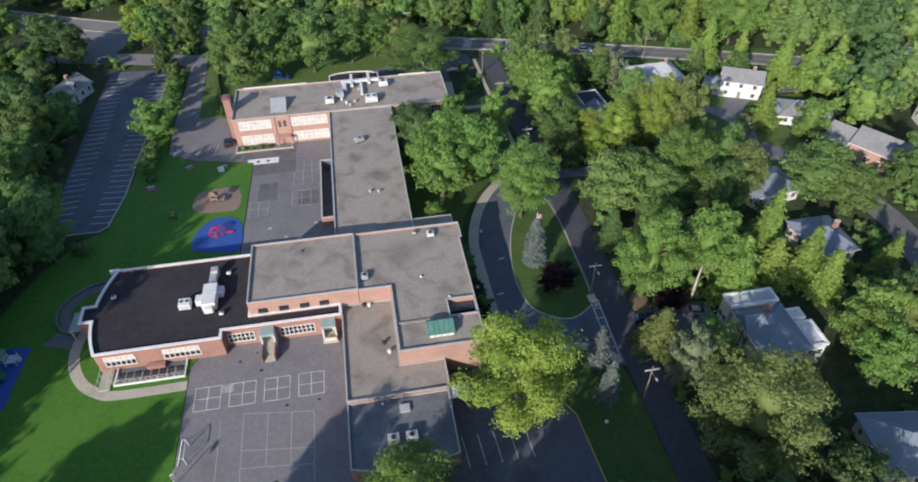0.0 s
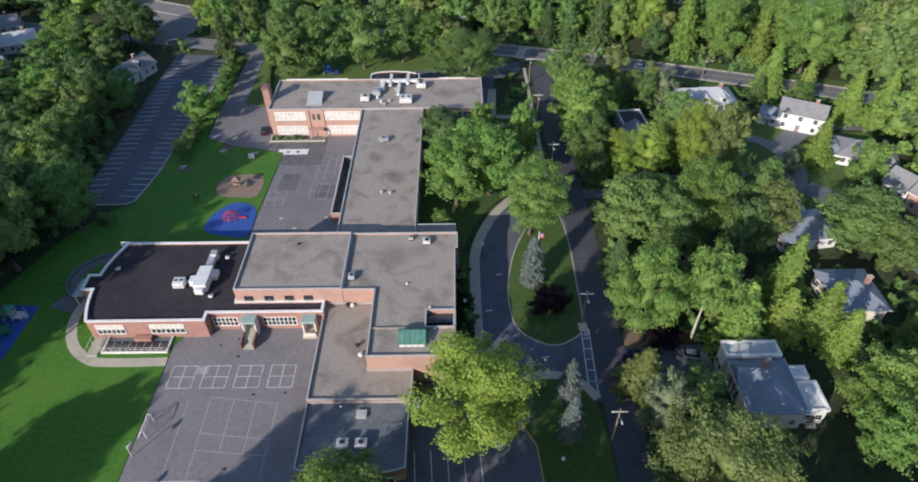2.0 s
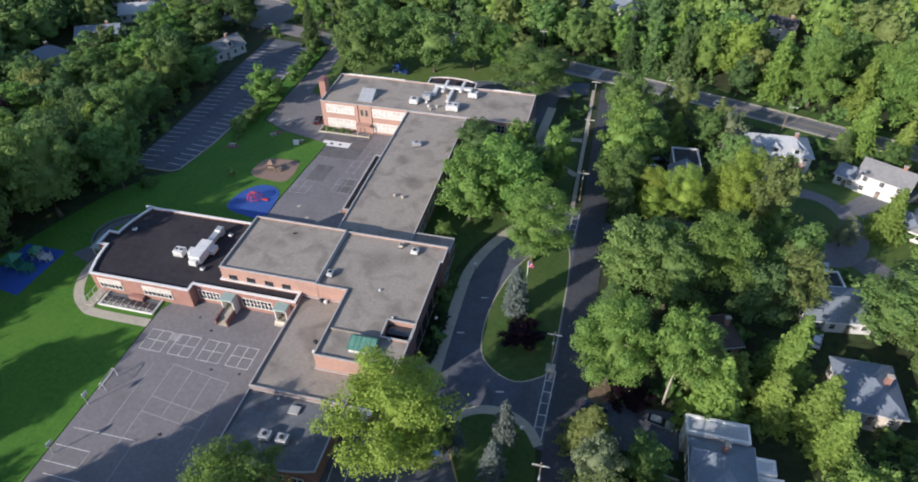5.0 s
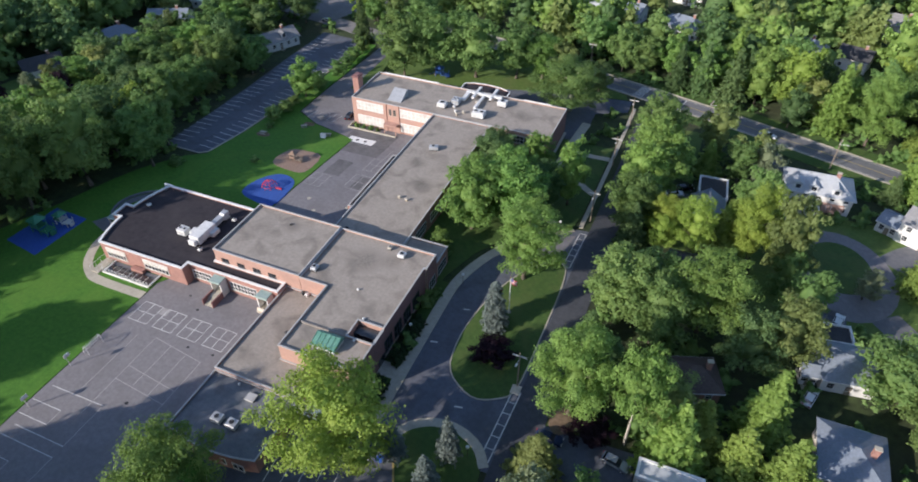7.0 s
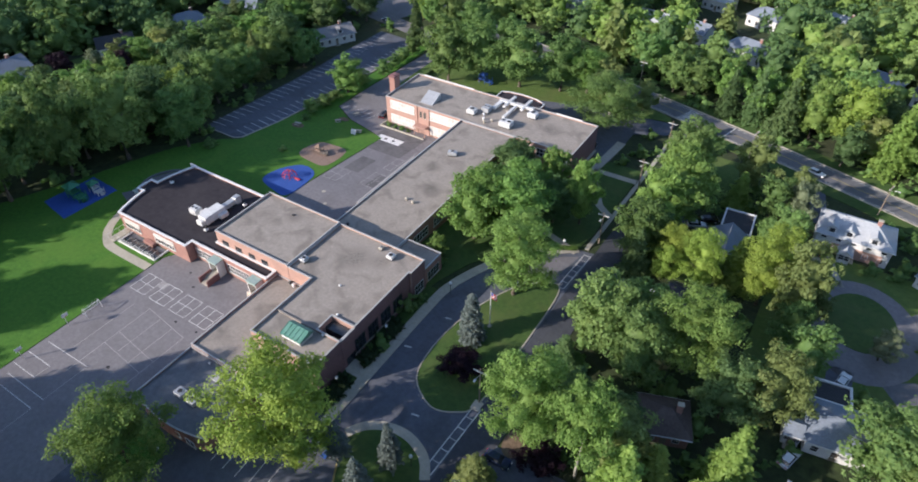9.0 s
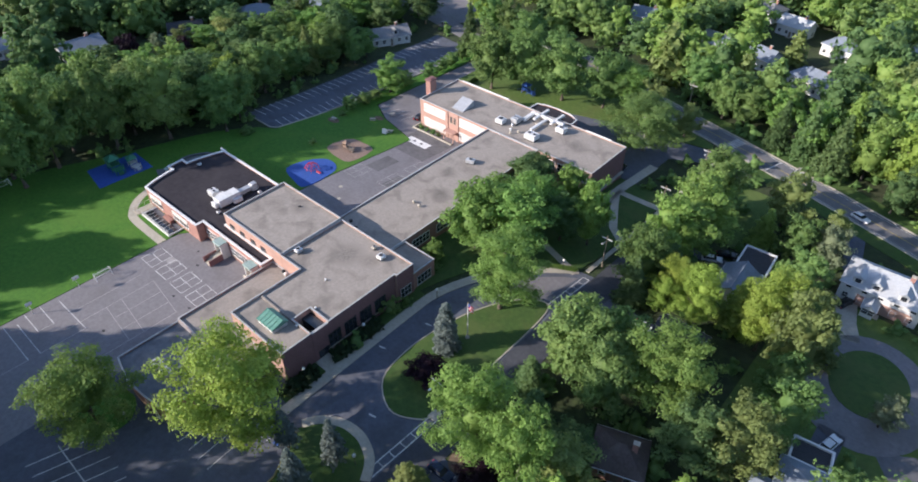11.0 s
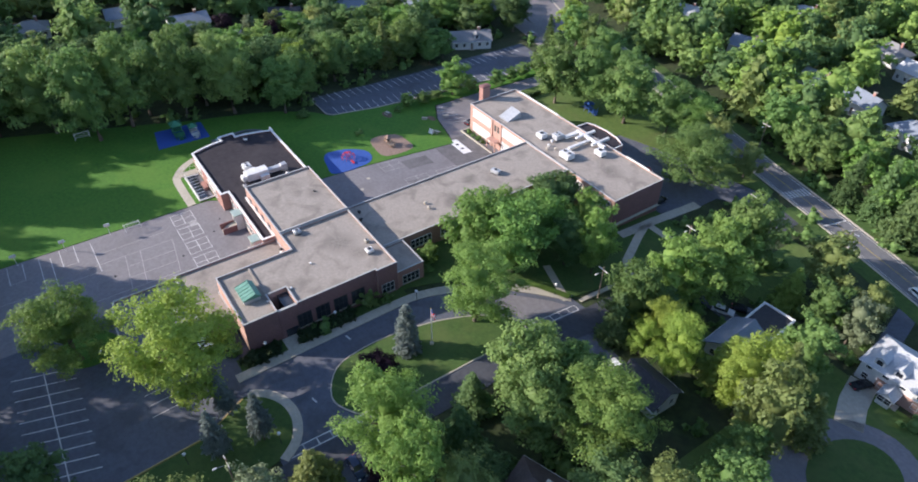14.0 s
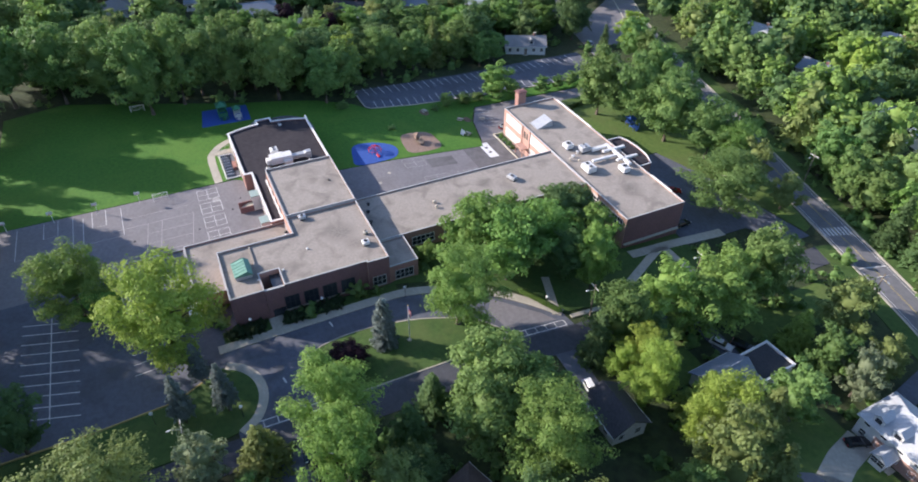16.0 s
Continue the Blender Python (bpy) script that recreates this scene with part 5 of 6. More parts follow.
plant_all("needle", "lime", ((71, 141, 14, 4.4), (75, 145, 12, 4.2)))
plant_all("mid", "olive", ((83.2, 134.4, 21.5, 5.2),))
plant_all("mid", "green", ((77.4, 157.5, 14, 4.6), (72.6, 171.6, 13, 4.8), (87.5, 120, 14, 5.0), (84, 128, 12, 4)))
plant_all("broad", "deep", ((78, 104, 15, 5.6), (64, 90.5, 10, 4)))
plant_all("needle", "olive", ((49.5, 69.4, 11, 4.3), (86.5, 143.5, 13, 4.0), (77.5, 151, 13, 4.0)))
plant_all("bush", "yew", [(18.0 + 1.35 * (k % 2), 69.3 + 0.66 * k, 1.5 + 0.2 * (k % 4), 1.15 + 0.1 * (k % 3)) for k in range(35) if k not in (11, 12, 13, 14, 15, 16)], label="dark clipped foundation shrub at the school wall", group="foundation shrubs")
plant_all("bush", "green", ((17.9, 96.0, 4.2, 2.2), (18.6, 99.5, 1.8, 1.4), (-33.6, 157.8, 1.4, 1.1), (-31.2, 157.8, 1.2, 1.0), (-28.8, 157.9, 1.5, 1.1), (-26.6, 157.8, 1.2, 0.9), (10.8, 68.4, 2.2, 2.0), (12.4, 66.8, 2.0, 1.8), (14.8, 68.6, 2.2, 2.0), (11, 112, 2.0, 1.8), (15.5, 111.6, 1.8, 1.6)), label="green foundation shrub at the school wall", group="foundation shrubs")
# beyond the avenue
plant_all("open", "fresh", ((105.5, 207.5, 23, 7.6), (131.0, 197.5, 25, 10.0), (126.5, 213, 21, 7.5)))
plant_all("needle", "lime", ((114.5, 183.5, 17, 5.0), (130.5, 165.5, 17, 5.0), (137.5, 161.5, 19, 5.4), (144.0, 159.5, 18, 5.0), (122.0, 176.0, 15, 4.6), (111, 141.5, 14, 4.6)))
# north lawn trees
plant_all("broad", "green", ((-36.2, 194.6, 22, 8.0), (-27.2, 200.4, 22, 8.0), (-13.8, 204.0, 21, 8.4), (-1.0, 208.6, 19, 7.4), (-24, 216, 18, 6.6), (-42, 222, 18, 7.0)))
plant_all("open", "fresh", ((7.0, 212.0, 16, 6.4),))
plant_all("mid", "olive", ((14.5, 210.5, 14, 5.0), (27, 209.5, 11, 4.0)))
# by the back lot
plant_all("mid", "fresh", ((-58.3, 168.5, 12, 5.6),), label="lone light green tree beside the parking lot")
plant_all("needle", "deep", ((-63.0, 214.5, 18.5, 3.6),), label="tall dark conifer at the end of the parking lot")
plant_all("mid", "green", ((-57.0, 186.0, 6, 2.8), (-57.5, 193, 5, 2.5), (-57.6, 150.5, 4.5, 2.6), (-58.4, 205, 7, 3), (-57.8, 157, 3.6, 2.6), (-58.6, 162, 3.0, 2.4), (-58.2, 176, 4.4, 2.8), (-58.4, 199, 5, 2.6)))
plant_all("bush", "green", ((-56, 146, 1.6, 1.6), (-47.5, 128, 1.4, 1.5), (-64.5, 117.5, 2.2, 2.0), (-66, 119, 1.8, 1.6)), label="low shrub on the school lawn", group="lawn shrubs")
plant_all("broad", "green", ((-69.5, 114.5, 18, 6.8), (-73, 121.5, 18, 6.2)))
plant_all("mid", "green", ((-86.0, 183.0, 11, 4.4), (-84.5, 176.0, 12, 4.6)))
# tree belt west of the lawn and lot
plant_all("broad", "green", ((-77.5, 101.5, 25, 7.6), (-83.0, 89.0, 27, 7.6), (-85.5, 74.0, 28, 7.8), (-82.5, 64.5, 28, 7.4), (-94.0, 55.0, 27, 9.0), (-101, 41, 26, 9), (-104, 27, 26, 8.4), (-85, 138.5, 17, 6.6), (-87, 151, 14.5, 6.6), (-89, 168, 15, 6.8)))
plant_all("broad", "deep", ((-93, 222, 17, 6.5), (-101, 226, 18, 7), (-82, 115, 19, 7.6), (-89, 64, 20, 7), (-90, 80, 20, 7.4), (-87, 96, 19, 7), (-95, 103, 14, 7.4), (-101.5, 86, 17, 8), (-108, 66, 18, 8.6), (-95, 122, 14, 7.0), (-99, 143, 13, 7.0)))
plant_all("spruce", "sage", ((-119.5, 123.5, 14, 3.4),), label="pale grey-green spruce among dark trees")
plant_all("broad", "plum", ((-125.5, 116, 13, 5.0), (-115.5, 129.5, 12, 4.6)), label="large dark copper-leaved tree")
# trees that stand behind the viewpoint and shade lawn and yard
plant_all("broad", "green", ((-79.5, 20.5, 28, 7.0), (-84.0, 21.0, 27.5, 6.5), (-76.0, 18.5, 26, 5.5), (-82.0, 14.0, 26.5, 7.0), (-88, 13, 27, 9), (-80.0, 10.5, 25, 5.5), (-102.0, 14.0, 26, 9), (-112, 10, 27, 8), (-122, 20, 27, 9), (-118, 0, 26, 8.5), (-134, 26, 26, 9), (-70.5, 6.0, 22, 5), (-37.0, 20.5, 27, 8), (-39.5, 15.5, 27, 6), (-41.0, 22.0, 26, 5), (-33.0, 10.0, 27, 8.5), (-27.0, 14.0, 26, 8), (-28.0, 0.0, 22, 8), (-12.0, 17.0, 15, 6), (-22.0, 6.0, 27, 8), (-7.0, 5.0, 28, 8), (9.0, 6.0, 28, 8), (3.0, 18.0, 29, 9), (17.0, 18.0, 29, 9), (30.0, 18.0, 27, 8.5), (39.0, 22.0, 24, 7), (54.0, 14.0, 22, 8)))


# ---- houses ----
def house(x, y, w, d, eave, rise, turn=0.0, roof="gable", shingle="grey", wall_mat=None, label="", overhang=0.5, storeys=2, chimney=True, yard=False):
    """A house w by d metres: walls, roof (gable, hip or flat), chimney, windows with frames, sills and panes, and a door."""
    wall_mat = wall_mat or CLAPBOARD
    home = thing("house", label, "house", at=pose(x, y, gz(y), 0, 0, turn))
    c, s = math.cos(radians(turn)), math.sin(radians(turn))
    keep_clear([(x + c * a - s * b, y + s * a + c * b) for a, b in ((-w / 2, -d / 2), (w / 2, -d / 2), (w / 2, d / 2), (-w / 2, d / 2))])
    if yard:
        for far, wide in ((8, 8), (15, 5)) if x < -100 else ((8, 8), (16, 5.5)):
            way = (Vector((95, 70)) - Vector((x, y))).normalized() * far
            keep_clear(oval(x + way.x, y + way.y, wide, wide, 12))
    bm = bmesh.new()
    lo = [bm.verts.new((a * w / 2, b * d / 2, -0.8)) for a, b in ((-1, -1), (1, -1), (1, 1), (-1, 1))]
    hi = [bm.verts.new((a * w / 2, b * d / 2, eave)) for a, b in ((-1, -1), (1, -1), (1, 1), (-1, 1))]
    for k in range(4):
        bm.faces.new((lo[k], lo[(k + 1) % 4], hi[(k + 1) % 4], hi[k]))
    if roof == "gable":
        a, b = (bm.verts.new((-w / 2, 0, eave + rise)), bm.verts.new((w / 2, 0, eave + rise)))
        bm.faces.new((hi[3], hi[0], a))
        bm.faces.new((hi[1], hi[2], b))
    part("wall", bm, wall_mat, home)
    bm = bmesh.new()
    o, t = overhang, 0.22
    drop = rise * o / (d / 2)
    if roof == "flat":
        box(bm, -w / 2 - 0.1, w / 2 + 0.1, -d / 2 - 0.1, d / 2 + 0.1, eave, eave + 0.25)
        part("roof", bm, SHINGLES[shingle], home)
        pieces("parapet", ((-w / 2 - 0.2, w / 2 + 0.2, -d / 2 - 0.2, -d / 2 + 0.2, eave, eave + 0.6), (-w / 2 - 0.2, w / 2 + 0.2, d / 2 - 0.2, d / 2 + 0.2, eave, eave + 0.6),
                              (-w / 2 - 0.2, -w / 2 + 0.2, -d / 2 + 0.2, d / 2 - 0.2, eave, eave + 0.6), (w / 2 - 0.2, w / 2 + 0.2, -d / 2 + 0.2, d / 2 - 0.2, eave, eave + 0.6)), COPING_WHITE, home)
    else:
        pull = 0.0 if roof == "gable" else min(w, d) / 2 * 0.95
        ends = o
        rows = []
        for lift in (0, t):
            low = [(-w / 2 - ends, -d / 2 - o, eave - drop + lift), (w / 2 + ends, -d / 2 - o, eave - drop + lift), (w / 2 + ends, d / 2 + o, eave - drop + lift), (-w / 2 - ends, d / 2 + o, eave - drop + lift)]
            top = [(-w / 2 - (ends if roof == "gable" else -pull), 0, eave + rise + lift), (w / 2 + (ends if roof == "gable" else -pull), 0, eave + rise + lift)]
            rows.append([bm.verts.new(p) for p in low + top])
        for (a0, a1, a2, a3, r0, r1), flip in ((rows[0], True), (rows[1], False)):
            for f in ((a0, a1, r1, r0), (a2, a3, r0, r1), (a1, a2, r1), (a3, a0, r0)):
                if roof == "gable" and len(f) == 3:
                    continue
                bm.faces.new(f[::-1] if flip else f)
        for i, j in (((0, 1), (2, 3)) if roof == "gable" else ((0, 1), (1, 2), (2, 3), (3, 0))):
            bm.faces.new((rows[0][i], rows[0][j], rows[1][j], rows[1][i]))
        if roof == "gable":
            for i, j in ((1, 5), (5, 2), (3, 4), (4, 0)):
                bm.faces.new((rows[0][i], rows[0][j], rows[1][j], rows[1][i]))
        bmesh.ops.recalc_face_normals(bm, faces=bm.faces[:])
        part("roof", bm, SHINGLES[shingle], home)
        bm = bmesh.new()
        r0 = Vector((-w / 2 + pull if pull else -w / 2 - o, 0, eave + rise + t))
        r1 = Vector((w / 2 - pull if pull else w / 2 + o, 0, eave + rise + t))
        tube(bm, [r0, r1], [0.14, 0.14], 6)
        part("ridge", bm, SHINGLES[shingle], home)
        pieces("gutter", ((-w / 2 - o, w / 2 + o, -d / 2 - o - 0.12, -d / 2 - o, eave - drop, eave - drop + 0.14), (-w / 2 - o, w / 2 + o, d / 2 + o, d / 2 + o + 0.12, eave - drop, eave - drop + 0.14)), WHITE, home)
    if chimney and roof != "flat":
        stack = part("chimney", boxes((w * 0.2, w * 0.2 + 0.9, -0.2, 0.5, eave, eave + rise + 1.2)), BRICK, home)
        part("cap", boxes((w * 0.2 - 0.08, w * 0.2 + 0.98, -0.28, 0.58, eave + rise + 1.2, eave + rise + 1.35)), CONCRETE, stack)
    levels = [1.0] if storeys == 1 or eave < 4.2 else [0.9, 3.6]
    for face in range(4):
        long = w if face in (0, 2) else d
        deep = d if face in (0, 2) else w
        turn_m = Matrix.Rotation(radians(90 * face), 4, "Z") @ Matrix.Translation((0, -deep / 2, 0))
        n = max(2, int(long / 3.0))
        for z in levels:
            if z + 1.3 > eave:
                continue
            for k in range(n):
                cx = (k + 0.5) * long / n - long / 2
                bm = boxes((cx - 0.62, cx + 0.62, -0.07, 0.04, z, z + 0.08), (cx - 0.62, cx + 0.62, -0.07, 0.04, z + 1.3, z + 1.4), (cx - 0.62, cx - 0.54, -0.07, 0.04, z + 0.08, z + 1.3),
                           (cx + 0.54, cx + 0.62, -0.07, 0.04, z + 0.08, z + 1.3), (cx - 0.54, cx + 0.54, -0.06, 0.04, z + 0.65, z + 0.72))
                bm.transform(turn_m)
                window = part("window", bm, WHITE, home)
                bm = boxes((cx - 0.54, cx + 0.54, -0.03, 0.02, z + 0.08, z + 1.3))
                bm.transform(turn_m)
                part("pane", bm, GLASS, window)
    part("door", boxes((-0.5, 0.5, -d / 2 - 0.06, -d / 2 + 0.02, -0.1, 2.0)), TIMBER, home)
    part("doorstep", boxes((-0.9, 0.9, -d / 2 - 1.1, -d / 2 - 0.05, -0.4, 0.0)), CONCRETE, home)
    return home


# half-timbered house with flat white-roofed bays
h = house(69.6, 66.3, 10.6, 9.2, 4.7, 2.7, 90, "hip", "slate", STUCCO, "half-timbered cream house with a slate-blue hipped roof", 0.4, 2)
for a, b in ((-0.4, 1.1), (1.1, 2.6), (2.6, 4.1)):
    pieces("timber", ((a, a + 0.22, 4.58, 4.72, 0.2, 4.5), (a + 0.22, b, 4.58, 4.72, 2.4, 2.62)), DARK, h)
bm = bmesh.new()
vs = [bm.verts.new(p) for p in ((-0.6, 5.0, 4.5), (4.6, 5.0, 4.5), (2.0, 5.0, 6.9), (-0.6, 1.0, 4.9), (4.6, 1.0, 4.9), (2.0, 0.6, 6.9))]
for f in ((0, 1, 2), (0, 2, 5, 3), (2, 1, 4, 5), (3, 5, 4), (1, 0, 3, 4)):
    bm.faces.new([vs[i] for i in f])
bmesh.ops.recalc_face_normals(bm, faces=bm.faces[:])
part("cross_gable", bm, SHINGLES["slate"], h)
house(68.9, 73.3, 9.4, 3.0, 5.4, 0, 0, "flat", "pale", STUCCO, "flat grey-roofed bay with a white rim beside the half-timbered house", storeys=1, chimney=False)
house(76.5, 64.7, 4.0, 5.6, 3.4, 0, 0, "flat", "white", CLAPBOARD, "flat white-roofed side wing of the half-timbered house", storeys=1, chimney=False)
house(76.1, 69.2, 2.6, 2.2, 3.9, 0, 0, "flat", "white", CLAPBOARD, "small flat white-roofed annex of the half-timbered house", storeys=1, chimney=False)
# white houses
white_home = house(91.4, 172.2, 15.6, 9.6, 5.0, 2.6, 2, "hip", "pale", CLAPBOARD, "white clapboard house with a pale shingle roof", 0.5, 2)
def dormer(home, x, y0, y1, z0, z1, shingle):
    """A small gabled dormer window on a house's front slope."""
    body = part("dormer", boxes((x - 0.95, x + 0.95, y0, y1, z0, z1)), CLAPBOARD, home)
    bm = bmesh.new()
    vs = [bm.verts.new(p) for p in ((x - 1.2, y0 - 0.25, z1 - 0.05), (x + 1.2, y0 - 0.25, z1 - 0.05), (x + 1.2, y1, z1 - 0.05), (x - 1.2, y1, z1 - 0.05), (x, y0 - 0.25, z1 + 0.75), (x, y1, z1 + 0.75))]
    for f in ((0, 1, 4), (1, 2, 5, 4), (2, 3, 5), (3, 0, 4, 5), (3, 2, 1, 0)):
        bm.faces.new([vs[i] for i in f])
    part("dormer_roof", bm, SHINGLES[shingle], body)
    part("dormer_pane", boxes((x - 0.55, x + 0.55, y0 - 0.04, y0 + 0.04, z0 + 0.55, z1 - 0.2)), GLASS, body)


for x in (-5.2, -1.6, 3.6):
    dormer(white_home, x, -4.5, -1.6, 4.9, 6.7, "pale")
part("brick_front", boxes((-4.2, 6.4, -4.86, -4.8, -0.3, 2.9)), BRICK_PALE, white_home, "pinkish brick ground-floor front")
house(90.6, 165.9, 3.6, 2.4, 2.5, 0.9, 92, "gable", "pale", CLAPBOARD, "small white gabled porch with a pale roof", 0.3, 1, False)
house(115.8, 162.2, 11.8, 7.4, 5.4, 2.4, -28, "gable", "grey", CLAPBOARD, "two-storey white house with a grey gable roof", 0.4, 2)
house(108.6, 165.8, 5.0, 6.0, 3.0, 1.4, -28, "gable", "slate", CLAPBOARD, "low white garage with a slate roof", 0.4, 1, False)
house(124.5, 142.5, 14.0, 9.0, 3.2, 2.2, -22, "hip", "grey", CLAPBOARD, "low white house with a grey hipped roof", 0.6, 1)
house(116.5, 145.0, 6.0, 7.0, 3.0, 1.8, -22, "hip", "slate", CLAPBOARD, "low slate-roofed wing of a white house", 0.5, 1, False)
# houses round the turning circle
house(95.0, 109.6, 9.0, 8.8, 3.4, 2.0, 8, "hip", "slate", CLAPBOARD, "low house with a pale slate-blue hipped roof", 0.5, 1, False)
house(93.2, 117.0, 6.0, 4.6, 2.8, 0, 8, "flat", "dark", CLAPBOARD, "dark flat-roofed carport beside a house", storeys=1, chimney=False)
house(88.9, 106.4, 2.6, 3.4, 2.6, 1.0, 8, "gable", "slate", CLAPBOARD, "small slate-roofed porch of a house", 0.3, 1, False)
house(95.0, 89.4, 9.4, 10.4, 3.6, 2.2, 0, "hip", "slate", STUCCO, "house with a slate-blue hipped roof among trees", 0.5, 1)
house(67.2, 161.2, 6.6, 8.4, 3.4, 0, 4, "flat", "dark", CLAPBOARD, "flat dark-roofed wing with a white parapet", storeys=1, chimney=False)
house(66.9, 151.2, 9.6, 7.0, 3.4, 2.2, 94, "gable", "slate", CLAPBOARD, "house with a slate-blue gable roof among trees", 0.5, 1, False)
house(65.4, 127.0, 8.6, 6.8, 3.2, 2.2, 0, "gable", "dark", CLAPBOARD, "small white house with a dark gable roof", 0.5, 1, False)
house(70.0, 96.6, 8.0, 7.0, 3.2, 2.2, 20, "hip", "brown", BRICK, "brick house with a brown hipped roof in deep shade", 0.5, 1)
house(82.0, 41.0, 16.0, 10.0, 3.8, 2.6, -8, "hip", "slate", STUCCO, "wide house with a slate-blue roof near the street corner", 0.6, 1)
house(130.5, 116.0, 15.0, 9.0, 4.6, 2.6, -58, "gable", "grey", BRICK_PALE, "tan brick house with a grey gable roof", 0.5, 2)
house(125.0, 126.0, 6.0, 6.5, 4.0, 2.2, -58, "gable", "grey", CLAPBOARD, "grey-roofed house wing among trees", 0.5, 2, False)
# houses to the west
for x, y, w, d, t, sh, rf in ((-152.0, 110.5, 14, 10, 88, "slate", "gable"), (-146.5, 147.0, 12, 9, 60, "dark", "gable"), 
                              (-147.0, 177.5, 14, 9, 75, "slate", "hip"), (-141.5, 201, 15, 10, 25, "slate", "gable"), (-141, 224, 13, 9, 25, "pale", "gable"), (-154.5, 238, 13, 9, 20, "grey", "gable"), (-172, 92, 13, 9, 84, "slate", "gable"), (-176, 60, 12, 9, 84, "grey", "hip")):
    house(x, y, w, d, 3.2, 2.4, t, rf, sh, CLAPBOARD, "low white house with a %s roof behind the tree belt" % {"grey": "grey", "dark": "dark", "pale": "pale", "slate": "slate-blue"}[sh], 0.5, 1, yard=True)
lot_home = house(-91.0, 199.0, 15, 8, 3.2, 2.4, 66, "gable", "grey", CLAPBOARD, "low white house with a grey gable roof beside the parking lot", 0.5, 1, yard=True)
dormer(lot_home, 2.0, -3.4, -0.8, 3.4, 5.0, "grey")
# houses to the north and east
for x, y, w, d, t, sh, rf in ((45.4, 268, 15, 9, -18, "slate", "hip"), (24, 275, 11, 8, -15, "slate", "gable"), (8, 323, 12, 9, -15, "grey", "hip"), (-33, 331, 13, 9, 20, "pale", "hip"), (-26, 282, 11, 8, 10, "slate", "gable"), (7.2, 276, 11, 8, -10, "pale", "gable"), (44, 303, 12, 9, -15, "slate", "hip"), (86, 265, 17, 9, -18, "slate", "hip"), (104, 262, 10, 8, -18, "dark", "gable"),
                              (-62, 290, 12, 9, 20, "pale", "gable"), (70, 310, 13, 9, -20, "pale", "gable"), (120, 300, 13, 9, -25, "grey", "hip"), (150, 250, 13, 9, -25, "pale", "gable"), (-110, 300, 13, 9, 25, "grey", "hip"), (23.5, 312, 12, 8, -10, "pale", "gable"), (178, 168, 14, 9, -24, "pale", "hip"), (160, 130, 13, 9, -20, "grey", "gable"), (-150, 300, 14, 10, 20, "pale", "hip")):
    house(x, y, w, d, 4.2, 2.6, t, rf, sh, CLAPBOARD, "white house with a %s roof in the woods" % {"grey": "grey", "dark": "dark", "pale": "pale", "slate": "slate-blue"}[sh], 0.5, 2, yard=True)

# open ground beside some houses
for x, y, r in ((72.5, 118.5, 5.5), (62, 76, 6), (75, 60, 4.5), (72, 146, 3.5), (92, 160, 5), (113, 152, 7), (58, 163, 4)):
    keep_clear(oval(x, y, r, r, 12))
keep_clear(oval(97.5, 141.8, 16.5, 19.0))
# ---- woods that fill the ground between ----
near_trees, far_trees = [], []
SEEN = [(-130, 12), (-300, 40), (-330, 190), (-210, 330), (-100, 400), (60, 390), (150, 330), (215, 250), (190, 120), (130, 40), (50, 20)]
wood_rng = random.Random(21)
step = 8.8
for iy in range(int(480 / step)):
    for ix in range(int(620 / step)):
        x = -330 + ix * step + wood_rng.uniform(-3.4, 3.4)
        y = 18 + iy * step + wood_rng.uniform(-3.4, 3.4)
        if x < -60 and y < 22:
            continue
        if x > 45 and y < 24:
            continue
        if not inside(x, y, SEEN):
            continue
        r = wood_rng.uniform(3.6, 5.4) if 49 < x < 130 and y < 190 else wood_rng.uniform(4.6, 7.0)
        if not is_free(x, y, (0.85 if y < 205 else 0.62) * r):
            continue
        apart = 0.8 if 49 < x < 130 and y < 190 else 0.62
        if any((x - a) ** 2 + (y - b) ** 2 < (apart * (r + c)) ** 2 for a, b, c in PLANTED):
            continue
        if -130 < x < 128 and y < 236 and len(near_trees) < 190:
            near_trees.append((x, y, r))
        else:
            far_trees.append((x, y, r))
for x, y, r in near_trees:
    east = x > 49
    leaf = wood_rng.choices(("green", "fresh", "deep", "olive", "bright"), (4, 2.6, 3.5, 1.0, 0.4) if not east else (3, 3, 3, 2, 1.6))[0]
    shape = wood_rng.choices(("mid", "needle"), (5, 1.6 if east else 0.3))[0]
    high = r * wood_rng.uniform(2.5, 3.3) if shape == "mid" else r * 3.2
    if shape == "needle":
        leaf, r = wood_rng.choice(("lime", "olive", "deep")), r * 0.8
    if 60 < x < 112 and 60 < y < 178:
        high *= 0.8
    if x < -95:
        high = min(high, 13.0)
    plant_tree(x, y, high, r, shape, leaf)


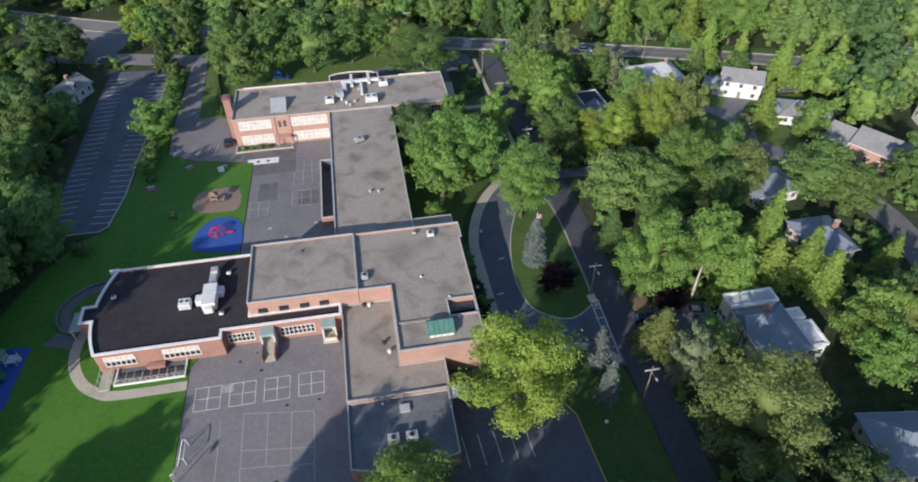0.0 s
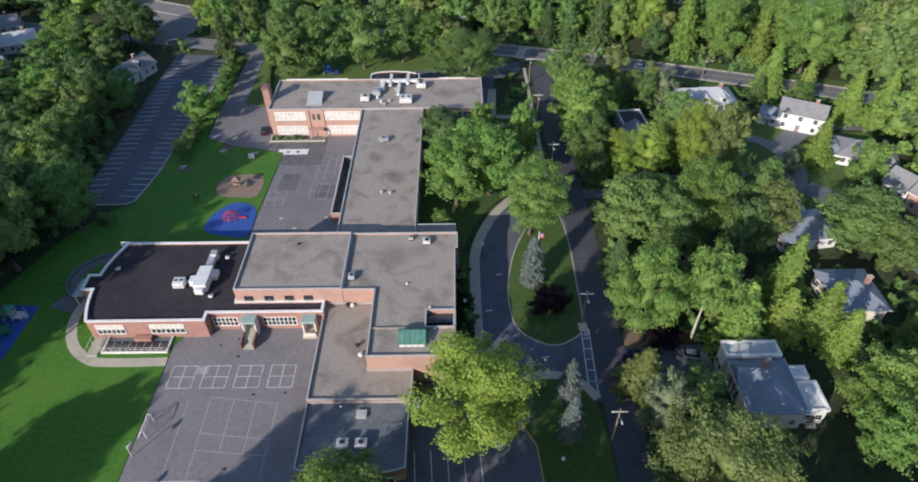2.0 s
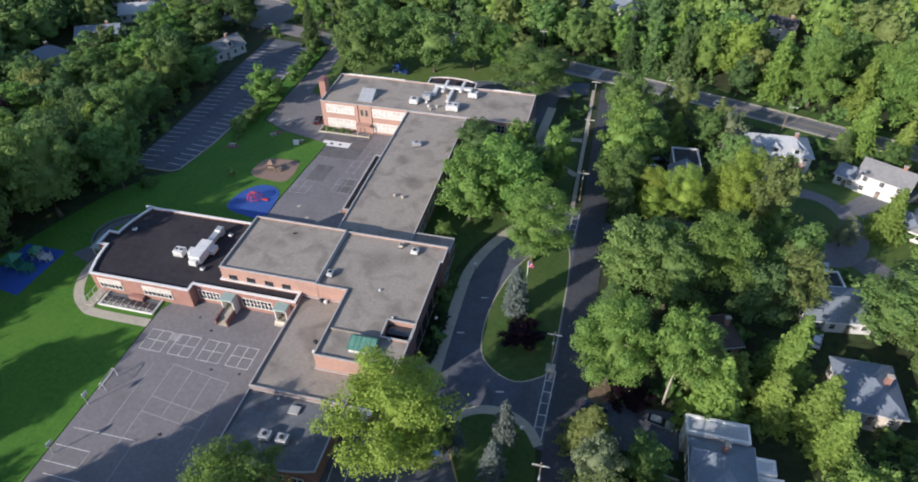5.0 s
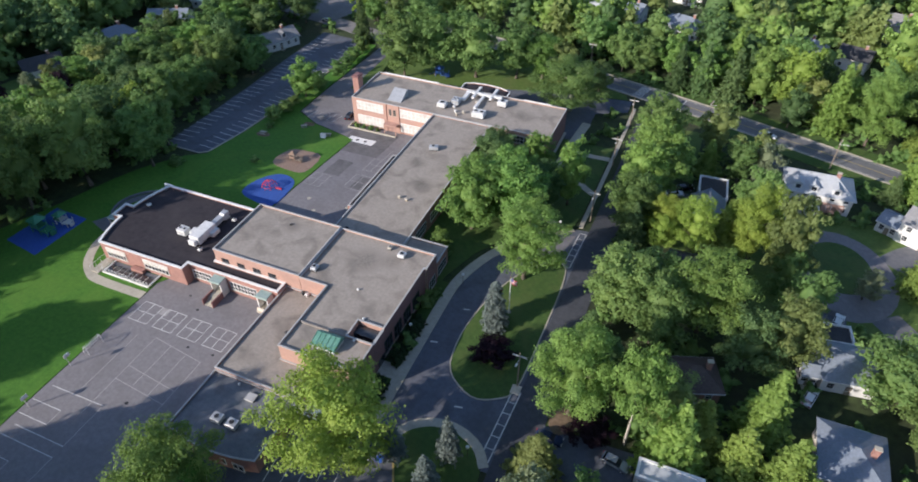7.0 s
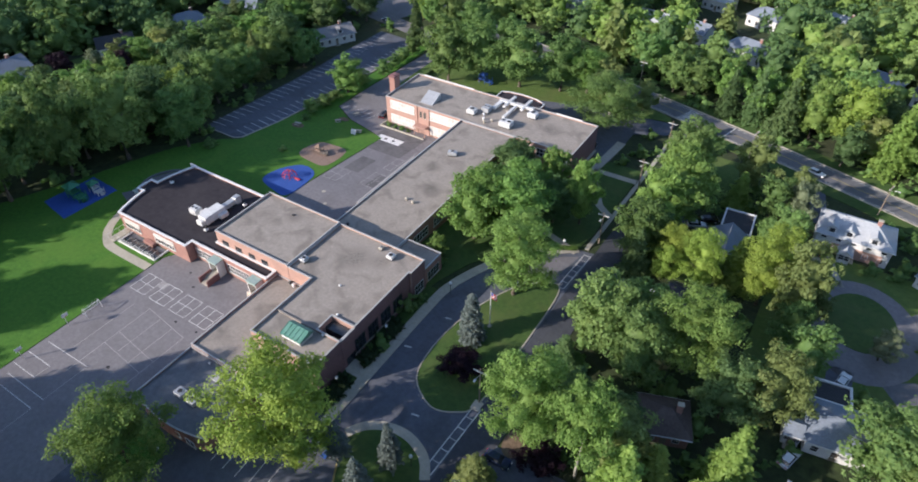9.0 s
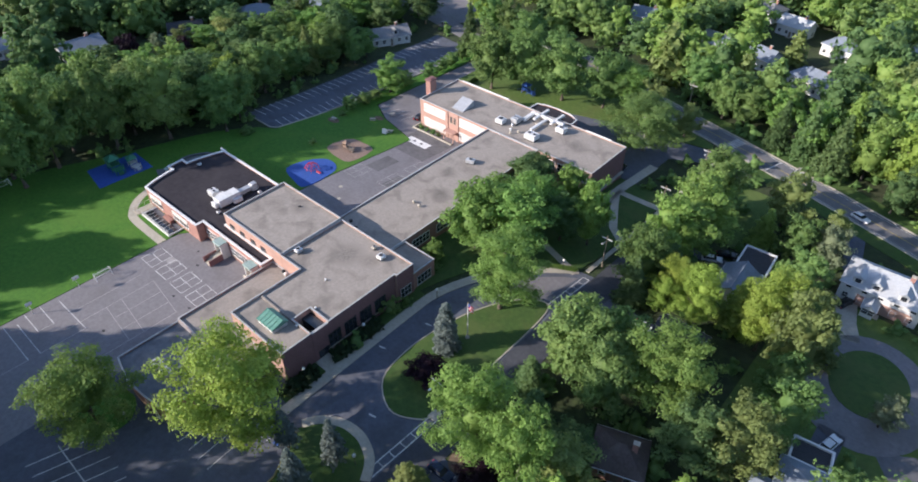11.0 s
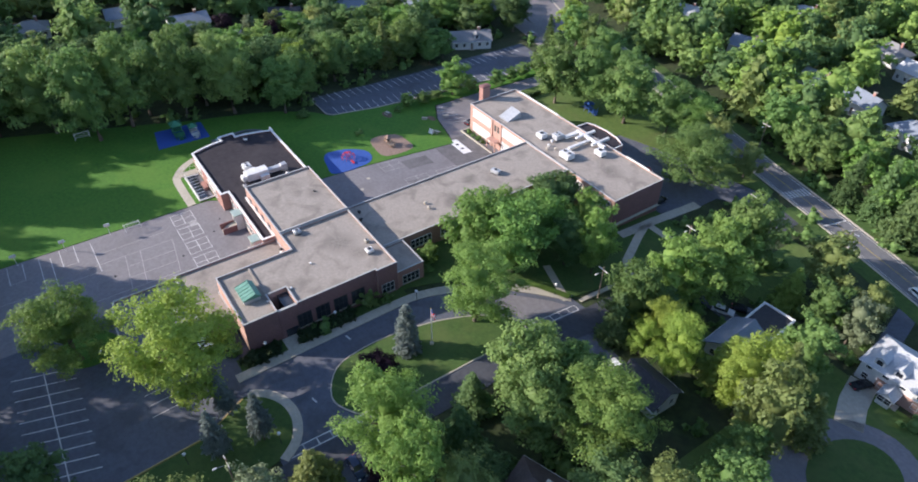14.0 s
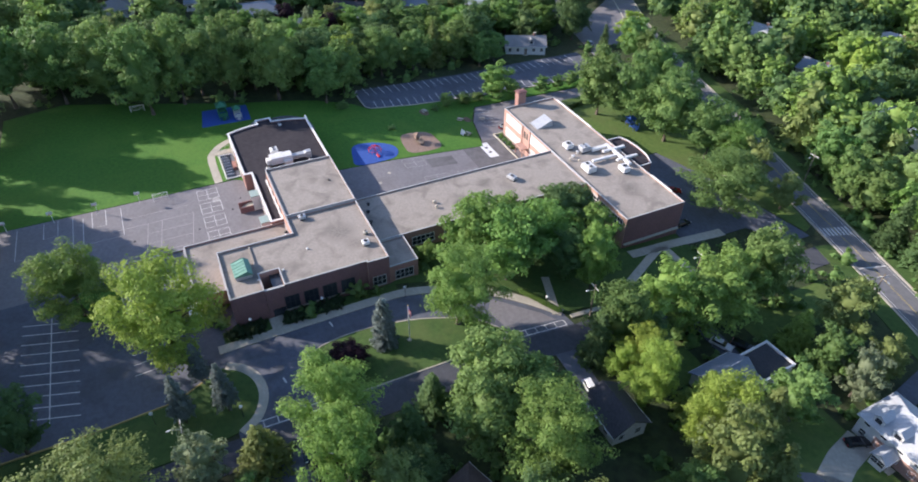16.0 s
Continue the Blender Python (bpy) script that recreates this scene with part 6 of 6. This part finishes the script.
far_groups = {}
unit_crowns = [broad_crown(200 + k, 1.0, 0.3, 2.6, 18, 4, 13, 0.108) for k in range(5)] + [needle_crown(220 + k, 0.8, 0.3, 3.0, 9, 8, 0.17, 0.2, 0.8) for k in range(2)]
for x, y, r in far_trees:
    k = wood_rng.randrange(7) if wood_rng.random() < 0.55 else wood_rng.randrange(5)
    leaf = wood_rng.choices(("green", "fresh", "deep", "olive", "bright"), (4.5, 5, 3, 0.7, 0.35) if x > -90 else (3, 1.5, 5, 0.5, 0.1))[0] if k < 5 else wood_rng.choice(("olive", "deep", "green"))
    far_groups.setdefault(leaf, []).append((x, y, r * wood_rng.uniform(0.95, 1.25), k, wood_rng.uniform(0, 6.28), wood_rng.uniform(0.8, 1.15)))
for leaf, rows in far_groups.items():
    verts, quads, total = [], [], 0
    for x, y, r, k, turn, tall in rows:
        v, q = unit_crowns[k]
        c, s = math.cos(turn), math.sin(turn)
        moved = np.stack([(v[:, 0] * c - v[:, 1] * s) * r + x, (v[:, 0] * s + v[:, 1] * c) * r + y, v[:, 2] * r * tall + gz(y)], 1)
        verts.append(moved)
        quads.append(q + total)
        total += len(v)
    ob = new("woods", leaf_mesh("woods", np.concatenate(verts), np.concatenate(quads), LEAVES[leaf]))
    tagged(ob, "distant suburban woods of %s trees" % WORDS[leaf], "woods", kind="stuff")

# undergrowth along the wood edges
verts, quads, total = [], [], 0
bush_v, bush_q = broad_crown(300, 1.0, -0.3, 1.3, 5, 3, 7, 0.24)
for _ in range(1600):
    x, y = wood_rng.uniform(-130, 125), wood_rng.uniform(25, 240)
    if not is_free(x, y, 0.9):
        continue
    r = wood_rng.uniform(0.9, 2.9)
    verts.append(bush_v * r + np.array([x, y, gz(y) - 0.1]))
    quads.append(bush_q + total)
    total += len(bush_v)
tagged(new("undergrowth", leaf_mesh("undergrowth", np.concatenate(verts), np.concatenate(quads), LEAVES["green"])), "dark green undergrowth of shrubs beneath the trees", "undergrowth", kind="stuff")


# ---- cars ----
def car(x, y, turn, paint, z=None):
    """A parked saloon or wagon, 4.6 m long, its nose along +x."""
    label = "parked %s car on the asphalt" % paint
    ob = thing("car", label, "car", at=pose(x, y, gz(y) - 0.04 if z is None else z, 0, 0, turn))
    bm = bmesh.new()
    outline = [(-2.3, 0.35), (-2.32, 0.85), (-2.1, 1.0), (1.0, 1.0), (2.1, 0.82), (2.3, 0.6), (2.28, 0.35)]
    rows = [[bm.verts.new((a, s * 0.9, b)) for a, b in outline] for s in (-1, 1)]
    n = len(outline)
    bm.faces.new(rows[0])
    bm.faces.new(rows[1][::-1])
    for k in range(n):
        bm.faces.new((rows[0][k], rows[1][k], rows[1][(k + 1) % n], rows[0][(k + 1) % n]))
    bmesh.ops.recalc_face_normals(bm, faces=bm.faces[:])
    bmesh.ops.bevel(bm, geom=bm.edges[:], offset=0.06, segments=2, affect="EDGES")
    part("body", bm, CAR_PAINT[paint], ob)
    bm = bmesh.new()
    low = [bm.verts.new(p) for p in ((-2.0, -0.82, 0.98), (0.95, -0.82, 0.98), (0.95, 0.82, 0.98), (-2.0, 0.82, 0.98))]
    top = [bm.verts.new(p) for p in ((-1.6, -0.62, 1.45), (0.2, -0.62, 1.45), (0.2, 0.62, 1.45), (-1.6, 0.62, 1.45))]
    for k in range(4):
        bm.faces.new((low[k], low[(k + 1) % 4], top[(k + 1) % 4], top[k]))
    bm.faces.new(top)
    part("glasshouse", bm, GLASS, ob)
    part("roof_panel", boxes((-1.62, 0.22, -0.64, 0.64, 1.44, 1.5), bevel=0.03), CAR_PAINT[paint], ob)
    for wx in (-1.4, 1.4):
        for s in (-1, 1):
            bm = bmesh.new()
            tube(bm, [(wx, s * 0.72, 0.33), (wx, s * 0.93, 0.33)], [0.33, 0.33], 14)
            wheel = part("wheel", bm, TYRE, ob)
            bm = bmesh.new()
            tube(bm, [(wx, s * 0.90, 0.33), (wx, s * 0.945, 0.33)], [0.2, 0.19], 10)
            part("rim", bm, ZINC, wheel)
    for s in (-0.62, 0.62):
        part("headlight", boxes((2.2, 2.31, s - 0.2, s + 0.2, 0.6, 0.74)), WHITE, ob)
        part("tail_light", boxes((-2.34, -2.28, s - 0.2, s + 0.2, 0.7, 0.86)), RED_PLASTIC, ob)
    return ob


for row in ((60.9, 76.0, -12, "silver"), (58.4, 127.0, -8, "white"), (58.6, 159.2, 25, "white"), (86.2, 165.4, 70, "black"), (95.0, 124.0, 75, "white"), (89.7, 101.6, 70, "white"),
            (-38.4, 162.0, 100, "black"), (9.5, 188.0, 60, "red"), (22.5, 180.0, 95, "black"), (79.6, 201.6, -18, "white"), (60.6, 163.2, 30, "black"), (-60, 246.5, 160, "white"), (-86, 226, 165, "silver"), (49.8, 76.2, 0, "navy")):
    car(*row)


# ---- street and yard furniture ----
def street_pole(x, y, high, turn, arms=True):
    ob = thing("utility_pole", "grey timber utility pole with crossarm and insulators", "utility pole", "poles along the street", at=pose(x, y, gz(y) - 0.1, 0, 0, turn))
    bm = bmesh.new()
    tube(bm, [(0, 0, 0), (0, 0, high)], [0.17, 0.12], 8)
    part("pole", bm, TIMBER, ob)
    if arms:
        part("crossarm", boxes((-1.3, 1.3, -0.08, 0.08, high - 0.9, high - 0.72)), STEEL, ob)
        for k in (-1.15, -0.55, 0.55, 1.15):
            bm = bmesh.new()
            tube(bm, [(k, 0, high - 0.72), (k, 0, high - 0.5)], [0.07, 0.05], 6)
            part("insulator", bm, CONCRETE, ob)
        bm = bmesh.new()
        tube(bm, [(0, 0, high - 1.5), (0, -1.6, high - 1.0)], [0.05, 0.04], 6)
        lamp = part("lamp_arm", bm, ZINC, ob)
        part("lamp_head", boxes((-0.16, 0.16, -2.2, -1.5, high - 1.06, high - 0.92), bevel=0.04), STEEL, lamp)
    return ob


for x, y in ((41.6, 138.4), (40.9, 167.5), (41.4, 84.5), (42.6, 59.0), (40.8, 192.0), (62.0, 199.6), (96, 190.2), (20, 226.5)):
    street_pole(x, y, 9.2, 0 if x < 60 else 70)
flag = thing("flagpole", "white flagpole with a hanging flag on the lawn island", "flagpole", at=pose(34.0, 100.9, 0.04))
bm = bmesh.new()
tube(bm, [(0, 0, 0), (0, 0, 9.5)], [0.11, 0.08], 8)
part("pole", bm, WHITE, flag)
bm = bmesh.new()
tube(bm, [(0, 0, 0), (0, 0, 0.25)], [0.45, 0.4], 12)
part("base", bm, CONCRETE, flag)
bm = bmesh.new()
bmesh.ops.create_uvsphere(bm, u_segments=8, v_segments=6, radius=0.12, matrix=Matrix.Translation((0, 0, 9.6)))
part("finial", bm, YELLOW, flag)
for k in range(7):
    for i0, i1, mat in ((0, 2, BLUE_PLASTIC if k > 2 else None), (2, 6, None)):
        bm = bmesh.new()
        vs = []
        for i in range(i0, i1 + 1):
            x = 0.07 + i * 0.2
            vs.append([bm.verts.new((x, 0.1 * math.sin(i * 1.3 + zz), 7.9 + 0.2 * k + zz - i * 0.06)) for zz in (0, 0.2)])
        for a, b in zip(vs, vs[1:]):
            bm.faces.new((a[0], b[0], b[1], a[1]))
        part("flag_stripe", bm, mat or (WHITE if k % 2 else RED_PLASTIC), flag)


def goal(x, y, turn, wide=3.0, high=2.0, deep=1.4):
    ob = thing("goal", "small white portable goal with net", "goal", at=pose(x, y, gz(y) + 0.02, 0, 0, turn))
    for s in (-wide / 2, wide / 2):
        bm = bmesh.new()
        tube(bm, [(s, 0, 0), (s, 0, high)], [0.07, 0.07], 6)
        part("post", bm, WHITE, ob)
        bm = bmesh.new()
        tube(bm, [(s, 0, high), (s, deep * 0.4, high), (s, deep, 0)], [0.05] * 3, 6)
        part("side_bar", bm, WHITE, ob)
    bm = bmesh.new()
    tube(bm, [(-wide / 2, 0, high), (wide / 2, 0, high)], [0.07, 0.07], 6)
    part("crossbar", bm, WHITE, ob)
    bm = bmesh.new()
    tube(bm, [(-wide / 2, deep, 0.03), (wide / 2, deep, 0.03)], [0.05, 0.05], 6)
    part("ground_bar", bm, WHITE, ob)
    bm = bmesh.new()
    for k in range(13):
        xx = -wide / 2 + wide * k / 12
        tube(bm, [(xx, deep * 0.4, high), (xx, deep, 0.05)], [0.012, 0.012], 3)
    for k in range(6):
        f = k / 6
        tube(bm, [(-wide / 2, deep * (0.4 + 0.6 * f), high * (1 - f)), (wide / 2, deep * (0.4 + 0.6 * f), high * (1 - f))], [0.012, 0.012], 3)
    part("net", bm, WHITE, ob)
    return ob


goal(-35.1, 61.9, 90, 3.4)
goal(-86.2, 60.4, 90, 3.8)


def hoop(x, y, turn):
    ob = thing("basketball_hoop", "white basketball backboard on a grey post", "basketball hoop", at=pose(x, y, gz(y), 0, 0, turn))
    bm = bmesh.new()
    tube(bm, [(0, 0, -0.2), (0, 0, 2.9), (0.7, 0, 3.3)], [0.09, 0.08, 0.06], 8)
    part("post", bm, STEEL, ob)
    part("backboard", boxes((0.7, 0.78, -0.62, 0.62, 2.8, 3.6), bevel=0.02), WHITE, ob)
    bm = bmesh.new()
    tube(bm, [(1.0 + 0.23 * math.cos(a * math.tau / 12), 0.23 * math.sin(a * math.tau / 12), 3.05) for a in range(13)], [0.02] * 13, 5)
    part("rim", bm, RED_PLASTIC, ob)
    return ob


for x, y in ((-36.4, 57.0), (-35.7, 47.4), (-36.1, 37.8), (-36.2, 28.0)):
    hoop(x, y, 0)


def lamp_post(x, y):
    ob = thing("lamp_post", "short post lamp with a white globe", "lamp post", "post lamps", at=pose(x, y, gz(y)))
    bm = bmesh.new()
    tube(bm, [(0, 0, -0.2), (0, 0, 2.8)], [0.06, 0.05], 6)
    part("post", bm, DARK, ob)
    bm = bmesh.new()
    bmesh.ops.create_uvsphere(bm, u_segments=10, v_segments=7, radius=0.32, matrix=Matrix.Translation((0, 0, 3.05)))
    part("globe", bm, WHITE, ob)
    return ob


for x, y in ((18.5, 73.6), (18.6, 88.0), (22.6, 104.5), (38.5, 68.0), (33.6, 54.0), (3.4, 47.6), (36.0, 131)):
    lamp_post(x, y)
# red climbing frame on blue rubber
tagged(lay("rubber_mat", smooth_line([(-41, 114), (-35, 111.8), (-30.6, 112), (-30.8, 121), (-33.5, 124.6), (-37.8, 124.6), (-40.8, 120)], 4, True), 0.09, BLUE_MAT, "bright blue rubber play surface"), category="play surface")
climb = thing("climbing_frame", "red arched climbing frame on blue rubber", "climbing frame", at=pose(-36.0, 118.6, gz(118.6) + 0.09) @ Matrix.Diagonal((0.82, 0.82, 0.82, 1)))
for k in range(4):
    bm = bmesh.new()
    a = k * math.tau / 8
    tube(bm, [(2.4 * math.cos(a) * math.cos(t), 2.4 * math.sin(a) * math.cos(t), 2.3 * math.sin(t)) for t in [math.pi * i / 10 for i in range(11)]], [0.07] * 11, 6)
    part("arch", bm, RED_PLASTIC, climb)
for z, r in ((0.9, 2.2), (1.7, 1.6)):
    bm = bmesh.new()
    tube(bm, [(r * math.cos(i * math.tau / 16), r * math.sin(i * math.tau / 16), z) for i in range(17)], [0.06] * 17, 6)
    part("ring", bm, RED_PLASTIC, climb)
bm = bmesh.new()
tube(bm, [(0, 0, 0), (0, 0, 2.3)], [0.1, 0.08], 8)
part("mast", bm, RED_PLASTIC, climb)
part("slide", boxes((2.2, 4.4, -0.4, 0.4, 0.2, 0.45), bevel=0.08), RED_PLASTIC, climb)
# mulched play corner
tagged(lay("mulch_bed", smooth_line([(-43, 129.5), (-37, 127.6), (-32.2, 128.6), (-33, 137.5), (-38, 138.4), (-42.6, 137)], 3, True), 0.08, MULCH, "brown bark mulch play area"), category="mulch bed")


def play_tower(x, y, z, body, trim, label, scale=1.0):
    ob = thing("play_structure", label, "play structure", at=Matrix.Translation((x, y, z)) @ Matrix.Diagonal((scale, scale, scale, 1)))
    for px, py in ((-1, -1), (1, -1), (1, 1), (-1, 1), (3, -1), (3, 1)):
        bm = bmesh.new()
        tube(bm, [(px, py, 0), (px, py, 3.0 if px < 2 else 2.2)], [0.09, 0.09], 7)
        part("post", bm, trim, ob)
    part("deck", boxes((-1.1, 1.1, -1.1, 1.1, 1.3, 1.42)), trim, ob)
    part("deck", boxes((1.1, 3.1, -1.1, 1.1, 0.9, 1.02)), trim, ob)
    bm = bmesh.new()
    peak = bm.verts.new((0, 0, 3.9))
    low = [bm.verts.new(p) for p in ((-1.4, -1.4, 2.9), (1.4, -1.4, 2.9), (1.4, 1.4, 2.9), (-1.4, 1.4, 2.9))]
    for k in range(4):
        bm.faces.new((low[k], low[(k + 1) % 4], peak))
    bm.faces.new(low[::-1])
    part("roof", bm, body, ob)
    part("panel", boxes((-1.05, 1.05, -1.12, -1.04, 1.42, 2.1)), body, ob)
    part("panel", boxes((-1.12, -1.04, -1.05, 1.05, 1.42, 2.1)), body, ob)
    bm = bmesh.new()
    vs = [[bm.verts.new((-1.1 - 0.5 * i, -0.35 + 0.7 * s, 1.4 - 0.27 * i + 0.04 * (i == 5))) for s in (0, 1)] for i in range(6)]
    for a, b in zip(vs, vs[1:]):
        bm.faces.new((a[0], a[1], b[1], b[0]))
    bmesh.ops.solidify(bm, geom=bm.faces[:], thickness=0.08)
    part("slide", bm, body, ob)
    for k in range(5):
        part("rung", boxes((3.1, 3.7, -0.5, 0.5, 0.15 + 0.16 * k, 0.2 + 0.16 * k)), trim, ob)
    return ob


play_tower(-38.2, 132.6, gz(132.6) + 0.08, MULCH, TIMBER, "small dark timber play structure on mulch", 0.75)
tagged(lay("rubber_mat", [(-78.5, 78), (-68.2, 76.6), (-67.6, 90.6), (-77.6, 91)], 0.09, BLUE_MAT, "dark blue rubber play surface by the tree belt"), category="play surface")
play_tower(-73.8, 83.4, 0.09, GREEN_PLASTIC, GREEN_PLASTIC, "green play structure with slide on blue rubber", 1.15)
play_tower(-71.6, 87.4, 0.09, GREEN_PLASTIC, STEEL, "second green play structure on blue rubber", 0.9)
play_tower(-25.6, 200.0, gz(200) + 0.04, BLUE_PLASTIC, BLUE_PLASTIC, "blue play structure on the north lawn", 1.0)
for x, y, turn in ((-37.8, 148.8, 20), (-45.4, 157.2, 60), (-55.0, 141.8, 10), (-47, 150.4, 40)):
    table = thing("picnic_table", "pale timber picnic table on the grass edge", "picnic table", at=pose(x, y, gz(y) + 0.03, 0, 0, turn))
    part("top", boxes((-0.9, 0.9, -0.38, 0.38, 0.70, 0.76)), CONCRETE, table)
    for s in (-0.72, 0.72):
        part("bench", boxes((-0.9, 0.9, s - 0.14, s + 0.14, 0.42, 0.47)), CONCRETE, table)
    for s in (-0.6, 0.6):
        pieces("leg_frame", ((s - 0.04, s + 0.04, -0.7, 0.7, 0.36, 0.42), (s - 0.04, s + 0.04, -0.34, -0.26, 0, 0.7), (s - 0.04, s + 0.04, 0.26, 0.34, 0, 0.7)), TIMBER, table)
for x, y, a, b in ((-54.9, 141.5, 2.2, 1.4), (-46.8, 152.8, 1.8, 1.2), (50.6, 80.6, 2.0, 3.0)):
    tagged(lay("bare_patch", oval(x, y, a, b, 14), 0.055, RED_SOIL, "worn patch of bare reddish soil"), category="bare soil")
board = thing("sign_board", "white folding sign board on the lawn edge", "sign board", at=pose(-38.5, 147.4, gz(147.4) + 0.03, 0, 0, 15))
for way in (-1, 1):
    bm = boxes((-0.75, 0.75, -0.03, 0.03, 0, 1.5))
    bm.transform(Matrix.Translation((0, 0.5 * way, 0)) @ Matrix.Rotation(radians(18 * way), 4, "X"))
    part("panel", bm, WHITE, board)
low_wall = thing("garden_wall", "low curved stone wall beside a house driveway", "wall")
part("wall", slab(ribbon(smooth_line([(58.6, 71.2), (59.4, 68.6), (61.4, 66.6), (64.0, 66.0)], 4), 0.4), 0.6, 1.0), CONCRETE, low_wall)
# clipped hedge on the north lawn
hedge_v, hedge_q = broad_crown(310, 1.0, -0.6, 1.0, 10, 4, 16, 0.16)
verts, quads, total = [], [], 0
for k in range(26):
    y = 180 + k * 1.5
    verts.append(hedge_v * np.array([0.9, 1.1, 1.3]) + np.array([-41.5 - 0.28 * k * 0.9, y, gz(y) + 0.5]))
    quads.append(hedge_q + total)
    total += len(hedge_v)
tagged(new("hedge", leaf_mesh("hedge", np.concatenate(verts), np.concatenate(quads), LEAVES["deep"])), "clipped dark green hedge beside the access road", "hedge")
verts, quads, total = [], [], 0
for k in range(22):
    x, y = 30.2 + 0.38 * k, 128.4 + 0.22 * k
    verts.append(hedge_v * np.array([0.62, 0.6, 0.7]) + np.array([x, y, gz(y) + 0.4]))
    quads.append(hedge_q + total)
    total += len(hedge_v)
tagged(new("hedge", leaf_mesh("hedge", np.concatenate(verts), np.concatenate(quads), LEAVES["fresh"])), "low clipped green hedge beside the drive entrance", "hedge")
